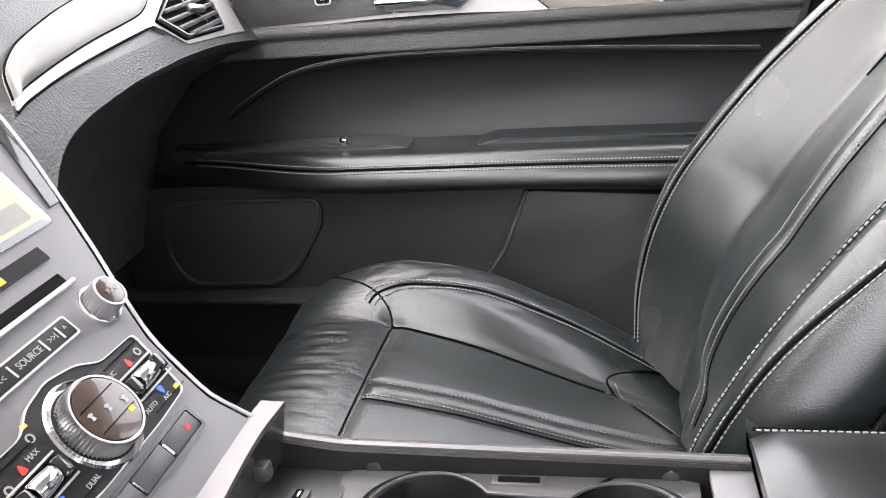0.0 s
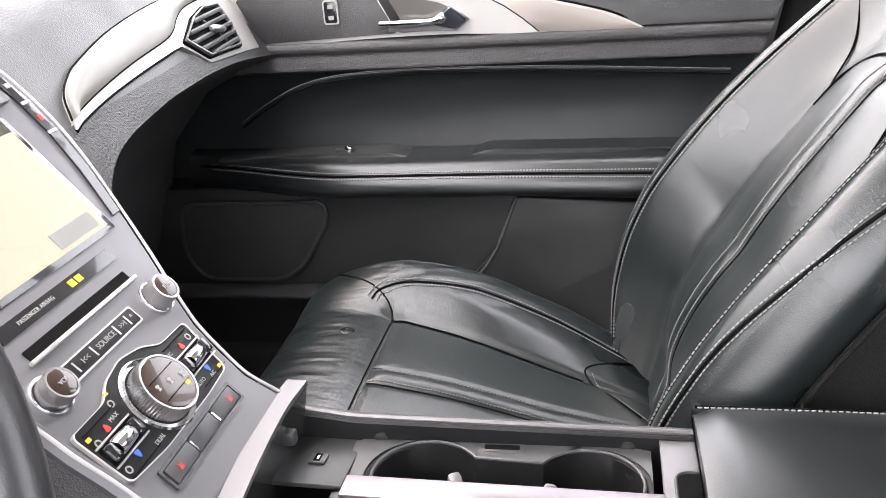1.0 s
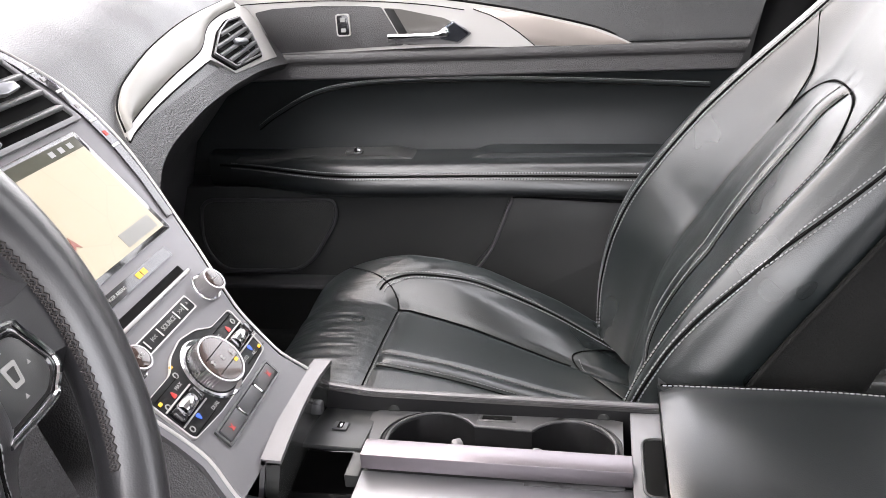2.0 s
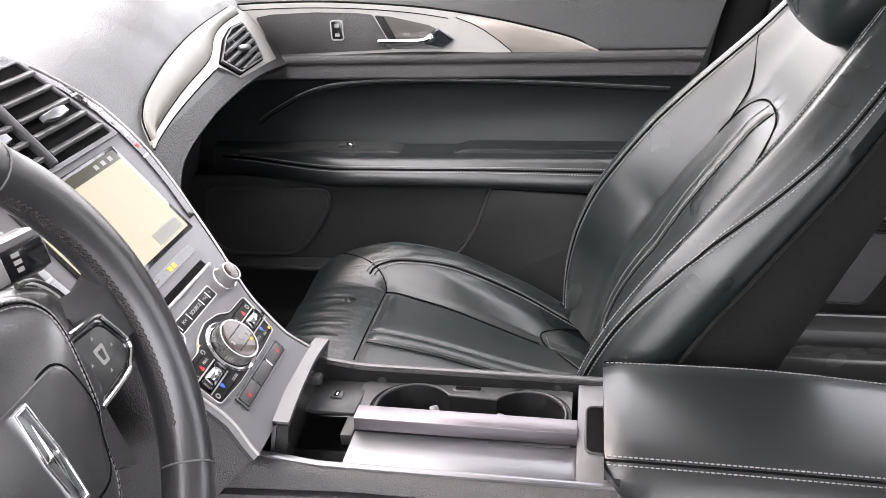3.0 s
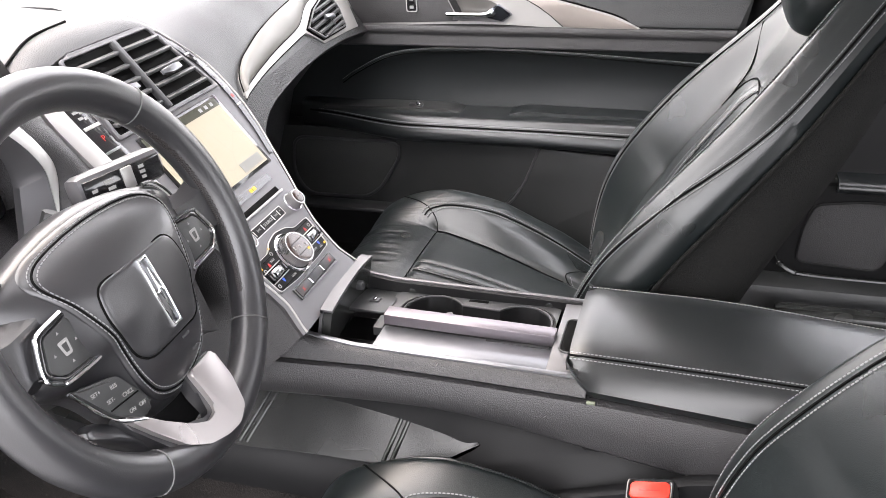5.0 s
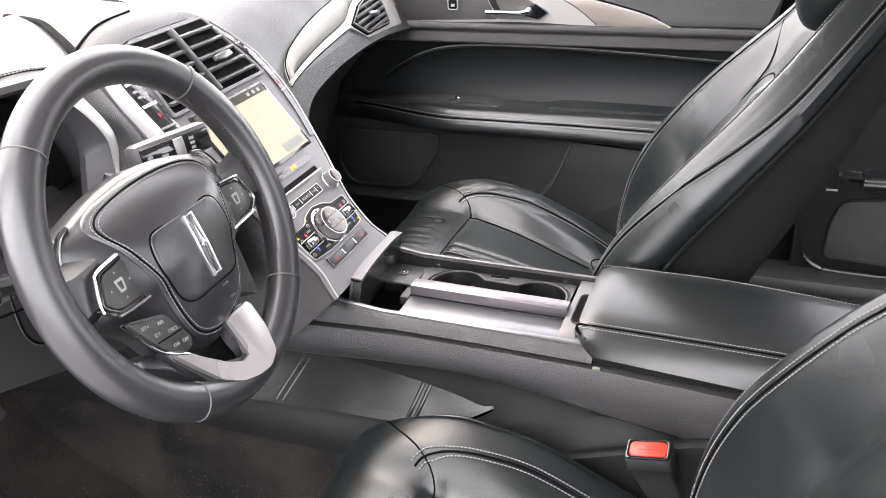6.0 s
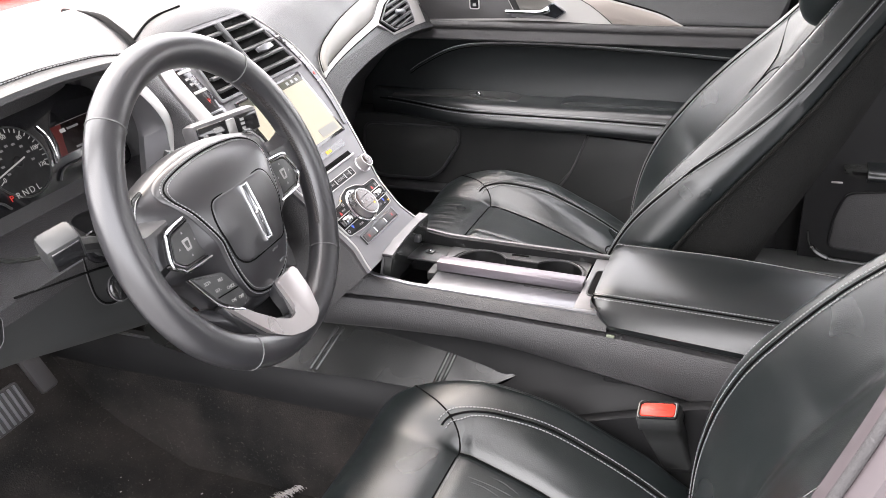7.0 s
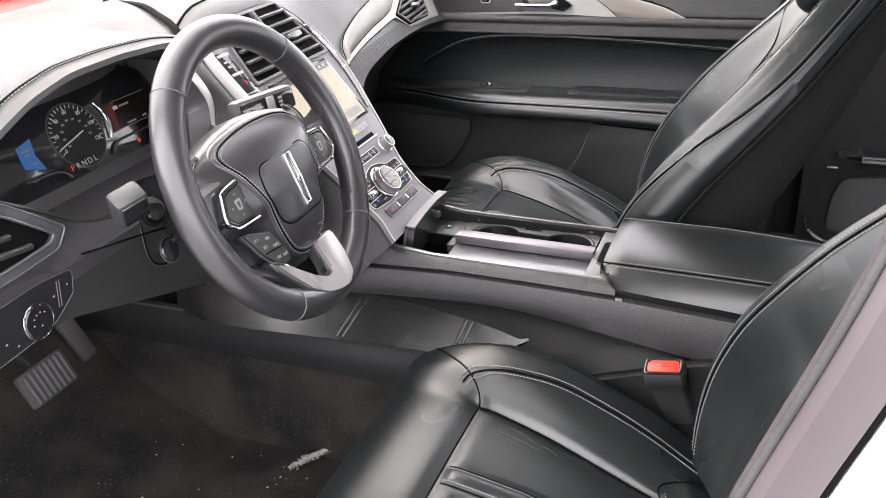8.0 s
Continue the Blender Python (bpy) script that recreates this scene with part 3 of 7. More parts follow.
at_door("lock_rim", ring_prism(rect(-0.2475, 0.5945, -0.2245, 0.6295, 0.005), rect(-0.2455, 0.5965, -0.2265, 0.6275, 0.004), 0.0112, 0, DP), SILVER, "silver switch rim")
for dz in (0.604, 0.620):
    at_door("lock_mark", prism(rect(-0.240, dz - 0.003, -0.232, dz + 0.003, 0.001), 0.0112, 0, DP), WHITE_INK)
door["category"] = "door"

# ---- passenger-side rear door ----
rdoor = thing("rear_door", "closed black rear door panel with armrest and speaker", "door", (0.9, 0.85, 0))
RDM = axes((0, 0.812, 0), (1, 0, 0), (0, 0, 1), (0, -1, 0))
rect_s = rounded([(0.548, 0.100), (0.553, 0.176), (0.570, 0.228), (0.66, 0.240), (0.745, 0.236), (0.742, 0.165), (0.705, 0.092)], 0.018, 6)
lip_s = [(0.505, 0.135), (0.508, 0.114), (0.516, 0.098), (0.528, 0.086), (0.545, 0.077), (0.562, 0.073), (0.62, 0.0705), (0.72, 0.070), (0.90, 0.0705)]
for o in (
    body("panel", [(0.90, 0.04), (0.825, 0.04), (0.815, 0.062), (0.812, 0.10), (0.812, 0.30), (0.82, 0.5), (0.83, 0.66), (0.90, 0.67)], steps(0.49, 1.45, 6), PLASTIC_DARK, rdoor),
    body("armrest", outline([(0.83, 0.297), (0.79, 0.296), (0.770, 0.291), (0.764, 0.282), (0.768, 0.272), (0.785, 0.268), (0.83, 0.266)], 4), steps(0.60, 1.3, 10), LEATHER_SOFT, rdoor, "black armrest"),
    part("pull", prism(rounded([(0.553, 0.290), (0.580, 0.294), (0.76, 0.294), (0.76, 0.272), (0.588, 0.272), (0.560, 0.278)], 0.006), 0.030, 0.006, RDM), SATIN, rdoor, "glossy pull handle"),
    part("pull_slot", prism(rounded([(0.570, 0.287), (0.75, 0.2885), (0.75, 0.2805), (0.575, 0.2800)], 0.002), 0.0310, 0, RDM), SEAM, rdoor),
    part("speaker_grille", prism(rect_s, 0.003, 0.001, RDM), GRAIN, rdoor, "dark speaker grille"),
    cord("speaker_rim", [(x, 0.8095, z) for x, z in rect_s], 0.0030, PLASTIC_DARK, rdoor, closed=True),
    cord("pocket_edge", [(x, 0.806, z) for x, z in outline(lip_s, 6, False)], [0.003] * 12 + [0.0065] * 16 + [0.0045] * 21, SATIN, rdoor, "glossy pocket edge"),
    part("trim_mark", rbox(0.022, 0.004, 0.004, 0.001, pose(0.548, 0.810, 0.250)), SILVER, rdoor, "small silver mark"),
):
    local(o, rdoor)
tagged(part("wall_pillar_foot", rbox(0.26, 0.05, 0.68, 0.01, pose(0.43, 0.895, 0.34)), PLASTIC_DARK), "black lower pillar trim", "trim", kind="structure")
rs = thing("rear_sill_strip", "black plastic sill strip along the rear floor", "sill", (0.8, 0.70, 0))
local(part("strip", rbox(0.7, 0.05, 0.05, 0.01, pose(0.86, 0.70, 0.03)), SATIN, rs), rs)

# ---- dashboard ----
dash = thing("dashboard", "black leather-grain dashboard with silver trim and stitched instrument hood", "dashboard", (-0.6, 0.0, 0.2))


def on_dash(ob):
    return local(ob, dash)


def pass_loop(y):
    x0 = -0.285 - 0.1333 * (y - 0.15)
    zb = soft(y, [0.06, 0.10, 0.14, 0.19, 0.25, 0.38, 0.52, 0.63, 0.70, 0.80], [0.49, 0.521, 0.545, 0.563, 0.571, 0.576, 0.574, 0.568, 0.561, 0.548], 0.04)
    xb = x0 - (zb - 0.6) * 0.70
    drop = 0.035 * ss(0.5, 0.8, y)
    return [Vector(p) for p in (
        (-0.60, y, 0.738 - drop), (-0.57, y, 0.746 - drop), (x0 - 0.22, y, 0.745 - drop), (x0 - 0.16, y, 0.732 - drop), (x0 - 0.10, y, 0.708 - drop),
        (x0 - 0.056, y, 0.680 - 0.2 * drop), (x0 - 0.036, y, 0.650), (x0 - 0.014, y, 0.62), (x0, y, 0.60), (xb - 0.002, y, zb + 0.004), (xb - 0.012, y, zb - 0.003),
        (xb - 0.04, y, zb - 0.010), (xb - 0.12, y, zb - 0.05), (xb - 0.19, y, 0.42), (xb - 0.24, y, 0.25), (-0.66, y, 0.25), (-0.66, y, 0.70))]


on_dash(mk("passenger_top", *loft([pass_loop(y) for y in steps(0.075, 0.80, 60)]), SKIN_TOP, dash, "soft grained dashboard top"))
band = []
for y in steps(0.085, 0.795, 60):
    lp_ = pass_loop(y)
    a, b, c, d_ = lp_[8], lp_[9], lp_[10], lp_[11]
    o = Vector((0.0025, 0, 0.0010))
    band.append([a + o + Vector((-0.0015, 0, 0.002)), b + o, c + Vector((0.002, 0, -0.002)), d_ + Vector((0, 0, -0.003)), d_, c + Vector((-0.004, 0, 0.004)), a - o])
on_dash(mk("passenger_band", *loft(band), BAND, dash, "grained black lower band"))
d1 = Vector((-0.06, 0.45, 0)).normalized()
dup = Vector((-math.sin(radians(35)), 0, math.cos(radians(35))))
DN = d1.cross(dup).normalized()
dup = DN.cross(d1)
DF = axes((-0.285, 0.15, 0.60), d1, dup, DN)


rim_low = [(0.025, -0.0036), (0.0495, 0.001), (0.1235, 0.0080), (0.222, 0.0130), (0.3565, 0.0174)]
pan_up = [(0.033, 0.0050), (0.0515, 0.0256), (0.079, 0.0385), (0.12, 0.0490), (0.2345, 0.0660), (0.396, 0.0770), (0.583, 0.0775)]
pan_low = [(0.0375, 0.0074), (0.061, 0.0110), (0.125, 0.0181), (0.213, 0.0252), (0.324, 0.0310), (0.368, 0.0373), (0.410, 0.0500), (0.455, 0.0580), (0.516, 0.0610), (0.600, 0.0600)]
plate = outline(rim_low, 5, False) + [(0.372, 0.006), (0.400, -0.018), (0.470, -0.024), (0.540, -0.030), (0.604, -0.037), (0.640, 0.012), (0.668, 0.040), (0.634, 0.057), (0.600, 0.0785)] + outline(pan_up[::-1], 5, False)
on_dash(part("dash_blade", prism(plate, 0.0050, 0.0012, DF), BLADE, dash, "satin silver dash blade"))
panel = []
for a, b in zip(spaced(pan_up, 40), spaced(pan_low, 40)):
    panel.append([DF @ Vector((a.x + (b.x - a.x) * q, a.y + (b.y - a.y) * q, h)) for q, h in ((0, 0.004), (0.02, 0.0075), (0.10, 0.0100), (0.3, 0.0122), (0.5, 0.0122), (0.75, 0.0100), (0.94, 0.0076), (0.99, 0.0066), (1, 0.004), (0.5, 0.002))])
on_dash(mk("blade_panel", *loft(panel), PANEL, dash, "warm pearl grey dash panel"))
on_dash(cord("blade_gap", [DF @ Vector((p.x, p.y, 0.0058)) for p in spaced(pan_low, 60)], 0.0011, SEAM, dash))
on_dash(cord("blade_gap", [DF @ Vector((p.x, p.y - 0.0006, 0.0030)) for p in spaced(rim_low, 40)], 0.0016, SEAM, dash))
on_dash(cord("blade_gap", [DF @ Vector((p.x, p.y + 0.0008, 0.0030)) for p in spaced(pan_up, 60)], 0.0010, SEAM, dash))
vent = thing("side_vent", "black hexagonal air vent with silver rim and slats", "air vent", (-0.35, 0.63, 0.60))
hx = [(0.3646, 0.0193), (0.4483, 0.0428), (0.5083, 0.0504), (0.574, 0.0460), (0.566, 0.0124), (0.5344, -0.0224), (0.400, -0.0137)]
hc = (sum(p[0] for p in hx) / 7, sum(p[1] for p in hx) / 7)
hin = [(hc[0] + (x - hc[0]) * 0.92, hc[1] + (y - hc[1]) * 0.88) for x, y in hx]
hmid = [(hc[0] + (x - hc[0]) * 0.965, hc[1] + (y - hc[1]) * 0.945) for x, y in hx]
local(part("rim", ring_prism(rounded(hx, 0.004), rounded(hmid, 0.004), 0.0085, 0.0008, DF), SEAM, vent, "black outer rim"), vent)
local(part("inner_rim", ring_prism(rounded(hmid, 0.004), rounded(hin, 0.004), 0.0115, 0.001, DF), STACK_GREY, vent, "gunmetal inner rim"), vent)
# shallow sheet, its black standing in for the shade of a deep well
local(part("well", prism(rounded(hin, 0.004), 0.0058, 0, DF), SEAM, vent, "shallow well blackened for shade"), vent)


def hex_span(v, poly):
    """Where a line at height v enters and leaves an outline."""
    cut_ = sorted(a[0] + (b[0] - a[0]) * (v - a[1]) / (b[1] - a[1]) for a, b in zip(poly, poly[1:] + poly[:1]) if (a[1] - v) * (b[1] - v) < 0)
    return cut_[0], cut_[-1]


for v_ in (-0.0105, 0.0005, 0.0125, 0.0245, 0.0360):
    xa, xb = hex_span(v_, hin)
    local(part("slat", rbox(xb - xa - 0.004, 0.0052, 0.0070, 0.0014, DF @ pose((xa + xb) / 2, v_, 0.0090, 28, 0, 0)), PLASTIC_GREY, vent, "grey slat"), vent)
local(part("divider", rbox(0.004, 0.046, 0.004, 0.001, DF @ pose(0.485, 0.014, 0.0075, 0, 0, 30)), PLASTIC, vent, "thin divider"), vent)
local(part("knob", rbox(0.040, 0.0085, 0.009, 0.003, DF @ pose(0.479, 0.0125, 0.0150, 0, 0, -12)), BRUSHED, vent, "silver slider"), vent)


# driver side: hood, cluster recess, lower panels
def hood_z(y):
    return soft(y, [-0.80, -0.66, -0.595, -0.545, -0.487, -0.408, -0.33, -0.24, -0.17], [0.655, 0.690, 0.725, 0.745, 0.757, 0.758, 0.753, 0.735, 0.705])


def knee_z(y):
    """The lower edge of the knee panel, falling towards the console."""
    return soft(y, [-0.80, -0.60, -0.56, -0.47, -0.36, -0.20], [0.520, 0.512, 0.506, 0.476, 0.440, 0.395], 0.03)


def drv_loop(y):
    h = hood_z(y)
    r = ss(-0.62, -0.57, y) * (1 - ss(-0.25, -0.20, y))     # 1 inside the cluster recess
    xe = -0.255 - 0.045 * ss(-0.29, -0.21, y)
    bz = 0.60 - 0.01 * r
    zk = knee_z(y)
    return [Vector(p) for p in (
        (-0.62, y, 0.738), (-0.58, y, 0.748), (-0.47, y, 0.755 * 0.5 + h * 0.5), (-0.36, y, h + 0.008), (-0.29, y, h + 0.006), (xe, y, h), (xe + 0.0015, y, h - 0.006),
        (xe - 0.006 - 0.02 * r, y, h - 0.016), (xe - 0.010 - 0.11 * r, y, h - 0.026), (xe - 0.005 - 0.10 * r, y, 0.66), (xe - 0.065 * r, y, bz + 0.012), (xe + 0.012 - 0.03 * r, y, bz), (xe + 0.022, y, bz - 0.012),
        (-0.235, y, 0.56), (-0.2395, y, 0.56 - 0.3 * (0.548 - zk)), (-0.245, y, 0.56 - 0.65 * (0.548 - zk)), (-0.251, y, zk + 0.012), (-0.262, y, zk), (-0.32, y, zk - 0.006), (-0.66, y, 0.38), (-0.66, y, 0.70))]


drv = [drv_loop(y) for y in steps(-0.80, -0.205, 80)]
on_dash(mk("instrument_hood", *loft([q[:9] + [q[8] + Vector((-0.04, 0, 0.012)), Vector((-0.60, q[0].y, 0.70))] for q in drv]), SKIN_TOP, dash, "stitched leather instrument hood"))
on_dash(mk("driver_panel", *loft([[q[8] + Vector((-0.02, 0, 0.008))] + q[8:14] + [Vector((-0.45, q[0].y, 0.565)), Vector((-0.47, q[0].y, 0.70))] for q in drv]), GRAIN, dash, "grained black driver panel"))
on_dash(mk("knee_panel", *loft([[q[13] + Vector((-0.006, 0, 0.004))] + [p + Vector((-0.001, 0, 0)) for p in q[13:19]] + [q[18] + Vector((-0.02, 0, 0.05))] for q in drv]), PLASTIC, dash, "smooth black knee panel"))
for off in (0.0, 0.007):
    on_dash(stitches("stitching", [Vector((-0.275 - off, y, hood_z(y) + 0.0055)) for y in steps(-0.72, -0.28, 90)], THREAD, dash, 0.005, 0.0036, 0.0007))
on_dash(cord("hood_seam", [Vector((-0.2785, y, hood_z(y) + 0.0045)) for y in steps(-0.74, -0.28, 60)], 0.0016, SEAM, dash))
# top between the two halves, with the raised speaker cover
UQ = axes((-0.2, 0, 0.56), (0, 1, 0), Vector((-0.135, 0, 0.165)).normalized(), Vector((0.165, 0, 0.135)).normalized())


def pod_loop(y):
    f = UQ @ Vector((y, soft(y, [-0.215, -0.19, -0.15, -0.10, 0.035, 0.060, 0.080, 0.10], [0.165, 0.192, 0.212, 0.2235, 0.2235, 0.208, 0.182, 0.16], 0.02), -0.001))
    zt = 0.751 - 0.9 * (y + 0.035) ** 2
    return [Vector(p) for p in ((-0.60, y, 0.738), (-0.57, y, 0.747), (-0.48, y, zt + 0.001), (-0.42, y, zt), (f.x - 0.045, y, min(zt, f.z + 0.022)), (f.x - 0.020, y, f.z + 0.014), (f.x - 0.006, y, f.z + 0.006), (f.x, y, f.z), (f.x - 0.004, y, f.z - 0.012), (-0.36, y, 0.60), (-0.62, y, 0.60))]


on_dash(mk("centre_top", *loft([pod_loop(y) for y in steps(-0.212, 0.084, 40)]), SKIN_TOP, dash, "soft dashboard centre top"))
ridge = smooth_line([(-0.60, -0.03, 0.741), (-0.48, -0.096, 0.7495), (-0.411, -0.142, 0.745), (-0.36, -0.178, 0.738), (-0.325, -0.205, 0.722)], 6)
on_dash(cord("top_seam", ridge, 0.0055, SEAM, dash, "", 8, flat=0.6, up=(0, 0, 1)))
on_dash(cord("top_seam", smooth_line([(-0.36, -0.175, 0.7345), (-0.385, -0.10, 0.7485), (-0.39, -0.03, 0.752)], 6), 0.0016, SEAM, dash))

# instrument cluster
CL = axes((-0.352, -0.405, 0.655), (0, 1, 0), (-0.42, 0, 0.907), (0.907, 0, 0.42))
clu = thing("instrument_cluster", "black instrument cluster with lit speedometer and displays", "instrument cluster", (-0.36, -0.405, 0.64))
for o in (
    part("face", prism(rounded([(-0.155, -0.055), (0.155, -0.055), (0.155, 0.045), (0.10, 0.066), (-0.08, 0.066), (-0.155, 0.035)], 0.02), 0.004, 0.001, CL), GLOSS, clu, "glossy black face"),
    part("dial_rim", lathe([(0.041, 0), (0.041, 0.005), (0.0395, 0.0055), (0.039, 0.005), (0.039, 0)], 48, CL @ pose(0.0, 0.0, 0)), PLASTIC, clu, "dark dial rim"),
    part("dial", lathe([(0.0388, 0), (0.0388, 0.0048), (0, 0.0048)], 48, CL @ pose(0.0, 0.0, 0)), PLASTIC_DARK, clu, "black speedometer dial"),
    part("left_display", prism([(-0.090, -0.012), (-0.087, 0.012), (-0.063, 0.017), (-0.068, -0.002), (-0.064, -0.021), (-0.078, -0.016)], 0.005, 0, CL), glow("blue_display", (0.015, 0.11, 0.36), 0.5), clu, "lit blue display"),
    part("right_display", prism([(0.062, 0.020), (0.145, 0.018), (0.128, -0.014), (0.054, -0.016), (0.060, 0.0)], 0.005, 0, CL), mat("dark_display", (0.012, 0.008, 0.008), 0.2), clu, "dark trip display"),
    part("display_glow", prism([(0.062, 0.019), (0.078, 0.019), (0.070, 0.0), (0.066, -0.015), (0.055, -0.015), (0.061, 0.0)], 0.0053, 0, CL), glow("red_display", (0.10, 0.014, 0.012), 0.35), clu, "dim red display edge"),
):
    local(o, clu)
dial = [o for o in clu.children if o.name.split(".")[0] == "dial"][0]
for i in range(25):
    w = radians(205 - i * 9.6)
    ln = 0.006 if i % 4 == 0 else 0.0042
    part("tick", rbox(ln, 0.0009, 0.0006, 0, CL @ pose(0, 0, 0.0052) @ pose(0, 0, 0, 0, 0, math.degrees(w)) @ pose(0.0378 - ln / 2, 0, 0)), WHITE_INK, dial)
for i, tx in enumerate(("0", "20", "40", "60", "80", "100", "120")):
    w = radians(205 - i * 38.4)
    writing("numeral", tx, 0.0070, CL @ pose(0.0295 * math.cos(w), 0.0295 * math.sin(w), 0.0052), WHITE_INK, dial)
DIM = glow("dim_marking", (0.35, 0.35, 0.36), 0.2)
for i in range(9):
    w = radians(205 - i * 27)
    part("inner_mark", rbox(0.0042, 0.0024, 0.0005, 0, CL @ pose(0.020 * math.cos(w), 0.020 * math.sin(w), 0.0051)), DIM, dial)
part("needle", rbox(0.046, 0.0017, 0.001, 0.0004, CL @ pose(-0.013, -0.0035, 0.0075, 0, 0, 13)), WHITE_INK, dial, "pale needle")
part("needle_cap", lathe([(0.006, 0), (0.006, 0.006), (0.004, 0.007), (0, 0.007)], 20, CL), PLASTIC_DARK, dial)
for i, tx in enumerate("PRNDL"):
    local(writing("gear_letter", tx, 0.010, CL @ pose(-0.032 + 0.0095 * i, -0.033, 0.0058), RED_INK if tx == "P" else WHITE_INK, clu), clu)
for x0_, x1_, y_, h_, mt in ((0.070, 0.135, 0.0195, 0.0006, DIM), (0.072, 0.080, 0.0115, 0.0045, WHITE_INK), (0.083, 0.101, 0.0115, 0.0026, DIM), (0.060, 0.124, -0.0150, 0.0006, DIM), (0.082, 0.098, -0.0115, 0.0024, DIM), (0.112, 0.120, -0.0105, 0.0024, DIM), (-0.084, -0.072, 0.006, 0.0022, DIM), (-0.082, -0.074, 0.001, 0.0020, DIM), (-0.078, -0.070, -0.0105, 0.0024, DIM)):
    local(part("display_line", rbox(x1_ - x0_, h_, 0.0004, 0, CL @ pose((x0_ + x1_) / 2, y_, 0.0055)), mt, clu), clu)
local(part("lamp", rbox(0.004, 0.006, 0.0005, 0, CL @ pose(0.085, -0.036, 0.0045)), RED_INK, clu), clu)
local(part("lamp", rbox(0.008, 0.002, 0.0005, 0, CL @ pose(-0.085, -0.028, 0.0045)), DIM, clu), clu)
local(cord("dial_arc", smooth_line([CL @ Vector(p) for p in ((0.047, 0.027, 0.006), (0.052, 0.012, 0.007), (0.050, -0.006, 0.007), (0.044, -0.019, 0.006))], 6), 0.0011, CHROME, clu, "bright dial arc"), clu)
local(cord("face_lip", smooth_line([CL @ Vector(p) for p in ((0.036, -0.038, 0.006), (0.046, -0.029, 0.007), (0.060, -0.0265, 0.007), (0.115, -0.026, 0.006))], 6), 0.0014, PLASTIC_GREY, clu), clu)
local(cord("face_lip", smooth_line([CL @ Vector(p) for p in ((-0.098, -0.026, 0.006), (-0.053, -0.030, 0.007), (-0.039, -0.042, 0.006))], 6), 0.0014, PLASTIC_GREY, clu), clu)
on_dash(cord("brow", smooth_line([(-0.242, -0.640, 0.680), (-0.237, -0.600, 0.655), (-0.237, -0.565, 0.632), (-0.237, -0.531, 0.612), (-0.239, -0.48, 0.598), (-0.240, -0.42, 0.594), (-0.240, -0.34, 0.594)], 8), 0.0022, SATIN, dash, "satin cluster edge"))

# silver arc and grained web between the cluster and the stack
arc_o = smooth_line([(-0.290, -0.262, 0.720), (-0.285, -0.250, 0.700), (-0.280, -0.240, 0.682), (-0.277, -0.230, 0.660), (-0.275, -0.231, 0.640), (-0.272, -0.241, 0.620), (-0.268, -0.256, 0.602), (-0.262, -0.275, 0.585)], 5)
arc_m = smooth_line([(-0.284, -0.275, 0.706), (-0.280, -0.262, 0.689), (-0.276, -0.253, 0.673), (-0.273, -0.246, 0.654), (-0.271, -0.247, 0.632), (-0.268, -0.251, 0.614), (-0.265, -0.262, 0.600), (-0.260, -0.280, 0.583)], 5)
arc_i = smooth_line([(-0.300, -0.278, 0.698), (-0.298, -0.270, 0.684), (-0.296, -0.264, 0.668), (-0.294, -0.263, 0.648), (-0.292, -0.268, 0.632), (-0.288, -0.276, 0.616), (-0.282, -0.286, 0.600), (-0.275, -0.300, 0.583)], 5)
back = Vector((-0.008, 0, 0))
on_dash(mk("cluster_arc", *loft([[a, (a + b) / 2 + Vector((0.002, 0, 0)), b, b + back, a + back] for a, b in zip(arc_o, arc_m)]), BRIGHT, dash, "silver arc beside the cluster"))
on_dash(mk("cluster_band", *loft([[b + Vector((-0.001, 0, 0)), c, c + back, b + back] for b, c in zip(arc_m, arc_i)]), STACK_GREY, dash, "grey band beside the cluster"))
web_r = smooth_line([UQ @ Vector((y, v, -0.002)) for y, v in ((-0.187, 0.198), (-0.193, 0.172), (-0.194, 0.15), (-0.193, 0.125), (-0.191, 0.095), (-0.187, 0.06), (-0.181, 0.02), (-0.175, -0.02))], 5)
web = []
for a, b in zip(arc_o, web_r):
    m = Vector((0.008, 0, 0.002))
    row = [a + (b - a) * q + m * math.sin(math.pi * q) for q in (0, 0.12, 0.3, 0.5, 0.7, 0.88, 1)]
    web.append(row + [b + Vector((-0.05, 0, -0.02)), a + Vector((-0.03, 0, 0))])
low_w = [p + Vector((0.03, 0, -0.10)) for p in web[-1]]
on_dash(mk("side_web", *loft(web + [low_w]), GRAIN, dash, "grained black web"))

def panel_x(y, z):
    return -0.2345 - 0.016 * max(0.0, (0.56 - z) / (0.548 - knee_z(y)))


# left vent, lamp switch panel, knee panel
lv = thing("driver_vent", "black air vent with silver frame on the dashboard", "air vent", (-0.235, -0.63, 0.62))
VM = axes((-0.236, -0.63, 0.625), (0, 1, 0), (-0.12, 0, 0.99), (0.99, 0, 0.12))
vo = [(-0.12, 0.075), (-0.03, 0.060), (0.003, 0.044), (0.062, -0.003), (0.045, -0.020), (-0.02, -0.024), (-0.12, -0.026)]
vi = [(-0.11, 0.060), (-0.03, 0.047), (-0.002, 0.034), (0.046, -0.004), (0.037, -0.011), (-0.02, -0.014), (-0.11, -0.016)]
local(part("frame", ring_prism(rounded(vo, 0.006), rounded(vi, 0.005), 0.010, 0.003, VM), PLASTIC_GREY, lv, "dark grey frame"), lv)
for o, r_ in ((vo, 0.0010), (vi, 0.0015)):
    local(cord("frame_edge", [VM @ Vector((a, b, 0.0098)) for a, b in rounded(o, 0.006)], r_, BRUSHED, lv, "bright edge line", closed=True), lv)
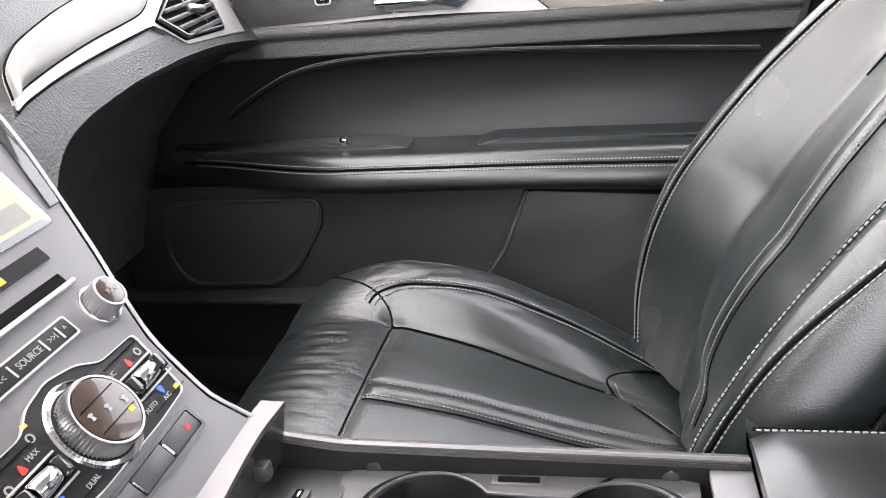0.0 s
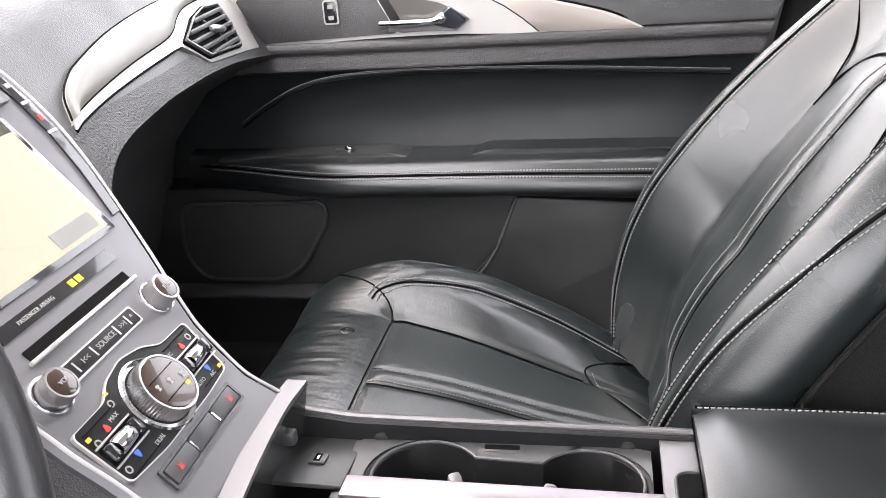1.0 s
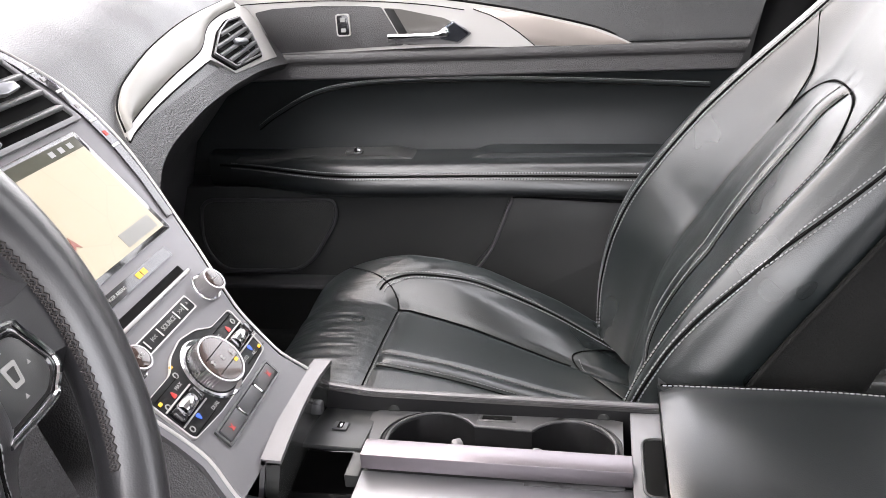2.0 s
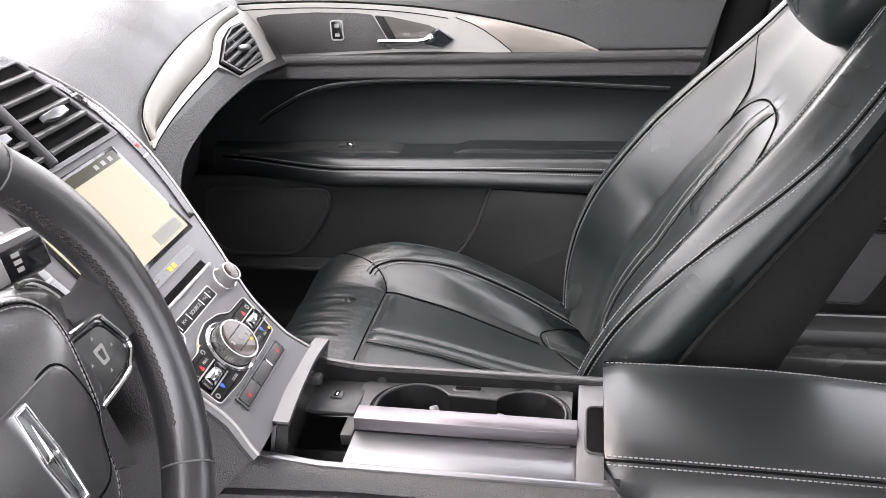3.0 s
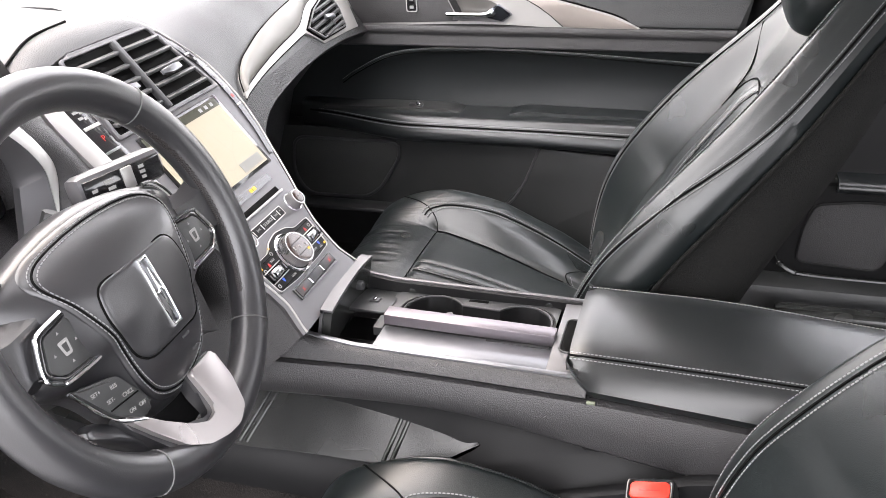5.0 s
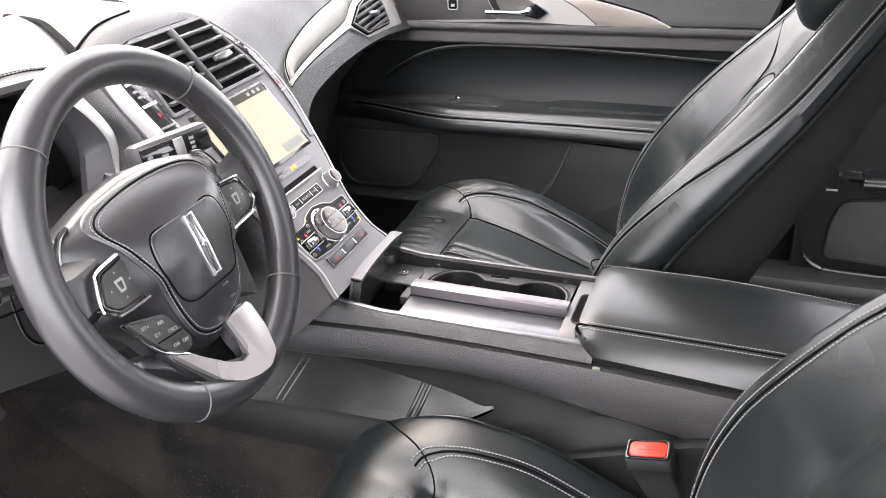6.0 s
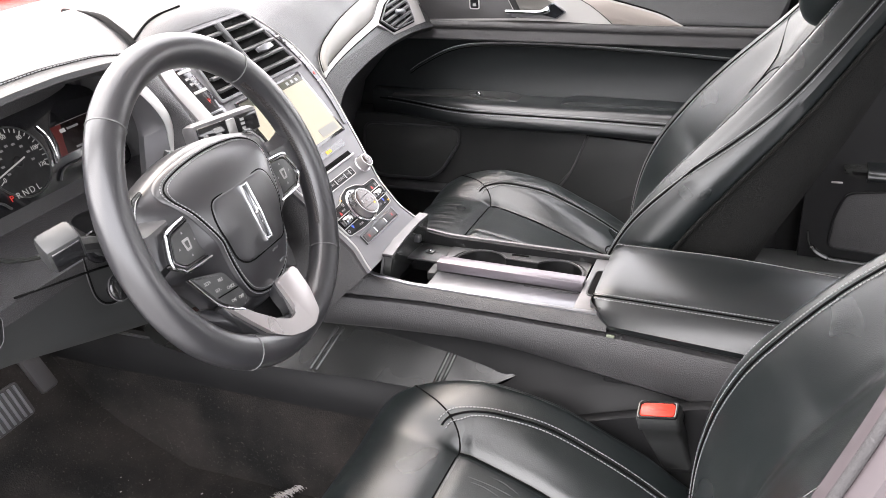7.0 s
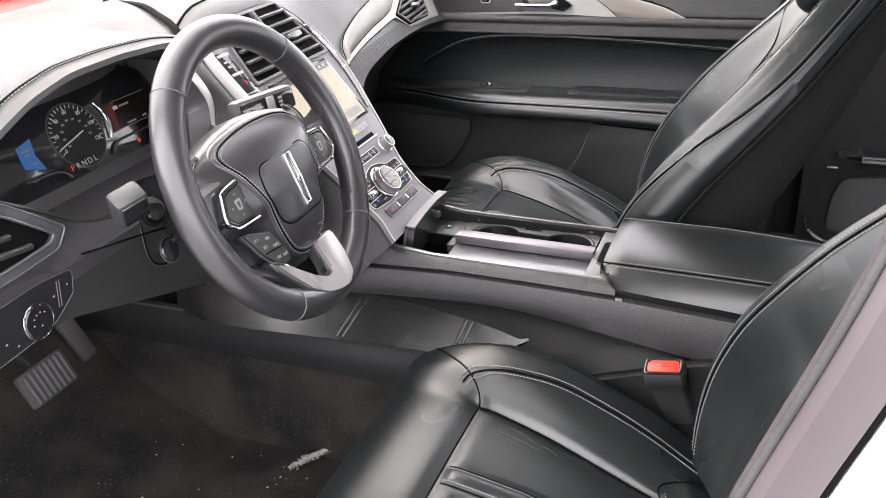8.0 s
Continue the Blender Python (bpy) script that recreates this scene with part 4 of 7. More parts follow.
# black sheet in place of the shade behind the slats
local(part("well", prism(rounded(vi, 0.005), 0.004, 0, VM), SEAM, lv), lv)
for i in range(3):
    local(part("slat", rbox(0.13 - 0.02 * i, 0.006, 0.006, 0.002, VM @ pose(-0.045 - 0.01 * i, 0.004 + 0.017 * i, 0.007, 25, 0, -8)), PLASTIC, lv), lv)
lp = thing("lamp_switch_panel", "black lamp switch panel with chrome ringed knob", "switch panel", (-0.235, -0.60, 0.55))
LM = axes((-0.235, -0.605, 0.545), (0, 1, 0), (-0.05, 0, 0.999), (0.999, 0, 0.05))
plate = [(-0.10, -0.022), (-0.012, -0.017), (0.006, -0.010), (0.031, 0.005), (0.0365, 0.026), (0.031, 0.031), (-0.012, 0.034), (-0.10, 0.031)]
local(part("plate", prism(rounded(plate, 0.004), 0.003, 0.001, LM), PLASTIC_DARK, lp), lp)
# grey cord stands in for the highlight on the plate's rim
local(cord("plate_edge_glint", [LM @ Vector((a, b, 0.0028)) for a, b in rounded(plate, 0.004)], 0.0006, STACK_GREY, lp, "bright edge line", closed=True), lp)
for a in (0.014, 0.0175):
    local(cord("divider", [LM @ Vector((a, 0.026, 0.0030)), LM @ Vector((a - 0.005, -0.001, 0.0030))], 0.0006, STACK_GREY, lp, "divider line"), lp)
KN = LM @ pose(-0.022, 0.0005, 0.003)
local(part("knob", lathe([(0.0175, 0), (0.0175, 0.003), (0.016, 0.0045), (0, 0.0045)], 36, KN), GLOSS, lp, "black knob"), lp)
local(cord("knob_ring", [KN @ Vector((0.0180 * math.cos(a), 0.0185 * math.sin(a), 0.003)) for a in steps(0, 2 * math.pi, 40)[:-1]], 0.0011, CHROME, lp, "thin chrome ring", closed=True), lp)
for a, b in ((-0.028, 0.005), (-0.024, 0.008), (-0.019, 0.009), (-0.014, 0.007), (-0.030, -0.001), (-0.021, -0.005)):
    local(part("mark", rbox(0.0015, 0.0013, 0.0005, 0, LM @ pose(a, b, 0.0078)), WHITE_INK, lp), lp)
for a, b in ((-0.062, -0.004), (-0.050, -0.012), (0.006, 0.013), (0.026, 0.017)):
    local(part("mark", rbox(0.0024, 0.0016, 0.0005, 0, LM @ pose(a, b, 0.0033)), WHITE_INK, lp), lp)

for pts in (((-0.457, 0.599), (-0.457, 0.578), (-0.455, 0.556), (-0.447, 0.530), (-0.434, 0.513), (-0.416, 0.506), (-0.402, 0.512)), ((-0.549, 0.582), (-0.506, 0.573), (-0.452, 0.562), (-0.404, 0.550)), ((-0.413, 0.605), (-0.414, 0.577), (-0.410, 0.553), (-0.402, 0.530))):
    on_dash(cord("panel_gap", smooth_line([(panel_x(y, z) + 0.0005, y, z) for y, z in pts], 6), 0.0013, SEAM, dash))
# lighter line just below the panel gap
on_dash(cord("gap_edge", smooth_line([(panel_x(y, z) + 0.0008, y - 0.0014, z - 0.0012) for y, z in ((-0.457, 0.590), (-0.4555, 0.556), (-0.447, 0.530), (-0.434, 0.513), (-0.416, 0.506), (-0.402, 0.512))], 6), 0.0006, STACK_GREY, dash, "worn edge line"))

# steering column, stalks, start button
col = thing("steering_column", "black steering column shroud behind the wheel", "steering column", (-0.2, -0.40, 0.58))
WT, WY = radians(21.0), radians(1.8)         # tilt and slight turn of the wheel's face
w_n = Vector((math.cos(WT) * math.cos(WY), math.cos(WT) * math.sin(WY), math.sin(WT)))
w_a = Vector((-math.sin(WY), math.cos(WY), 0))
CF = axes((-0.0918, -0.3867, 0.6317), w_a, w_n.cross(w_a), w_n)
local(mk("shroud", *loft([[CF @ Vector((a * w, b * h + 0.004, z)) for a, b in outline([(-1, 0), (-0.8, 0.8), (0, 1), (0.8, 0.8), (1, 0), (0.85, -0.9), (0, -1.15), (-0.85, -0.9)], 4)] for z, w, h in ((-0.26, 0.026, 0.034), (-0.15, 0.027, 0.035), (-0.10, 0.040, 0.040), (-0.075, 0.048, 0.044), (-0.06, 0.044, 0.040))]), PLASTIC_DARK, col, "black shroud"), col)
SB = axes((-0.241, -0.4145, 0.523), (0, 1, 0), (-0.25, 0, 0.97), (0.97, 0, 0.25))
local(part("start_button", lathe([(0.0150, 0), (0.0150, 0.006), (0.0135, 0.0075), (0.006, 0.0066), (0, 0.0066)], 32, SB), GLOSS, col, "round black button"), col)
local(cord("button_ring", [SB @ Vector((0.0160 * math.cos(a), 0.0160 * math.sin(a), 0.005)) for a in steps(0, 2 * math.pi, 36)[:-1]], 0.0009, STACK_GREY, col, "thin grey ring", closed=True), col)
SC = axes((-0.236, -0.4355, 0.582), (0, 1, 0), (-0.4, 0, 0.92), (0.92, 0, 0.4))
local(part("stalk_collar", lathe([(0.0175, 0), (0.0175, 0.004), (0.0155, 0.005), (0.0145, 0.002), (0.012, 0.002), (0.0115, 0.012), (0.008, 0.016), (0, 0.016)], 32, SC), GLOSS, col, "dark stepped collar"), col)
local(part("collar_cap", lathe([(0.0100, 0.010), (0.0100, 0.0165), (0.0075, 0.0185), (0, 0.0185)], 28, SC), PLASTIC_GREY, col, "grey collar cap"), col)
ls = thing("turn_signal_stalk", "dark grey turn signal stalk with square end", "stalk", (-0.19, -0.50, 0.62))
local(cord("arm", smooth_line([(-0.222, -0.440, 0.584), (-0.17, -0.50, 0.624), (-0.150, -0.548, 0.646)], 5), 0.008, PLASTIC, ls), ls)
local(part("end", rbox(0.026, 0.034, 0.032, 0.006, pose(-0.147, -0.560, 0.652, 15, 25, -20)), PLASTIC, ls, "dark grey square end"), ls)
local(part("end_face", rbox(0.003, 0.026, 0.024, 0.001, pose(-0.147, -0.560, 0.652, 15, 25, -20) @ pose(0.0128, 0, 0)), GLOSS, ls, "gloss black end face"), ls)
rs2 = thing("wiper_stalk", "black wiper stalk with silver edge and white markings", "stalk", (-0.17, -0.28, 0.65))
rx_ = Vector((0.25, 0.967, 0.0)).normalized()
rz_ = Vector((0.93, -0.24, 0.22))
rz_ = (rz_ - rx_ * rz_.dot(rx_)).normalized()
RM = axes((-0.178, -0.264, 0.662), rx_, rz_.cross(rx_), rz_)
local(part("paddle", rbox(0.098, 0.031, 0.024, 0.007, RM), STACK_GREY, rs2, "satin grey paddle"), rs2)
local(part("paddle_face", rbox(0.088, 0.022, 0.004, 0.0015, RM @ pose(0, -0.001, 0.0115)), GLOSS, rs2, "gloss black face"), rs2)
local(part("paddle_slider", rbox(0.012, 0.020, 0.006, 0.001, RM @ pose(0.003, -0.001, 0.0125)), SILVER, rs2, "silver slider"), rs2)
for a, b, w in ((-0.035, -0.001, 0.006), (-0.018, 0.003, 0.010), (-0.017, -0.004, 0.008), (0.020, 0.004, 0.006), (0.020, -0.001, 0.006), (0.020, -0.006, 0.005)):
    local(part("mark", rbox(w, 0.003, 0.0006, 0, RM @ pose(a, b, 0.0137)), WHITE_INK, rs2), rs2)
local(cord("arm", [(-0.22, -0.345, 0.60), (-0.205, -0.325, 0.652)], 0.008, PLASTIC, rs2), rs2)

# ---- steering wheel ----
whl = thing("steering_wheel", "black leather steering wheel with silver lower spoke", "steering wheel", (-0.088, -0.389, 0.634))


def wp(a, b, z=0.0):
    return CF @ Vector((a, b, z))


def on_wheel(ob):
    return local(ob, whl)


R0 = 0.157
on_wheel(cord("rim", [wp(R0 * math.cos(w), R0 * math.sin(w)) for w in steps(0, 2 * math.pi, 96)[:-1]], 0.0178, WHEEL_SKIN, whl, "smooth black leather rim", 18, True, 0.95, up=tuple(CF.col[2][:3])))
LACE_GREY = mat("grey_lacing", (0.09, 0.09, 0.09), 0.6)
for w in (47, 133, 240, 315):
    c, s = math.cos(radians(w)), math.sin(radians(w))
    on_wheel(cord("rim_seam", [wp((R0 + 0.0177 * math.cos(k)) * c, (R0 + 0.0177 * math.cos(k)) * s, 0.0175 * math.sin(k)) for k in steps(0, 2 * math.pi, 20)[:-1]], 0.0007, LACE_GREY, whl, closed=True))
LACE = mat("dark_lacing", (0.024, 0.020, 0.019), 0.6, grain=0.0006, bump=0.3)
for a0, a1 in ((-35, 44), (136, 215)):
    for z_, tw in ((0.0035, 0.0014), (0.0035, -0.0014), (0.0062, 0.0008)):
        pts = []
        for i, w in enumerate(steps(a0, a1, 84)):
            zz = z_ + (tw if i % 2 else -tw)
            rr = R0 - 0.0178 * math.sqrt(1 - (zz / 0.0175) ** 2) - 0.0002
            pts.append(wp(rr * math.cos(radians(w)), rr * math.sin(radians(w)), zz))
        on_wheel(cord("lacing", pts, 0.0007, LACE, whl, "dark cross lacing", 6))
# hub with side spokes, airbag cover and badge
hub = [(-0.1225, 0.010), (-0.1175, 0.032), (-0.104, 0.045), (-0.079, 0.0535), (-0.042, 0.062), (0, 0.0655), (0.042, 0.062), (0.079, 0.0535), (0.104, 0.045), (0.1175, 0.032), (0.1225, 0.010), (0.1235, -0.016), (0.116, -0.036), (0.090, -0.050), (0.078, -0.068), (0.068, -0.090), (0.042, -0.109), (0, -0.116), (-0.042, -0.109), (-0.066, -0.090), (-0.078, -0.068), (-0.092, -0.050), (-0.116, -0.036), (-0.1235, -0.016)]


def dome(outl, z0, z1, p=2.2, base=None, n=9):
    """A crowned body over an outline, in the wheel's plane."""
    cx, cy = sum(q[0] for q in outl) / len(outl), sum(q[1] for q in outl) / len(outl)
    loops = [[wp(x, y, base if base is not None else z0 - 0.02) for x, y in outl]]
    for k in (1.0, 0.985, 0.96, 0.92, 0.85, 0.75, 0.62, 0.47, 0.3, 0.12):
        edge = 0.004 * max(0.0, (k - 0.96) / 0.04) ** 2
        loops.append([wp(cx + (x - cx) * k, cy + (y - cy) * k, z0 - edge + (z1 - z0) * (1 - k ** p)) for x, y in outl])
    return loft(loops)


for s in (-1, 1):
    on_wheel(mk("side_spoke", *loft([[wp(s * x, b * w, z + n) for b, n in ((1, -0.008), (0.6, 0.006), (-0.6, 0.006), (-1, -0.008), (-0.6, -0.014), (0.6, -0.014))] for x, w, z in ((0.095, 0.030, -0.006), (0.125, 0.026, -0.006), (0.152, 0.034, -0.002))]), WHEEL_SKIN, whl, "black side spoke"))
HUB = outline(hub, 4)
hcx, hcy = sum(p[0] for p in HUB) / len(HUB), sum(p[1] for p in HUB) / len(HUB)
hub_polar = sorted((math.atan2(y - hcy, x - hcx), math.hypot(x - hcx, y - hcy)) for x, y in HUB)
HUB_A, HUB_R = [p[0] for p in hub_polar], [p[1] for p in hub_polar]


def hub_z(x, y):
    """Height of the crowned hub at a place in the wheel's plane."""
    k = min(1.0, math.hypot(x - hcx, y - hcy) / interp(math.atan2(y - hcy, x - hcx), HUB_A, HUB_R))
    return -0.018 + 0.035 * (1 - k ** 2.8)


on_wheel(mk("hub", *dome(HUB, -0.018, 0.017, 2.8, -0.040), WHEEL_SKIN, whl, "smooth black hub"))
bag = [(-0.086, 0.036), (-0.076, 0.050), (-0.045, 0.0575), (0, 0.0605), (0.045, 0.0575), (0.076, 0.050), (0.086, 0.036), (0.074, 0.008), (0.059, -0.032), (0.049, -0.074), (0.032, -0.098), (0, -0.108), (-0.032, -0.098), (-0.049, -0.074), (-0.059, -0.032), (-0.074, 0.008)]
ob = outline(bag, 8)
BAG = []
for k, h in ((1.0, -0.004), (1.0, 0.0006), (0.985, 0.0018), (0.95, 0.0024), (0.9, 0.0028), (0.82, 0.003), (0.7, 0.003), (0.55, 0.003), (0.38, 0.003), (0.2, 0.003)):
    BAG.append([wp(x * k, -0.012 + (y + 0.012) * k, hub_z(x * k, -0.012 + (y + 0.012) * k) + h) for x, y in ob])
on_wheel(mk("airbag_cover", *loft(BAG), WHEEL_SKIN, whl, "smooth black airbag cover"))


def cover(k, h):
    return [wp(x * k, -0.012 + (y + 0.012) * k, hub_z(x * k, -0.012 + (y + 0.012) * k) + h) for x, y in ob + ob[:1]]


for k, h in ((0.90, 0.0032), (0.955, 0.0029)):
    on_wheel(stitches("stitching", cover(k, h), THREAD, whl, 0.004, 0.003, 0.0005))
on_wheel(cord("cover_seam", cover(0.928, 0.0024)[:-1], 0.0010, SEAM, whl, closed=True))
pad = rounded([(-0.050, 0.015), (0.050, 0.015), (0.055, -0.012), (0.042, -0.058), (-0.042, -0.058), (-0.055, -0.012)], 0.016)
PADL = []
for k, h in ((1.0, 0.002), (1.0, 0.0034), (0.985, 0.0042), (0.95, 0.0046), (0.88, 0.0042), (0.7, 0.0040), (0.5, 0.0040), (0.3, 0.0040), (0.1, 0.0040)):
    PADL.append([wp(x * k, -0.024 + (y + 0.022) * k, hub_z(x * k, -0.024 + (y + 0.022) * k) + h) for x, y in pad])
on_wheel(mk("pad", *loft(PADL), WHEEL_SKIN, whl, "raised pad"))
on_wheel(cord("pad_groove", [wp(x * 1.012, -0.024 + (y + 0.022) * 1.012, hub_z(x, y) + 0.0030) for x, y in pad], 0.0010, SEAM, whl, closed=True))
EM = CF @ pose(0.003, -0.0205, 0.0185)
badge = on_wheel(part("badge", ring_prism([(-0.0058, 0.031), (0.0058, 0.031), (0.0080, 0), (0.0058, -0.031), (-0.0058, -0.031), (-0.0080, 0)], [(-0.0036, 0.0283), (0.0036, 0.0283), (0.0052, 0), (0.0036, -0.0283), (-0.0036, -0.0283), (-0.0052, 0)], 0.004, 0.001, EM), CHROME, whl, "chrome badge frame"))
part("badge_star", prism([(0, 0.030), (0.0013, 0.0018), (0.0064, 0), (0.0013, -0.0018), (0, -0.030), (-0.0013, -0.0018), (-0.0064, 0), (-0.0013, 0.0018)], 0.0042, 0.001, EM), CHROME, badge, "chrome star bar")
for a in (-0.006, 0.008):
    on_wheel(part("airbag_mark", rbox(0.010, 0.0022, 0.0005, 0, CF @ pose(0.012 + 0.2 * a, -0.072 - a, 0.0150)), PLASTIC_GREY, whl, "faint moulded mark"))
for s in (-1, 1):
    o = [(s * 0.072, 0.013), (s * 0.109, 0.010), (s * 0.122, -0.018), (s * 0.108, -0.030), (s * 0.066, -0.032)]
    i = [(s * 0.0765, 0.0085), (s * 0.106, 0.0055), (s * 0.1165, -0.017), (s * 0.1055, -0.0255), (s * 0.0715, -0.0275)]
    on_wheel(part("switch_pad", ring_prism(rounded(o, 0.006), rounded(i, 0.005), 0.0095, 0.002, CF @ pose(0, 0, -0.003)), GLOSS, whl, "black switch surround"))
    rim_ = [(s * a, b) for a, b in ((0.080, 0.0135), (0.108, 0.0105), (0.1135, 0.004), (0.1215, -0.0175), (0.1125, -0.0275), (0.105, -0.0308), (0.070, -0.0325))]
    on_wheel(cord("switch_rim", smooth_line([wp(a, b, 0.0060) for a, b in rim_], 5), 0.0017, CHROME, whl, "chrome outer rim"))
    face = on_wheel(part("switch_face", prism(rounded(i, 0.005), 0.010, 0.001, CF @ pose(0, 0, -0.003)), PLASTIC, whl, "black switch face"))
    k = s * 0.093
    part("switch_key", ring_prism(rounded([(k - 0.0052, -0.0035), (k + 0.0052, -0.0035), (k + 0.0036, -0.0150), (k - 0.0036, -0.0150)], 0.0015), rounded([(k - 0.0030, -0.0058), (k + 0.0034, -0.0058), (k + 0.0022, -0.0130), (k - 0.0018, -0.0130)], 0.001), 0.0008, 0, CF @ pose(0, 0, 0.0068)), WHITE_INK, face, "white key symbol")
    for da, db in ((0.0, 0.0025), (0.012, -0.009), (-0.012, -0.0095), (0.0, -0.0205)):
        part("mark", prism([(k + da - 0.0012, db - 0.0009), (k + da + 0.0012, db - 0.0009), (k + da, db + 0.0012)], 0.0004, 0, CF @ pose(0, 0, 0.0070)), WHITE_INK, face)
# cruise buttons below the driver's outer switch
cr = rounded([(-0.108, -0.038), (-0.066, -0.052), (-0.048, -0.088), (-0.060, -0.096), (-0.086, -0.076)], 0.006)
on_wheel(part("cruise_pad", prism(cr, 0.009, 0.002, CF @ pose(0, 0, -0.004)), PLASTIC, whl, "black button pad"))
on_wheel(cord("button_gap", [wp(-0.088, -0.070, 0.0052), wp(-0.056, -0.074, 0.0052)], 0.0007, SEAM, whl))
for a, b, tx in ((-0.092, -0.052, "SET+"), (-0.074, -0.057, "RES"), (-0.083, -0.064, "SET-"), (-0.065, -0.069, "CNCL"), (-0.070, -0.082, "ON"), (-0.058, -0.084, "OFF")):
    on_wheel(writing("legend", tx, 0.0046, CF @ pose(a, b, 0.0053, 0, 0, -10), WHITE_INK, whl))
on_wheel(cord("cruise_edge", smooth_line([wp(-0.110, -0.038, 0.003), wp(-0.088, -0.077, 0.003), wp(-0.060, -0.098, 0.003)], 6), 0.0014, CHROME, whl))
# lower forked spoke in silver
SPOKE = mat("spoke_silver", (0.40, 0.375, 0.37), 0.34, 0.75, grain=0.0004, bump=0.03, cloud=0.06)
SP = CF @ Matrix.Translation((0, -0.08, 0)) @ Matrix.Rotation(-math.atan2(0.020, 0.08), 4, "X")
so = [(-0.079, -0.0020), (-0.064, -0.0310), (-0.048, -0.0575), (-0.030, -0.0715), (-0.008, -0.0790), (0.010, -0.0810), (0.0285, -0.0735), (0.0385, -0.0480), (0.041, -0.0180), (0.003, -0.0180), (0.0018, -0.0420), (0.0, -0.0560), (-0.015, -0.0585), (-0.0315, -0.0480), (-0.0513, -0.0281), (-0.069, -0.0060)]
on_wheel(part("lower_spoke", prism(rounded(so, 0.005), 0.007, 0.0025, SP @ pose(0, 0, -0.007)), SPOKE, whl, "satin silver forked spoke"))
on_wheel(part("spoke_body", prism(outline([(-0.080, -0.002), (-0.066, -0.034), (-0.050, -0.062), (-0.028, -0.078), (0.008, -0.086), (0.032, -0.077), (0.042, -0.050), (0.043, -0.018), (0.000, -0.018), (-0.002, -0.053), (-0.015, -0.0560), (-0.0300, -0.0460), (-0.049, -0.0265), (-0.066, -0.004)], 2), 0.012, 0.003, SP @ pose(0, 0, -0.0175)), WHEEL_SKIN, whl, "black spoke underside"))
on_wheel(part("spoke_web", prism([(-0.066, -0.080), (0.020, -0.080), (0.020, -0.146), (-0.004, -0.148)], 0.006, 0.001, CF @ pose(0, 0, -0.030)), PLASTIC_DARK, whl, "black web inside the fork"))
foot = [(-0.085, -0.078), (-0.058, -0.106), (-0.034, -0.134), (-0.004, -0.160), (-0.038, -0.160), (-0.062, -0.134), (-0.074, -0.113), (-0.100, -0.082)]
on_wheel(mk("spoke_foot", *dome(outline(foot, 3), -0.018, -0.006, 3.0, -0.030), WHEEL_SKIN, whl, "black spoke foot"))
for s in (-1, 1):
    edge = smooth_line([wp(s * a, b, -0.016) for a, b in ((0.092, 0.0495), (0.106, 0.0450), (0.118, 0.030), (0.1235, 0.008), (0.1240, -0.012), (0.1205, -0.029))], 6)
    on_wheel(cord("hub_edge", edge, 0.0022, SATIN, whl, "glossy black hub edge"))
    on_wheel(cord("hub_line", [p + w_n * 0.0012 - w_a * s * 0.003 for p in edge[3:-3]], 0.0009, BRIGHT, whl, "thin bright line"))

# ---- pedals ----
for nm, lab, M, sx, sy in (("brake_pedal", "ribbed metal and rubber brake pedal", look((-0.60, -0.335, 0.215), (-0.20, -0.335, 0.42)), 0.095, 0.058), ("accelerator_pedal", "narrow black accelerator pedal hanging over carpet", look((-0.63, -0.232, 0.222), (-0.25, -0.232, 0.462)), 0.034, 0.078)):
    pd = thing(nm, lab, "pedal", tuple(M.translation))
    M = M @ pose(0, 0, 0, 0, 180, 0)
    local(part("pad", rbox(sx, sy, 0.014, 0.006, M), RUBBER, pd, "worn rubber pad"), pd)
    if nm == "brake_pedal":
        for i in range(8):
            local(part("rib", rbox(0.004, sy * 0.86, 0.004, 0.001, M @ pose(-0.037 + 0.0105 * i, 0, 0.008)), BRUSHED, pd, "bare metal rib"), pd)
    local(cord("lever", [M @ Vector((0, 0.01, -0.005)), M @ Vector((0, 0.10, -0.06)), M @ Vector((0, 0.24, -0.10))], 0.009, PLASTIC_DARK, pd), pd)

# ---- centre stack ----
CY, CQ = -0.030, -0.047          # middle of the upper and of the lower stack
stk = thing("centre_stack", "gunmetal centre stack with screen, vents and climate controls", "centre stack", (-0.2, CY, 0.45))


def on_stack(ob):
    return local(ob, stk)


def plane(p0, p1):
    d = Vector((p1[0] - p0[0], 0, p1[1] - p0[1])).normalized()
    return axes((p0[0], 0, p0[1]), (0, 1, 0), d, Vector((0, 1, 0)).cross(d))


LO, UP = plane((-0.08, 0.435), (-0.2, 0.56)), plane((-0.2, 0.56), (-0.335, 0.725))


def lo(y, v, n=0.0, tilt=0):
    return LO @ pose(y, v, n, 0, 0, tilt)


def upm(y, v, n=0.0, tilt=0):
    return UP @ pose(y, v, n, 0, 0, tilt)


def mid(v):
    return interp(v, [0, 0.075, 0.135, 0.165], [CQ, CQ + 0.002, CY - 0.003, CY])


def rib(M, v, hw, depth=0.014, edge=0.006):
    c = mid(v) if M is LO else CY
    return [M @ Vector(p) for p in ((c - hw, v, -depth), (c - hw - 0.004, v, -edge), (c - hw + 0.002, v, 0), (c + hw - 0.002, v, 0), (c + hw + 0.004, v, -edge), (c + hw, v, -depth))]


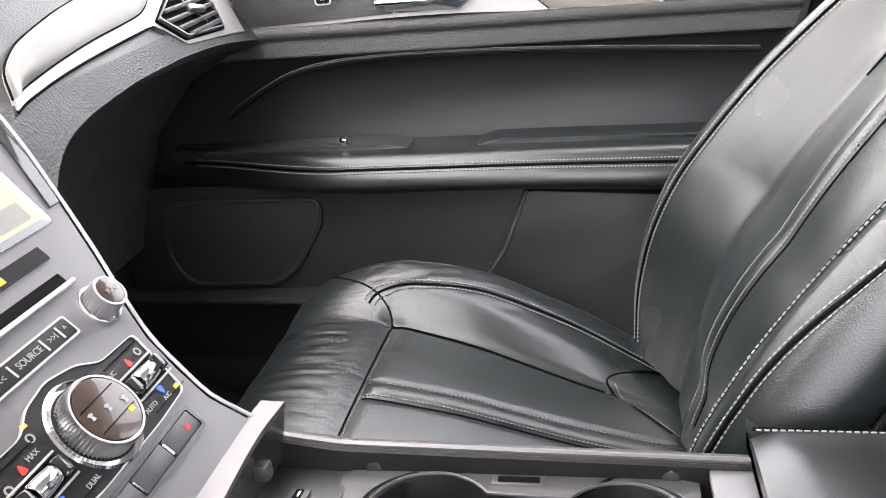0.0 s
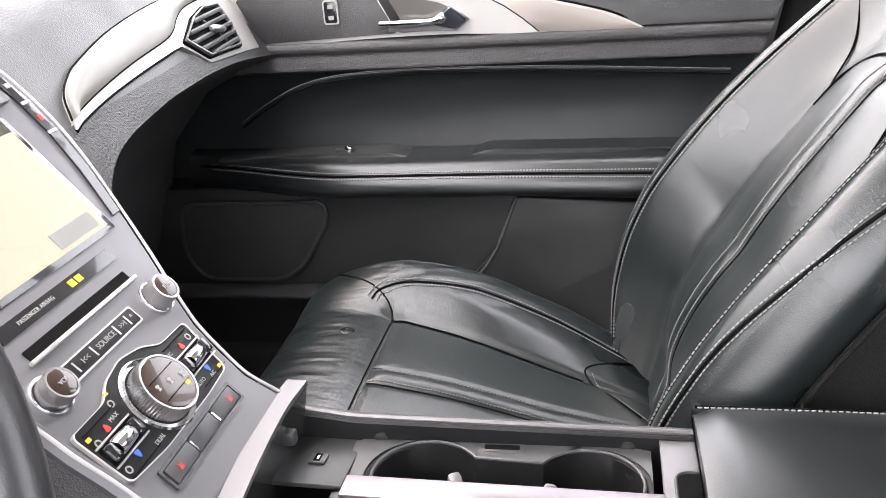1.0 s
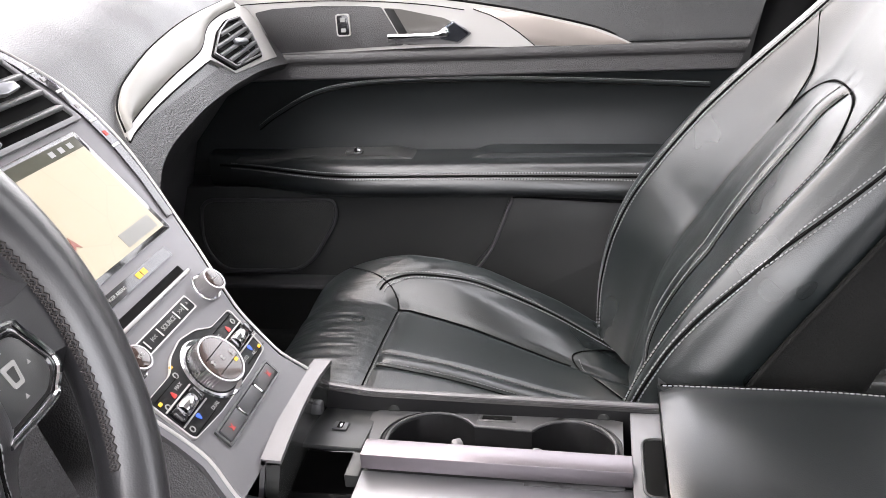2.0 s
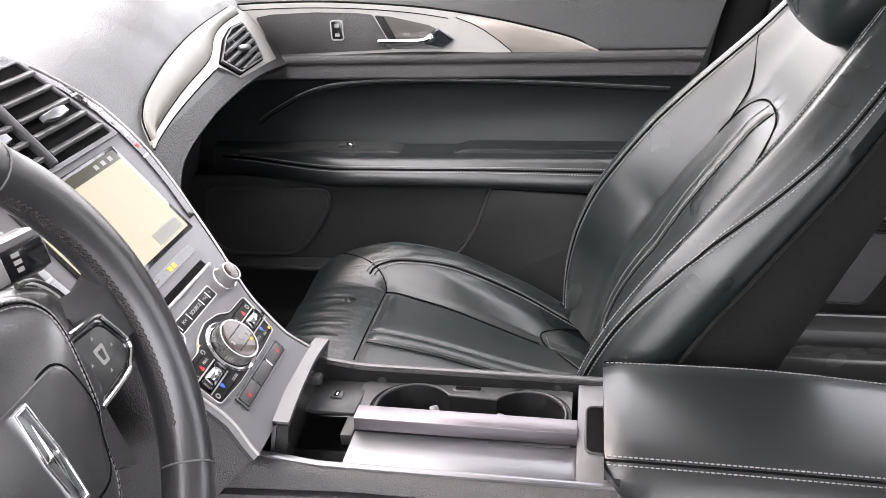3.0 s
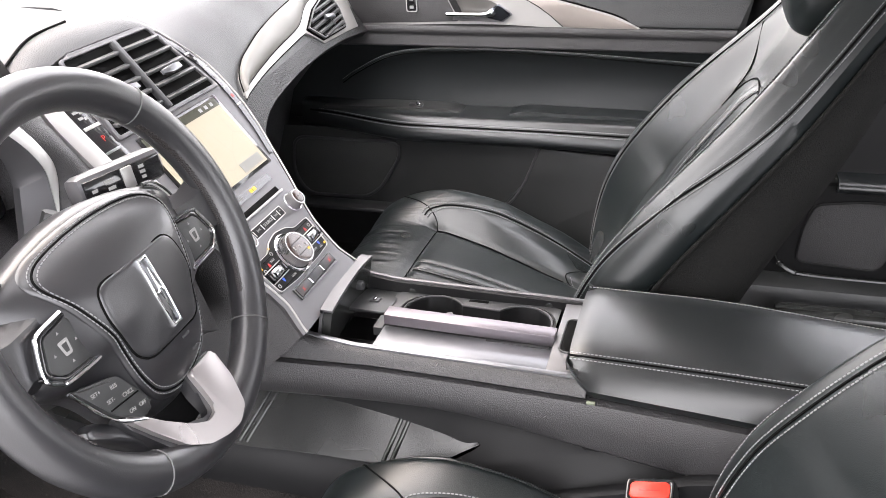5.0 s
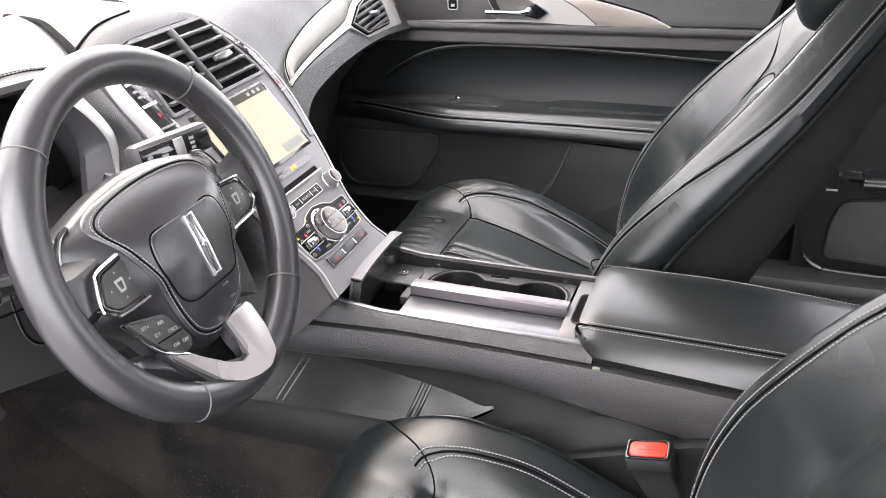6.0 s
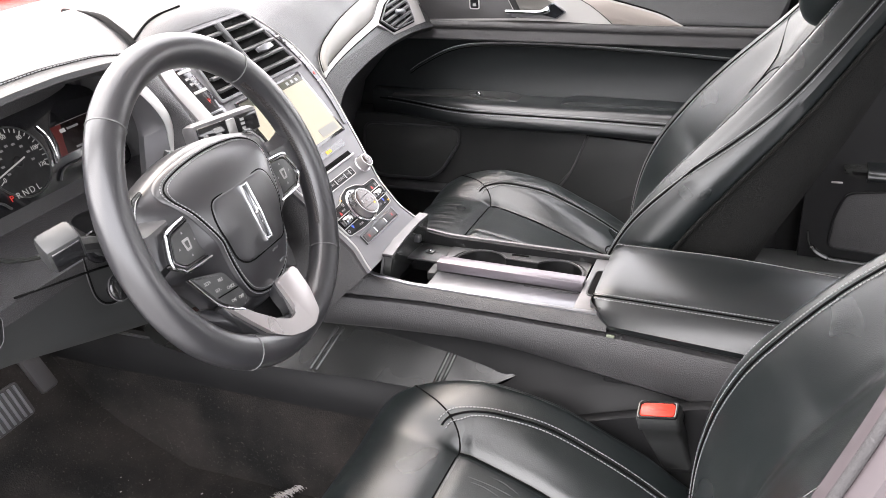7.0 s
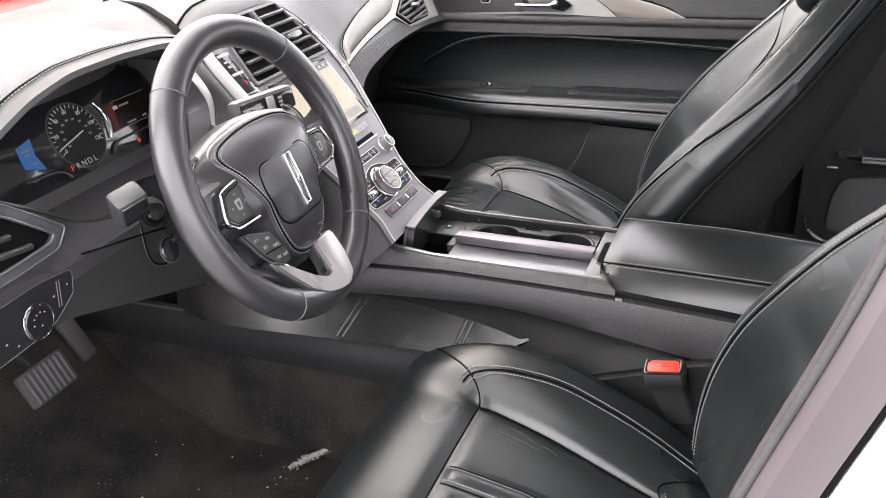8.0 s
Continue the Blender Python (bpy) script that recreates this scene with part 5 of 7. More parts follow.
secs = [rib(LO, v, hw) for v, hw in ((-0.012, 0.084), (0.0, 0.081), (0.024, 0.0735), (0.05, 0.075), (0.075, 0.079), (0.10, 0.085), (0.135, 0.096), (0.165, 0.107))]
secs += [rib(UP, v, hw) for v, hw in ((0.004, 0.112), (0.04, 0.124), (0.077, 0.132), (0.11, 0.133), (0.143, 0.128), (0.175, 0.112), (0.2095, 0.088), (0.222, 0.070))]
on_stack(mk("fascia", *loft(secs), STACK_GREY, stk, "gunmetal fascia"))
def rib_side(M, v, hw):
    c = mid(v) if M is LO else CY
    return [M @ Vector(p) for p in ((c - hw + 0.002, v, -0.012), (c + hw - 0.002, v, -0.012), (c + hw + 0.012, v, -0.05), (c + hw + 0.012, v, -0.15), (c - hw - 0.012, v, -0.15), (c - hw - 0.012, v, -0.05))]


sides = [rib_side(LO, v, hw) for v, hw in ((-0.012, 0.084), (0.024, 0.0735), (0.05, 0.075), (0.075, 0.079), (0.10, 0.085), (0.135, 0.096), (0.165, 0.107))]
sides += [rib_side(UP, v, hw) for v, hw in ((0.02, 0.116), (0.077, 0.130), (0.143, 0.126), (0.2, 0.09))]
on_stack(mk("flank", *loft(sides), GRAIN, stk, "grained black stack flank"))
# thin bright edges
for s in (-1, 1):
    e = [LO @ Vector((mid(v) + s * hw, v, 0.0)) for v, hw in ((-0.012, 0.086), (0.0, 0.083), (0.024, 0.0755), (0.05, 0.077), (0.075, 0.081), (0.10, 0.087), (0.135, 0.098), (0.165, 0.109))]
    e += [UP @ Vector((CY + s * hw, v, 0.0)) for v, hw in ((0.004, 0.114), (0.04, 0.126), (0.077, 0.134), (0.11, 0.135), (0.143, 0.130), (0.175, 0.114), (0.2095, 0.090))]
    on_stack(cord("edge_strip", smooth_line(e, 3), 0.0013, SILVER, stk, "silver edge"))
    if s < 0:
        continue
    # gloss button column beside the screen
    o = [(CY + s * w, v) for w, v in ((0.098, 0.0), (0.110, 0.04), (0.117, 0.077), (0.117, 0.11), (0.112, 0.143), (0.097, 0.175), (0.080, 0.200), (0.086, 0.205), (0.106, 0.178), (0.122, 0.145), (0.128, 0.11), (0.127, 0.077), (0.120, 0.04), (0.108, 0.0))]
    on_stack(part("button_column", prism(o, 0.002, 0.0005, UP), GLOSS, stk, "gloss black buttons"))
    for w, v in ((0.1205, 0.077), (0.1225, 0.105), (0.118, 0.140), (0.106, 0.165)):
        on_stack(part("button_divider", rbox(0.010, 0.0025, 0.001, 0, upm(CY + s * w, v, 0.0023)), SILVER, stk))
    on_stack(part("button_mark", rbox(0.004, 0.005, 0.0005, 0, upm(CY + s * 0.122, 0.09, 0.0022)), RED_INK, stk))
    for v in (0.122, 0.155):
        on_stack(part("button_mark", rbox(0.005, 0.004, 0.0005, 0, upm(CY + s * (0.121 if v < 0.13 else 0.113), v, 0.0022)), WHITE_INK, stk))
# screen
SCR = glow("map_screen", (0.80, 0.71, 0.50), 0.62)
sn, sl = SCR.node_tree.nodes, SCR.node_tree.links
sb = sn["Principled BSDF"]
st = sn.new("ShaderNodeTexCoord")
sv = sn.new("ShaderNodeTexVoronoi")
sv.feature, sv.inputs["Scale"].default_value = "DISTANCE_TO_EDGE", 13
sr = sn.new("ShaderNodeMapRange")
sr.inputs["From Min"].default_value, sr.inputs["From Max"].default_value = 0.0, 0.012
sm = sn.new("ShaderNodeMix")
sm.data_type = "RGBA"
sm.inputs["A"].default_value, sm.inputs["B"].default_value = (0.70, 0.62, 0.44, 1), (0.78, 0.69, 0.48, 1)
sl.new(st.outputs["Object"], sv.inputs["Vector"])
sl.new(sv.outputs["Distance"], sr.inputs["Value"])
sl.new(sr.outputs[0], sm.inputs["Factor"])
sl.new(sm.outputs["Result"], sb.inputs["Emission Color"])
sb.inputs["Base Color"].default_value = (0.03, 0.03, 0.03, 1)
on_stack(part("screen_bezel", prism(rect(CY - 0.082, -0.008, CY + 0.091, 0.104, 0.003), 0.0015, 0.0005, UP), GLOSS, stk, "gloss black bezel"))
on_stack(part("screen", prism(rect(CY - 0.077, -0.003, CY + 0.085, 0.0885, 0.001), 0.0022, 0, UP), SCR, stk, "lit cream map screen"))
on_stack(part("screen_bar", prism(rect(CY - 0.077, 0.0885, CY + 0.085, 0.1, 0.001), 0.0022, 0, UP), mat("screen_bar", (0.04, 0.04, 0.03), 0.2), stk, "dark status bar"))
on_stack(part("screen_panel", prism(rect(CY + 0.030, 0.0, CY + 0.078, 0.013, 0.001), 0.0026, 0, UP), glow("screen_grey", (0.40, 0.40, 0.38), 0.4), stk, "grey map caption"))
on_stack(part("map_arrow", prism([(CY - 0.019, 0.022), (CY - 0.0145, 0.034), (CY - 0.010, 0.022), (CY - 0.0145, 0.025)], 0.0027, 0, UP), glow("dull_red", (0.35, 0.09, 0.07), 0.5), stk, "red map arrow"))
for i in range(3):
    on_stack(part("status_mark", rbox(0.006, 0.005, 0.0004, 0, upm(CY + 0.045 + 0.013 * i, 0.0942, 0.0025)), WHITE_INK, stk))
# main vent
vent = thing("centre_vent", "black centre air vent with grey slats and silver slider", "air vent", tuple(UP @ Vector((CY, 0.15, 0))))
vo = [(CY - 0.105, 0.110), (CY + 0.112, 0.110), (CY + 0.078, 0.2175), (CY - 0.090, 0.2175)]
vi = [(CY - 0.099, 0.115), (CY + 0.105, 0.115), (CY + 0.074, 0.2145), (CY - 0.086, 0.2145)]
local(part("rim", ring_prism(rounded(vo, 0.005), rounded(vi, 0.004), 0.004, 0.001, UP), STACK_GREY, vent, "gunmetal rim"), vent)
# flat sheet; the depth's shade is put into its black
local(part("well", prism(rounded(vi, 0.004), 0.0012, 0, UP), SEAM, vent, "shallow well blackened for shade"), vent)
for i in range(5):
    v = 0.126 + 0.0185 * i
    w = interp(v, [0.115, 0.2145], [0.099, 0.074])
    for s in (-1, 1):
        local(part("slat", rbox(w - 0.006, 0.0044, 0.008, 0.0012, upm(CY + s * (w / 2 + 0.003), v, 0.005) @ pose(0, 0, 0, 40, 0, 0)), PLASTIC_GREY, vent, "grey slat"), vent)
local(part("divider", rbox(0.007, 0.099, 0.010, 0.002, upm(CY, 0.1645, 0.005)), PLASTIC_GREY, vent, "grey divider"), vent)
for s in (-1, 1):
    local(part("slider", prism([(-0.020, 0.004), (0.004, 0.005), (0.017, 0.004), (0.018, -0.003), (0.0, -0.005), (-0.020, -0.002)], 0.005, 0.0015, upm(CY + s * 0.045, 0.153, 0.011)), BRUSHED, vent, "slim metal slider"), vent)
# strips and slot below the screen
on_stack(part("lamp_strip", prism(rect(CY - 0.066, 0.147, CY + 0.062, 0.157, 0.001), 0.0012, 0, LO), GLOSS, stk, "dark warning lamp strip"))
on_stack(writing("legend", "PASSENGER AIRBAG", 0.0042, lo(CY - 0.028, 0.152, 0.0014), WHITE_INK, stk))
for a in (0.004, 0.012):
    on_stack(part("airbag_lamp", rbox(0.006, 0.005, 0.0005, 0, lo(CY + a + 0.008, 0.152, 0.0014)), AMBER, stk, "amber warning lamp"))
on_stack(part("disc_slot", prism(rect(CY - 0.062, 0.1305, CY + 0.056, 0.1375, 0.001), 0.0006, 0, LO), SEAM, stk, "dark disc slot"))
on_stack(part("slot_lip", rbox(0.124, 0.003, 0.006, 0.001, lo(CY - 0.003, 0.1285, 0.001)), SILVER, stk, "bright slot lip"))
on_stack(part("source_rim", ring_prism(rect(CY - 0.0632, 0.1028, CY + 0.0292, 0.1167, 0.002), rect(CY - 0.0620, 0.1040, CY + 0.0280, 0.1155, 0.0015), 0.0024, 0, LO), SILVER, stk, "thin silver rim"))
on_stack(part("source_strip", prism(rect((CY - 0.010) - 0.052, 0.104, (CY - 0.010) + 0.038, 0.1155, 0.0015), 0.0022, 0.0006, LO), PLASTIC_DARK, stk, "black source buttons"))
for a, tx in ((-0.044, "O"), (-0.024, "I<<"), (0.0, "SOURCE"), (0.021, ">>I"), (0.033, "^")):
    on_stack(writing("legend", tx, 0.0056, lo((CY - 0.010) + a, 0.1098, 0.0024), WHITE_INK, stk))
for a in (-0.035, -0.015, 0.013, 0.0275):
    on_stack(part("button_divider", rbox(0.0012, 0.008, 0.0008, 0, lo((CY - 0.010) + a, 0.1098, 0.0023)), SILVER, stk))


KNURL = mat("knurled_metal", (0.42, 0.41, 0.41), 0.28, 0.9, grain=0.0005, bump=0.1, cloud=0.1)


def knob(name, M, r, h, cap, label, top_label, ribs=44):
    """A turned knob with knurled rim."""
    k = stk
    on_stack(part("knob_ring", lathe([(r * 1.26, 0), (r * 1.26, 0.0020), (r * 1.20, 0.0030), (r * 1.06, 0.0020), (r * 1.02, 0)], 48, M), CHROME, k, "chrome ring"))
    bm = lathe([(r, 0), (r, h * 0.85), (r * 0.96, h), (cap, h), (cap, h * 0.9), (0, h * 0.9)], ribs * 2, M)
    c = M.translation
    ax = Vector(M.col[2][:3]).normalized()
    for v in bm.verts:
        q = v.co - c
        hgt = q.dot(ax)
        rad = q - ax * hgt
        if rad.length > r * 0.99 and hgt < h * 0.9:
            ang = math.atan2(rad.dot(Vector(M.col[1][:3])), rad.dot(Vector(M.col[0][:3])))
            v.co = c + ax * hgt + rad * (1 - 0.06 * (round(ang / (2 * math.pi) * ribs * 2) % 2))
    body_ = on_stack(part(name, bm, KNURL, k, label))
    return part("knob_cap", lathe([(cap * 0.98, h * 0.86), (cap * 0.96, h * 1.0), (cap * 0.8, h * 1.03), (0, h * 1.04)], 40, M), mat("dial_cap", (0.030, 0.018, 0.014), 0.2, coat=0.5), body_, top_label)


for s in (-1, 1):
    knob("volume_knob", lo(-0.038 + s * 0.065, 0.108, 0.0), 0.0110, 0.0145, 0.0092, "knurled silver knob", "dark knob cap", 30)
    on_stack(writing("legend", "VOL" if s < 0 else "TUNE", 0.0042, lo(-0.038 + s * 0.065, 0.108, 0.0160), WHITE_INK, stk))
# climate panel
cl = [(-0.072, 0.083), (-0.036, 0.083), (-0.022, 0.091), (0.0, 0.095), (0.022, 0.091), (0.036, 0.083), (0.070, 0.082), (0.062, 0.039), (0.030, 0.037), (-0.030, 0.037), (-0.070, 0.041)]
on_stack(part("climate_panel", prism([(CQ + x, y) for x, y in rounded(cl, 0.005)], 0.0018, 0.0006, LO), PLASTIC_DARK, stk, "black climate panel"))
on_stack(part("climate_rim", ring_prism([(CQ + x * 1.02, 0.062 + (y - 0.062) * 1.03) for x, y in rounded(cl, 0.005)], [(CQ + x, y) for x, y in rounded(cl, 0.005)], 0.0026, 0, LO), SILVER, stk, "silver panel edge"))
knob("climate_dial", lo(CQ, 0.0625, 0.0), 0.0220, 0.0150, 0.0198, "knurled silver climate dial", "dark dial cap", 60)
DC = lo(CQ, 0.0625, 0.0168)
for dx in (-0.0075, 0.0075):
    on_stack(part("dial_line", rbox(0.0006, 0.030, 0.0006, 0, DC @ pose(0, 0, 0, 0, 0, 90) @ pose(dx, 0, -0.0012)), SEAM, stk))
for a, b in ((-0.010, 0.012), (0.0, 0.0), (0.008, -0.012)):
    on_stack(part("dial_mark", prism([(-0.0020, 0.0016), (0.0, 0.0024), (0.0020, 0.0016), (0.0006, 0.0), (0.0014, -0.0022), (-0.0014, -0.0022), (-0.0006, 0.0)], 0.0006, 0, DC @ pose(b, a * 0.3, -0.0012)), WHITE_INK, stk))
on_stack(part("dial_lamp", rbox(0.004, 0.003, 0.0006, 0, DC @ pose(0.010, -0.009, -0.0012)), AMBER, stk, "amber lamp"))
for s in (-1, 1):
    x = CQ + s * 0.050
    on_stack(part("temperature_slot", prism(rect(x - 0.018, 0.0535, x + 0.018, 0.0665, 0.001), 0.0022, 0, LO), SEAM, stk))
    on_stack(part("temperature_wheel", lathe([(0.0052, -0.0085), (0.0060, -0.0075), (0.0060, 0.0075), (0.0052, 0.0085)], 20, lo(x, 0.060, 0.0022) @ pose(0, 0, 0, 0, 90, 0)), CHROME, stk, "bright temperature roller"))
    for e_ in (-1, 1):
        on_stack(part("rocker_end", rbox(0.0075, 0.0115, 0.0075, 0.002, lo(x + e_ * 0.0135, 0.060, 0.003)), GLOSS, stk))
    on_stack(part("warm_mark", prism(outline([(x - 0.0022, 0.0705), (x, 0.0695), (x + 0.0022, 0.0705), (x, 0.0750)], 4), 0.0024, 0, LO), RED_INK, stk))
    on_stack(part("cool_mark", prism(outline([(x - 0.0022, 0.0498), (x, 0.0508), (x + 0.0022, 0.0498), (x, 0.0455)], 4), 0.0024, 0, LO), BLUE_INK, stk))
    for v in (0.068, 0.052):
        on_stack(part("key_bar", rbox(0.038, 0.0013, 0.0014, 0.0003, lo(x, v, 0.0024)), SILVER, stk, "silver bar"))
    for v in (0.0785, 0.0415):
        on_stack(part("button_gap", rbox(0.034, 0.0006, 0.0006, 0, lo(x, v, 0.0022)), SEAM, stk))
on_stack(writing("legend", "MAX A/C", 0.0042, lo(CQ + 0.029, 0.0735, 0.0022), WHITE_INK, stk))
on_stack(writing("legend", "A/C", 0.0042, lo(CQ + 0.049, 0.043, 0.0022), WHITE_INK, stk))
on_stack(writing("legend", "AUTO", 0.0042, lo(CQ + 0.034, 0.0455, 0.0022), WHITE_INK, stk))
on_stack(writing("legend", "DUAL", 0.0042, lo(CQ - 0.030, 0.0435, 0.0022), WHITE_INK, stk))
on_stack(writing("legend", "MAX", 0.0042, lo(CQ - 0.040, 0.0735, 0.0022), WHITE_INK, stk))
for a, v in ((0.060, 0.0432), (-0.030, 0.0865), (-0.066, 0.075)):
    on_stack(part("indicator", rbox(0.0036, 0.0026, 0.0006, 0, lo(CQ + a, v, 0.0022)), AMBER, stk, "amber lamp"))
for a, v in ((-0.033, 0.0800), (0.062, 0.0730), (-0.064, 0.0465), (-0.063, 0.0695)):
    ico = [(CQ + a + 0.0026 * math.cos(w), v + 0.0026 * math.sin(w)) for w in steps(0, 2 * math.pi, 12)[:-1]]
    ici = [(CQ + a + 0.0017 * math.cos(w), v + 0.0017 * math.sin(w)) for w in steps(0, 2 * math.pi, 12)[:-1]]
    on_stack(part("mark", ring_prism(ico, ici, 0.0024, 0, LO), WHITE_INK, stk))
# seat heater keys
on_stack(part("heater_frame", ring_prism(rect(CQ - 0.052, 0.0155, CQ + 0.052, 0.0325, 0.002), rect(CQ - 0.050, 0.0175, CQ + 0.050, 0.0305, 0.0015), 0.002, 0, LO), SATIN, stk, "black key frame"))
for i, a in enumerate((-0.033, 0.0, 0.033)):
    on_stack(part("heater_key", rbox(0.031, 0.012, 0.003, 0.001, lo(CQ + a, 0.024, 0.0012)), PLASTIC_GREY, stk, "grey key"))
    if i != 1:
        c_ = CQ + a + (0.006 if i else -0.004)
        on_stack(part("heater_mark", prism([(c_ - 0.0025, 0.0215), (c_ + 0.0025, 0.0215), (c_ + 0.0012, 0.0235), (c_ + 0.0022, 0.0268), (c_, 0.0245), (c_ - 0.0022, 0.0268), (c_ - 0.0012, 0.0235)], 0.0030, 0, LO), RED_INK, stk))
for a in (-0.0165, 0.0165):
    on_stack(part("key_divider", rbox(0.0014, 0.008, 0.001, 0, lo(CQ + a, 0.024, 0.0025)), CHROME, stk))
# gear button column and broad silver strip on the driver's side of the stack
col_o = smooth_line([(-0.160, 0.200, 0), (-0.167, 0.175, 0), (-0.1675, 0.15, 0), (-0.166, 0.12, 0), (-0.164, 0.09, 0), (-0.160, 0.05, 0), (-0.155, 0.01, 0), (-0.149, -0.03, 0)], 4)
col_i = smooth_line([(-0.139, 0.203, 0), (-0.140, 0.175, 0), (-0.138, 0.15, 0), (-0.135, 0.12, 0), (-0.133, 0.09, 0), (-0.131, 0.05, 0), (-0.128, 0.01, 0), (-0.124, -0.03, 0)], 4)
strip_o = smooth_line([(-0.184, 0.205, 0), (-0.192, 0.175, 0), (-0.1945, 0.15, 0), (-0.193, 0.12, 0), (-0.191, 0.09, 0), (-0.187, 0.05, 0), (-0.181, 0.01, 0), (-0.175, -0.03, 0)], 4)


def ribbon(name, a_, b_, h, material, label):
    """A raised band on the stack's plane between two lines."""
    lp = [[UP @ Vector((a.x + (b.x - a.x) * q, a.y + (b.y - a.y) * q, z)) for q, z in ((0, -0.006), (0, h - 0.001), (0.08, h), (0.92, h), (1, h - 0.001), (1, -0.006))] for a, b in zip(a_, b_)]
    return on_stack(mk(name, *loft(lp), material, stk, label))


ribbon("gear_column", col_o[4:], col_i[4:], 0.0022, GLOSS, "gloss black gear buttons")
ribbon("column_head", col_o[:5], col_i[:5], 0.0020, STACK_GREY, "gunmetal column head")
ribbon("silver_strip", strip_o, col_o, 0.0036, SILVER, "broad satin silver strip")
for v in (0.170, 0.138, 0.105, 0.072, 0.040):
    on_stack(part("button_divider", rbox(0.026, 0.0042 if v > 0.12 else 0.003, 0.0012, 0.0003, upm(-0.1515 if v > 0.08 else -0.147, v, 0.0024)), SILVER if v > 0.12 else BRUSHED, stk))
for v, tx, m in ((0.121, "P", RED_INK), (0.088, "R", WHITE_INK), (0.056, "N", WHITE_INK), (0.024, "D", WHITE_INK)):
    on_stack(writing("legend", tx, 0.0105, upm(-0.1495 if v > 0.08 else -0.145, v, 0.0024), m, stk))
for dx, dv, w in ((-0.004, 0.005, 0.008), (0.004, 0.003, 0.007), (-0.003, -0.003, 0.007), (0.004, -0.005, 0.006)):
    on_stack(part("button_mark", rbox(w, 0.0032, 0.0005, 0, upm(-0.153 + dx, 0.154 + dv, 0.0024)), WHITE_INK, stk))

# ---- centre console ----
con = thing("centre_console", "black centre console with brushed metal top and cup holders", "console", (0.05, CY, 0))


def on_con(ob):
    return local(ob, con)


YN, YF = -0.102, 0.056          # inner faces of the rails


def top_z(x):
    return interp(x, [-0.30, -0.16, -0.12, -0.08, -0.03, 0.25], [0.50, 0.437, 0.418, 0.405, 0.398, 0.392])


def side(s, name):
    """One flank of the console: stitched upper band, deep lower band."""
    def loop(x):
        z = top_z(x)
        ye = (YN - 0.003) if s < 0 else (YF + 0.003)
        sp = interp(x, [-0.2, 0.0, 0.12, 0.25], [0.374, 0.382, 0.380, 0.376])
        return ye, z, sp
    xs = steps(-0.30, 0.247, 24)
    lp = []
    for x in xs:
        ye, z, sp = loop(x)
        o = s * 1.0
        lp.append([Vector((x, ye, z - 0.0005)), Vector((x, ye + o * 0.008, z - 0.001)), Vector((x, ye + o * 0.014, z - 0.006)), Vector((x, ye + o * 0.019, sp + 0.003)), Vector((x, ye + o * 0.016, sp)), Vector((x, ye, sp)), Vector((x, ye - o * 0.004, sp)), Vector((x, ye - o * 0.004, z - 0.0005))])
    on_con(mk(name, *loft(lp), GRAIN, con, "grained black upper flank"))
    lp = []
    for x in steps(-0.34, 0.62, 30):
        ye = (YN - 0.003) if s < 0 else (YF + 0.003)
        sp = interp(x, [-0.2, 0.0, 0.12, 0.25, 0.6], [0.372, 0.380, 0.378, 0.374, 0.350])
        le = soft(x, [-0.34, -0.16, -0.05, 0.06, 0.12, 0.19, 0.36, 0.62], [0.320, 0.324, 0.332, 0.336, 0.333, 0.321, 0.292, 0.270], 0.04)
        o = s * 1.0
        lp.append([Vector((x, ye + o * 0.010, sp)), Vector((x, ye + o * 0.020, sp - 0.002)), Vector((x, ye + o * 0.024, sp - 0.010)), Vector((x, ye + o * 0.026, (sp + le) / 2)), Vector((x, ye + o * 0.024, le + 0.006)), Vector((x, ye + o * 0.018, le)), Vector((x, ye, le)), Vector((x, ye, sp))])
    on_con(mk(name.replace("upper", "lower"), *loft(lp), GRAIN, con, "grained black lower flank"))


side(-1, "upper_flank")
side(1, "upper_flank")
# metal rails along both sides; the far one coloured darker for its weaker light
for ye, o in ((YN, -1), (YF, 1)):
    w_ = 0.0034 if o < 0 else 0.0024
    pts = [Vector((x, ye + o * 0.003, top_z(x) + 0.0005)) for x in steps(-0.14, 0.245, 40)]
    v, f = loft([[p + Vector(q) for q in ((0, -w_, -0.002), (0, -w_, 0.0008), (0, 0.002 - w_, 0.0016), (0, w_ - 0.002, 0.0016), (0, w_, 0.0008), (0, w_, -0.002))] for p in pts])
    on_con(mk("rail", v, f, BRUSHED if o < 0 else STACK_GREY, con, "metal rail, coloured darker on the far side"))
    v, f = loft([[Vector((p.x, ye + o * a, top_z(p.x) + b)) for a, b in ((0.0, 0.0), (-0.003, -0.002), (-0.003, -0.05), (0.002, -0.05))] for p in pts[6:]])
    on_con(mk("inner_wall", v, f, PLASTIC_DARK, con, "black inner wall"))
for x in (-0.008, 0.176):
    on_con(part("screw_cap", lathe([(0.0052, 0), (0.0052, 0.001), (0.0042, 0.0014), (0, 0.0012)], 20, axes((x, YF - 0.003, 0.3835), (1, 0, 0), (0, 0, 1), (0, -1, 0))), SATIN, con, "round screw cap"))
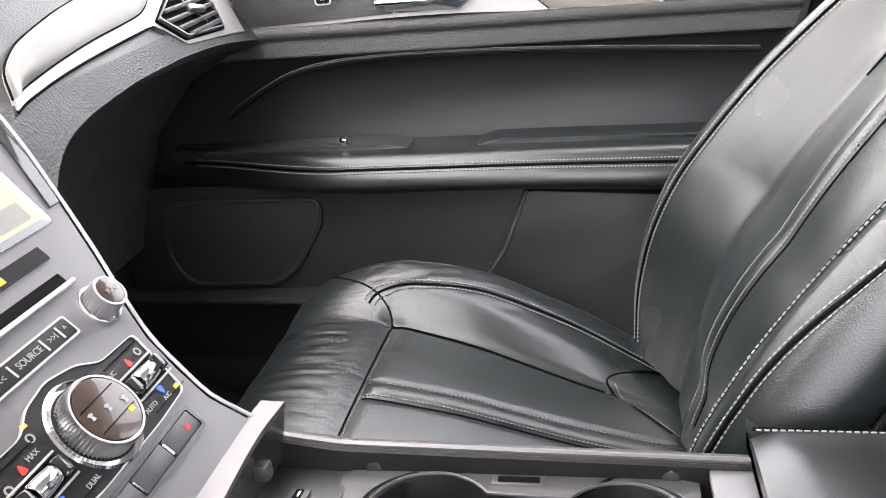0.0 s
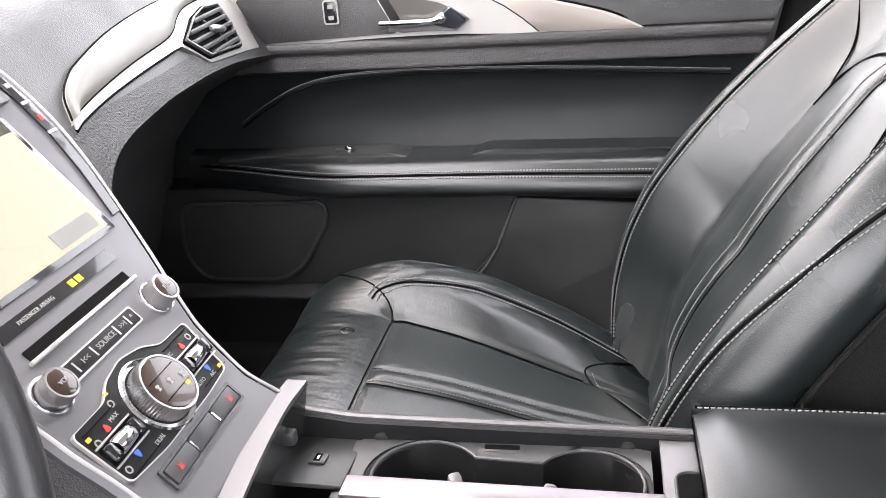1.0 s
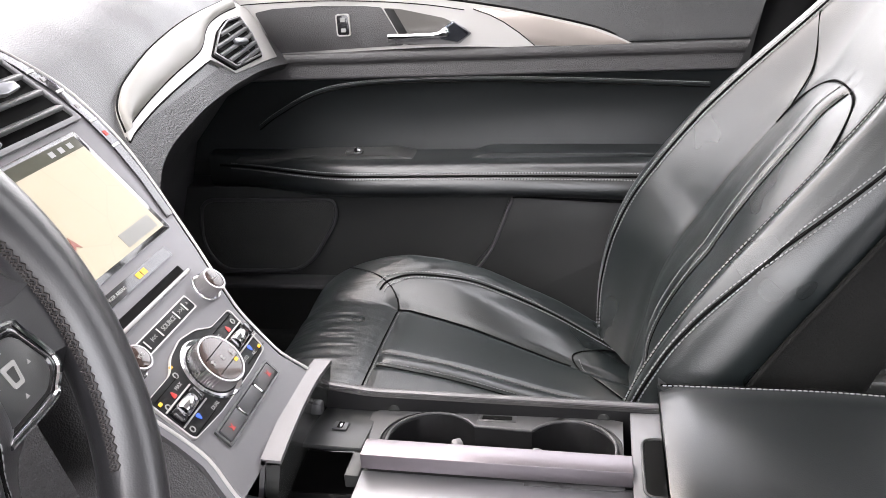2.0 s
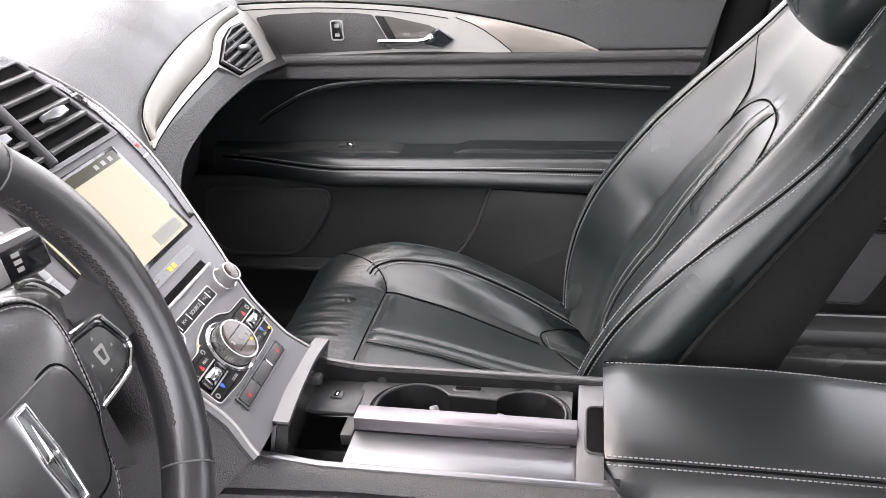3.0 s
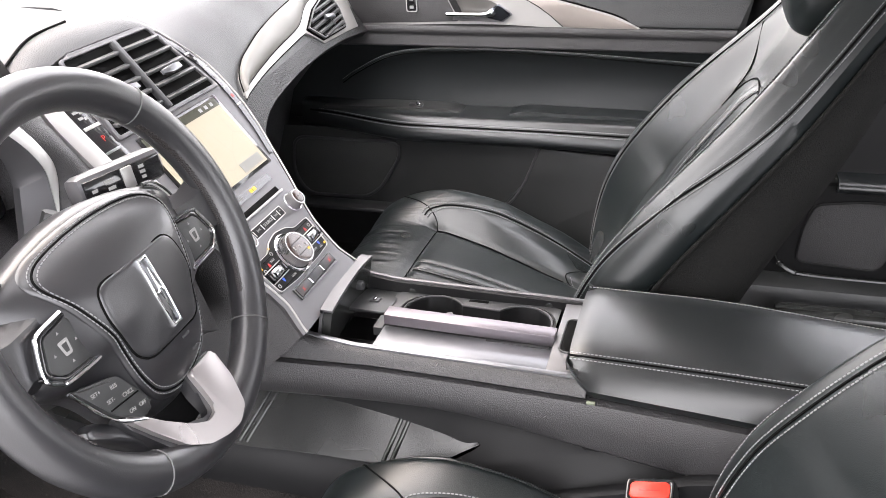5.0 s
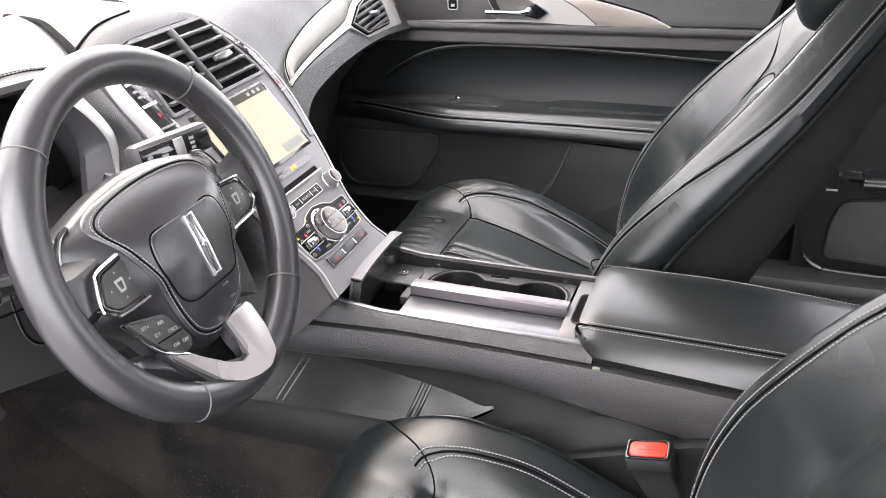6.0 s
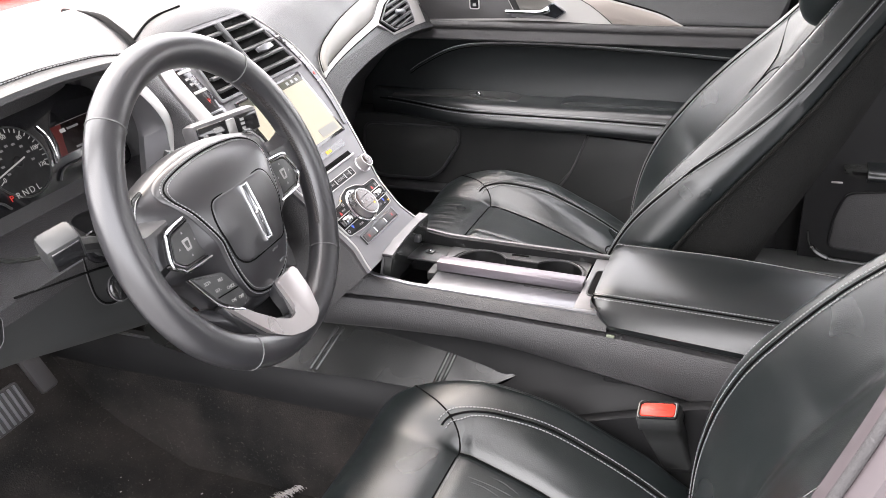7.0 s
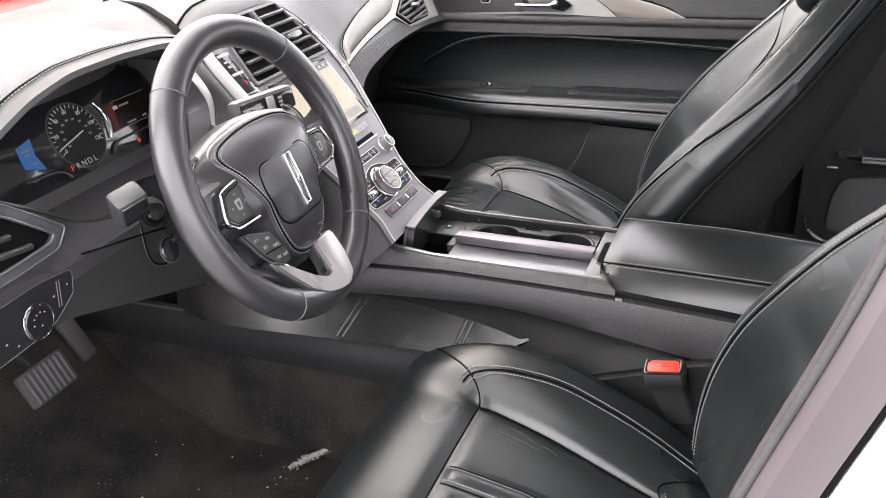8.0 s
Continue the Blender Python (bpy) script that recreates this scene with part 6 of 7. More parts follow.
# lower tunnel: pass-through tray and carpeted foot
TR = axes((-0.08, CY - 0.085, 0.243), (1, 0, 0), Vector((0, 0.62, 0.785)), Vector((0, -0.785, 0.62)))
TRAY = mat("tray_plastic", (0.010, 0.0105, 0.010), 0.24, grain=0.0008, bump=0.05, cloud=0.15, spec=0.6)
leaf = [(-0.40, -0.014), (-0.129, -0.014), (-0.03, -0.010), (0.07, -0.008), (0.14, 0.001), (0.185, 0.024), (0.203, 0.036), (0.181, 0.0335), (0.15, 0.042), (0.085, 0.053), (-0.01, 0.064), (-0.088, 0.068), (-0.40, 0.075)]
on_con(part("tray", prism(outline(leaf, 4), 0.004, 0.001, TR), TRAY, con, "smooth black storage tray"))
arch = outline([(-0.30, 0.078), (-0.088, 0.066), (-0.01, 0.062), (0.085, 0.051), (0.15, 0.040), (0.181, 0.0325), (0.200, 0.0355)], 5, False)
low = outline([(0.206, 0.036), (0.187, 0.020), (0.14, -0.004), (0.07, -0.013)], 5, False)
on_con(part("side_panel", prism(arch + low + [(0.07, -0.035), (0.70, -0.035), (0.70, 0.14), (-0.30, 0.14)], 0.010, 0.003, TR), DEEP, con, "smooth black side panel"))
for x in (-0.099, 0.091):
    for d_ in (0.0, 0.010):
        on_con(part("tray_rib", rbox(0.0055, 0.076, 0.005, 0.002, TR @ pose(x + d_, 0.026, 0.0045, 0, 0, -16 if x > 0 else -24)), SATIN, con, "raised rib"))
for s in (-1, 1):
    yb = CY + s * 0.075
    lp, lq = [], []
    for x in steps(-0.96, 0.62, 50):
        lp.append([Vector((x, yb + s * 0.022, 0.228)), Vector((x, yb + s * 0.014, 0.236)), Vector((x, yb - s * 0.002, 0.236)), Vector((x, yb - s * 0.004, 0.15)), Vector((x, yb + s * 0.030, 0.175)), Vector((x, yb + s * 0.030, 0.20))])
        lq.append([Vector((x, yb + s * 0.024, 0.185)), Vector((x, yb, 0.185)), Vector((x, yb, 0.0)), Vector((x, yb + s * 0.034, -0.004)), Vector((x, yb + s * 0.031, 0.05)), Vector((x, yb + s * 0.030, 0.12))])
    on_con(mk("foot", *loft(lp), PLASTIC_DARK, con, "black console foot"))
    on_con(mk("tunnel_carpet", *loft(lq), CARPET, con, "black carpeted tunnel side"))
    on_con(cord("foot_edge", [p[1] + Vector((0, 0, 0.001)) for p in lp[10:36]], 0.0024, PLASTIC, con))
# storage bin ahead of the cup holders, its small door standing open
on_con(part("bin_floor", rbox(0.115, 0.156, 0.004, 0, pose(-0.045, CY + 0.008, 0.330)), PLASTIC_DARK, con, "dark bin floor"))
on_con(part("bin_front", rbox(0.004, 0.156, 0.09, 0, pose(-0.100, CY + 0.008, 0.375)), PLASTIC_DARK, con))
on_con(part("socket_shelf", rbox(0.060, 0.066, 0.004, 0.001, pose(-0.052, 0.021, 0.383, -6, 2, 0)), PLASTIC, con, "black socket shelf"))
on_con(part("usb_frame", rbox(0.013, 0.013, 0.002, 0.001, pose(-0.048, 0.020, 0.3865, -6, 2, 0)), PLASTIC_GREY, con, "usb socket frame"))
on_con(part("usb_slot", rbox(0.005, 0.010, 0.002, 0.0005, pose(-0.048, 0.020, 0.3872, -6, 2, 0)), SEAM, con))
on_con(part("usb_tongue", rbox(0.002, 0.008, 0.002, 0.0003, pose(-0.0475, 0.020, 0.3876, -6, 2, 0)), CHROME, con))
bd = thing("bin_door", "open console bin door with silver face", "lid", (-0.07, CY, 0.40))
door_line = [(-0.081, YN + 0.010), (-0.084, YN + 0.04), (-0.087, CY + 0.01), (-0.088, CY + 0.05), (-0.085, YF - 0.002)]
ln = [Vector((x, y, 0)) for x, y in [(p.x, p.y) for p in smooth_line([(x, y, 0) for x, y in door_line], 5)]]


def bdoor(a, b, za, zb):
    return loft([[p + Vector(q) for q in ((a, 0, za), (b, 0, za), (b + 0.012, 0, zb), (a + 0.012, 0, zb))] for p in ln])


local(mk("silver_face", *bdoor(-0.004, 0.0, 0.372, 0.431), STACK_GREY, bd, "satin silver face"), bd)
local(mk("inner_side", *bdoor(0.0003, 0.011, 0.366, 0.4295), SATIN, bd, "black inner side"), bd)
local(mk("top_edge", *loft([[p + Vector(q) for q in ((0.0080, 0, 0.4270), (0.0080, 0, 0.4325), (0.0235, 0, 0.4318), (0.0235, 0, 0.4280))] for p in ln]), STACK_GREY, bd, "satin grey top edge"), bd)
local(part("catch", rbox(0.012, 0.010, 0.012, 0.003, pose(-0.066, CY + 0.045, 0.408)), PLASTIC_GREY, bd, "grey catch"), bd)
# cup holder tray
tray = thing("cup_holder_tray", "grey plastic cup holder tray with two round wells", "cup holder", (0.1, CY, 0.38))
ZC = 0.381
cups = [(0.034, 0.012, 0.0395), (0.148, 0.009, 0.0385)]


def tray_hole(n=72):
    """The outline of the two joined wells."""
    pts = []
    (xa, ya, ra), (xb, yb, rb) = cups
    for w in steps(34, 326, n // 2):
        pts.append((xa + ra * math.cos(radians(w)), ya + ra * math.sin(radians(w))))
    for w in steps(-146, 146, n // 2):
        pts.append((xb + rb * math.cos(radians(w)), yb + rb * math.sin(radians(w))))
    return pts


hole = tray_hole()
hx, hy = 0.092, 0.011
box = (-0.027, YN + 0.060, 0.192, YF - 0.0035)


def to_rect(x, y):
    dx, dy = x - hx, y - hy
    k = min(((box[2] - hx) / dx) if dx > 1e-6 else ((box[0] - hx) / dx if dx < -1e-6 else 1e9), ((box[3] - hy) / dy) if dy > 1e-6 else ((box[1] - hy) / dy if dy < -1e-6 else 1e9))
    return (hx + dx * k, hy + dy * k)


rim_o = [to_rect(*p) for p in hole]
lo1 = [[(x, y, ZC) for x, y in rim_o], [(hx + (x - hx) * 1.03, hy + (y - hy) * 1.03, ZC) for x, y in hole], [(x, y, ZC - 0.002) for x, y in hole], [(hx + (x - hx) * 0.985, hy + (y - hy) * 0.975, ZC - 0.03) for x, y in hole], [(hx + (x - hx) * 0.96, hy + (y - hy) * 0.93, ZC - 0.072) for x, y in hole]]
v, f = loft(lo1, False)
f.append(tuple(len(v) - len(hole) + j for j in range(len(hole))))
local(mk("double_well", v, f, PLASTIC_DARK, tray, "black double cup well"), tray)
local(part("tray_lip", ring_prism(rim_o, [(hx + (x - hx) * 1.06, hy + (y - hy) * 1.06) for x, y in hole], 0.0015, 0, pose(0, 0, ZC)), PLASTIC_GREY, tray, "dark grey tray surface"), tray)
local(cord("well_rim", [(x, y, ZC + 0.0016) for x, y in hole], 0.0014, PLASTIC_GREY, tray, "rounded well rim", closed=True), tray)
local(part("tray_slot", rbox(0.026, 0.005, 0.003, 0.0008, pose(0.085, YF - 0.009, ZC + 0.0015)), SEAM, tray, "small dark slot"), tray)
local(part("tray_slot_frame", rbox(0.034, 0.010, 0.0024, 0.0008, pose(0.085, YF - 0.009, ZC + 0.0008)), PLASTIC_GREY, tray), tray)
for x, y, a in ((0.054, 0.012, 25), (0.122, 0.004, -15)):
    local(part("cup_finger", rbox(0.010, 0.016, 0.024, 0.003, pose(x, y + 0.004, ZC - 0.014, 20, 0, a)), STACK_GREY, tray, "grey cup clip"), tray)
# sliding lid, pushed to the near side
lid = thing("sliding_lid", "brushed metal sliding lid beside the cup holders", "lid", (0.09, YN + 0.03, 0.39))
for nm, y0, y1, z, mt in (("lid_plate", YN + 0.002, YN + 0.065, -0.006, BRUSHED), ("lid_bar", YN + 0.064, YN + 0.086, 0.006, mat("mauve_metal", (0.20, 0.18, 0.195), 0.35, 0.85, grain=0.0005, bump=0.05))):
    local(part(nm, rbox(0.213, y1 - y0, 0.008 if nm == "lid_plate" else 0.014, 0.001, pose(0.0915, (y0 + y1) / 2, 0.389 + z - (0.004 if nm == "lid_plate" else 0.003), 0, 1.2, 0)), mt, lid, "brushed plate" if nm == "lid_plate" else "raised satin bar"), lid)
local(part("lid_notch", rbox(0.012, 0.03, 0.012, 0.001, pose(-0.021, YN + 0.070, 0.381)), PLASTIC, lid), lid)
# cross piece with the small oblong recess, beside the armrest
on_con(part("cross_piece", prism(rect(0.198, YN + 0.001, 0.250, YF - 0.001, 0.002), 0.006, 0.001, pose(0, 0, 0.384)), STACK_GREY, con, "satin grey cross piece"))
# no hollow here: a black sheet gives the recess its shade
on_con(part("recess", prism(rounded([(0.206, CY - 0.028), (0.26, CY - 0.028), (0.26, CY + 0.045), (0.206, CY + 0.045)], 0.010), 0.0015, 0, pose(0, 0, 0.3895)), SEAM, con, "flat black sheet shading an oblong recess"))
on_con(cord("recess_rim", [(x, y, 0.391) for x, y in rounded([(0.206, CY - 0.028), (0.262, CY - 0.028), (0.262, CY + 0.045), (0.206, CY + 0.045)], 0.010)], 0.0012, PLASTIC, con, closed=True))
on_con(part("core", rbox(0.38, 0.13, 0.30, 0.004, pose(0.43, CY, 0.18)), PLASTIC_DARK, con, "black console core"))

# ---- armrest ----
arm = thing("console_armrest", "padded black leather armrest with double stitching", "armrest", (0.4, -0.012, 0.35))


def arm_loop(x):
    t = (x - 0.222) / 0.40
    yn, yf = -0.092 - 0.010 * t, 0.067 - 0.026 * ss(0.3, 1, t)
    zt = 0.412 - 0.006 * t * t
    return yn, yf, zt


lp = []
for x in steps(0.222, 0.64, 30):
    yn, yf, zt = arm_loop(x)
    k = ss(0.222, 0.232, x) * 0.006
    zt -= 0.006 - k
    front = 0.018 * (1 - ss(0.222, 0.245, x))
    zb = interp(x, [0.222, 0.250, 0.62], [0.398, 0.374, 0.352])
    lp.append([Vector((x, y, z)) for y, z in ((yn - 0.022 + front, zb + 0.001), (yn - 0.028 + front, zb + 0.006), (yn - 0.0295 + front, zb + 0.013), (yn - 0.024 + 0.8 * front, zb * 0.5 + zt * 0.5 - 0.001), (yn - 0.014 + 0.4 * front, zt - 0.0105), (yn - 0.006 + 0.2 * front, zt - 0.0050), (yn, zt - 0.0016), (yn + 0.006, zt + 0.0005), (yn + 0.03, zt + 0.003), ((yn + yf) / 2, zt + 0.005), (yf - 0.03, zt + 0.003), (yf - 0.005, zt), (yf, zt - 0.003), (yf + 0.008, zt - 0.014), (yf + 0.016, zb + 0.010), (yf + 0.014, zb + 0.003), (yf, zb), (yn, zb))])
local(mk("pad", *loft(lp), LEATHER_SOFT, arm, "smooth black leather pad"), arm)
for s, off in ((-1, 0.0036), (-1, -0.0036), (1, 0.0036), (1, -0.0036)):
    pts = []
    for x in steps(0.224, 0.63, 70):
        yn, yf, zt = arm_loop(x)
        y = (yn + 0.001 + off) if s < 0 else (yf - 0.001 - off)
        pts.append(Vector((x, y, zt - (0.0032 if off < 0 else -0.0005))))
    local(stitches("stitching", pts, THREAD, arm, 0.0045, 0.0033, 0.0007), arm)
for s in (-1, 1):
    local(cord("seam", [Vector((x, (arm_loop(x)[0] + 0.001) if s < 0 else (arm_loop(x)[1] - 0.001), arm_loop(x)[2] - 0.0012)) for x in steps(0.223, 0.64, 40)], 0.0012, SEAM, arm), arm)
local(part("hinge_bit", rbox(0.010, 0.004, 0.004, 0.001, pose(0.253, YN - 0.021, 0.373)), mat("pale_bit", (0.16, 0.18, 0.13), 0.5), arm, "pale latch corner"), arm)

# ---- front seats ----
def car_seat(label, front, at, wrinkles=0.0, scratches=()):
    """A front seat: cushion, backrest, rear shell, seams and headrest."""
    seat = thing("car_seat", label, "car seat", at, "front seats")
    HW = 0.262
    CU = steps(0, 1, 120)
    CK = [-0.08, 0, 0.08, 0.16, 0.24, 0.32, 0.38, 0.45, 0.6, 0.8, 1.0, 1.2]
    CFX = [soft(u, CK, [-0.215, -0.238, -0.262, -0.264, -0.238, -0.195, -0.154, -0.107, -0.01, 0.11, 0.23, 0.35], 0.06) for u in CU]
    CZC = [soft(u, CK, [0.045, 0.10, 0.155, 0.216, 0.259, 0.276, 0.276, 0.268, 0.250, 0.215, 0.19, 0.165], 0.06) for u in CU]
    CZB = [soft(u, CK, [0.045, 0.10, 0.155, 0.222, 0.268, 0.292, 0.304, 0.309, 0.294, 0.240, 0.17, 0.10], 0.06) for u in CU]


    def cush(u, v):
        """The cushion's skin: u runs from the front's foot over the crest to the rear, v across."""
        fx, zc, zb = interp(u, CU, CFX), interp(u, CU, CZC), interp(u, CU, CZB)
        wi = interp(u, [0, 0.45, 0.75, 1.0], [0.155, 0.146, 0.112, 0.08])
        w = HW * interp(u, [0, 0.1, 0.24, 0.45, 0.8, 1.0], [0.86, 0.90, 0.95, 1.0, 0.98, 0.92])
        a = abs(v)
        if a <= 1:
            y = a * w
            rise = 0.55 * ss(wi - 0.012, wi + 0.05, y) + 0.45 * ss(wi, 0.245, y)
            z = zc + (zb - zc) * rise
            z += 0.004 * math.cos(min(1, y / wi) * math.pi / 2) * ss(0.3, 0.5, u)
            drop = ss(0.88, 1.0, a)
            z -= 0.022 * drop * drop * ss(0.05, 0.3, u)
            groove = math.exp(-((y - wi) / 0.006) ** 2) * ss(0.40, 0.47, u) * 0.006
            z -= groove
            if u > 0.2:
                z -= 0.006 * math.exp(-((u - 0.45) / 0.012) ** 2) * (1 - ss(wi + 0.0, wi + 0.03, y))
            if u > 0.44:         # narrow raised pleat along the middle
                z += 0.0035 * max(0.0, 1 - (y / 0.015) ** 2) * ss(0.455, 0.48, u)
                z -= 0.0022 * math.exp(-((y - 0.016) / 0.004) ** 2) * ss(0.455, 0.48, u)
            if wrinkles:         # cross wrinkles pulled over the front pad
                k = ss(0.10, 0.22, u) * (1 - ss(0.30, 0.43, u)) * (1 - ss(0.10, 0.19, y))
                bow = v * w + 0.35 * (fx + 0.18) ** 2 / 0.05 * 0.02
                z += wrinkles * k * (noise.noise((fx * 12, bow * 84, 1.7)) + 0.5 * noise.noise((fx * 18, bow * 160, 5.1)))
                z += 0.5 * wrinkles * ss(0.16, 0.2, y) * ss(0.3, 0.45, u) * noise.noise((fx * 22 + 30 * y, y * 70 - 34 * fx, 9.0))
        else:
            t = a - 1
            y = w + 0.006 * math.sin(t * math.pi) - 0.02 * t
            z = zb - 0.022 * ss(0.05, 0.3, u) - t * (zb - 0.022 - 0.06) * 0.95
        return Vector((fx, math.copysign(y, v), max(0.05, z)))


    def soften(f, e=0.009):
        """Averages a surface over its neighbourhood so that its rows run smooth."""
        def g(u, v):
            s = Vector((0, 0, 0))
            for du in (-e, 0, e):
                for dv in (-e, 0, e):
                    s += f(min(1, max(0, u + du)), v + dv) * (2 if du == 0 else 1) * (2 if dv == 0 else 1)
            return s / 16
        return g


    cs = soften(cush)
    vs = steps(-2, -1.02, 8) + steps(-1, 1, 220) + steps(1.02, 2, 8)
    mk("cushion", *sheet(lambda u, v: cs(u, v), steps(0.449, 1, 60), vs), LEATHER, seat, "black leather cushion")
    mk("cushion_front", *sheet(lambda u, v: cs(u, v), steps(0, 0.4495, 64), vs), front, seat, "creased black leather front pad")


    def on_cush(u, y, lift=0.0):
        """The skin's point at width y."""
        lo_, hi_ = 0.0, 1.25
        for _ in range(24):
            m = (lo_ + hi_) / 2
            if abs(cs(u, m).y) < abs(y):
                lo_ = m
            else:
                hi_ = m
        p = cs(u, math.copysign(lo_, y))
        return p + Vector((0, 0, lift))


    def cwi(u):
        return interp(u, [0, 0.45, 0.75, 1.0], [0.155, 0.146, 0.112, 0.08])


    for s in (-1, 1):
        cord("seam", [on_cush(u, s * cwi(u), 0.0016) for u in steps(0.452, 0.84, 60)], 0.0010, SEAM, seat)
        arc = [(0.405, 0.166), (0.412, 0.175), (0.428, 0.182), (0.46, 0.189), (0.51, 0.194), (0.60, 0.197), (0.70, 0.195), (0.80, 0.189), (0.90, 0.178), (0.955, 0.170)]
        for off, nm in ((-0.0058, 0), (0.0, 1), (0.0058, 0)):
            pts = smooth_line([on_cush(u - off * (1.6 if u < 0.44 else 0.0), s * (y + off * (1 if u > 0.42 else 0.6)), 0.0012 if nm else 0.0017) for u, y in arc], 8)
            if nm:
                cord("bolster_seam", pts, 0.0013, SEAM, seat)
            else:
                stitches("stitching", pts, THREAD, seat, 0.0046, 0.0034, 0.0008)
        cord("edge_piping", smooth_line([on_cush(u, s * 0.247, 0.0008) for u in steps(0.30, 0.92, 20)], 3), 0.0022, LEATHER, seat)
        stitches("stitching", smooth_line([on_cush(u, s * 0.2515, 0.0004) for u in steps(0.42, 0.92, 24)], 3), THREAD, seat, 0.0046, 0.0032, 0.0005)
        cord("front_seam", smooth_line([on_cush(0.450 - 0.16 * ss(0.146, 0.255, y), s * y, 0.0008) for y in steps(0.0, 0.245, 24)], 2), 0.0010, SEAM, seat)
        stitches("stitching", smooth_line([on_cush(0.456, s * y, 0.0008) for y in steps(0.0, 0.142, 16)], 2), THREAD, seat, 0.0042, 0.0026, 0.0004)
        # rear corner piece: seam across the bolster and round the insert's end
        cord("rear_seam", smooth_line([on_cush(u, s * y, 0.0012) for u, y in ((0.955, 0.172), (0.90, 0.148), (0.845, 0.118), (0.86, 0.096), (0.90, 0.068), (0.95, 0.035))], 8), 0.0011, SEAM, seat)
        stitches("stitching", smooth_line([on_cush(u + 0.012, s * y, 0.0014) for u, y in ((0.845, 0.112), (0.86, 0.092), (0.90, 0.064), (0.95, 0.031))], 6), THREAD, seat, 0.0044, 0.0032, 0.0005)
    for y in (-0.016, 0.016):
        cord("seam", [on_cush(u, y, 0.0006) for u in steps(0.46, 0.93, 40)], 0.0008, SEAM, seat)
        stitches("stitching", [on_cush(u, y * 0.72, 0.0010) for u in steps(0.46, 0.93, 60)], THREAD, seat, 0.0042, 0.0031, 0.0006)
    for u0, y0, u1, y1 in scratches:
        cord("scratch", [on_cush(u0 + (u1 - u0) * k, y0 + (y1 - y0) * k + 0.002 * math.sin(4 * k), 0.0001) for k in steps(0, 1, 8)], [0.0001, 0.0002, 0.0004, 0.0005, 0.0005, 0.0004, 0.0003, 0.0002, 0.0001], SCUFF, seat, "pale scratch", k=5)
    part("base", rbox(0.40, 0.40, 0.12, 0.02, pose(0.0, 0, 0.10)), PLASTIC_DARK, seat, "black seat base")
    for s in (-1, 1):
        part("slide_rail", rbox(0.52, 0.03, 0.04, 0.006, pose(0.0, s * 0.18, 0.025)), PLASTIC_DARK, seat, "dark slide rail")
    part("rail_end", rbox(0.03, 0.026, 0.02, 0.004, pose(-0.27, 0.10, 0.06)), PLASTIC_GREY, seat, "grey rail end")


    # backrest: front curve of the bolsters, from the foot to the shoulder
    TM = 1.10
    BT = [-0.2, 0.0, 0.12, 0.28, 0.44, 0.62, 0.78, 0.90, 1.0, 1.10, 1.30]
    BX = [0.182, 0.178, 0.176, 0.190, 0.225, 0.288, 0.362, 0.418, 0.462, 0.505, 0.591]
    BZ = [0.125, 0.215, 0.270, 0.350, 0.425, 0.510, 0.590, 0.655, 0.715, 0.774, 0.892]
    ST = steps(-0.08, 1.18, 126)
    SX, SZ = [soft(t, BT, BX, 0.10) for t in ST], [soft(t, BT, BZ, 0.10) for t in ST]


    def back_axis(t):
        x, z = interp(t, ST, SX), interp(t, ST, SZ)
        e = 0.04
        dx, dz = interp(t + e, ST, SX) - interp(t - e, ST, SX), interp(t + e, ST, SZ) - interp(t - e, ST, SZ)
        L = math.hypot(dx, dz)
        return Vector((x, 0, z)), Vector((-dz / L, 0, dx / L))          # place, forward normal


    def back_w(t):
        return interp(t, [0, 0.15, 0.4, 0.65, 0.85, 1.0, 1.1], [0.205, 0.235, 0.245, 0.235, 0.208, 0.178, 0.155])


    def back_wi(t):
        return interp(t, [0, 0.2, 0.5, 0.75, 1.0], [0.085, 0.110, 0.122, 0.105, 0.09])


    def bfront(t, v):
        """The backrest's face, v from side to side."""
        p, n = back_axis(t)
        w, wi = back_w(t), back_wi(t)
        y = v * w
        a = abs(y)
        rec = interp(t, [0, 0.2, 0.5, 0.8, 1.0], [0.030, 0.055, 0.062, 0.040, 0.012])
        off = -rec * (1 - ss(wi * 0.75, w * 0.93, a))
        off += 0.012 * math.exp(-(a / (wi * 0.9)) ** 4) * ss(0.12, 0.22, t) * (1 - ss(0.79, 0.85, t))
        off -= 0.016 * ss(0.90, 1.0, a / w) ** 2
        off -= 0.0045 * math.exp(-((a - wi) / 0.010) ** 2) * (1 - ss(0.72, 0.78, t))
        if t < 0.84:             # narrow raised pleat
            off += 0.003 * max(0.0, 1 - (a / 0.015) ** 2) - 0.002 * math.exp(-((a - 0.016) / 0.004) ** 2)
        off += 0.010 * ss(0.55 * w, 0.9 * w, y) * (1 - ss(0.7, 1.0, t))
        return p + n * off + Vector((0, y, 0))


    def soft_back(t, v, e=0.010):
        s = Vector((0, 0, 0))
        for du in (-e, 0, e):
            for dv in (-e, 0, e):
                s += bfront(min(TM, max(0, t + du)), min(1, max(-1, v + dv))) * (2 if du == 0 else 1) * (2 if dv == 0 else 1)
        return s / 16


    bt = steps(0, TM, 62)
    bvs = steps(-1, 1, 110)
    loops = []
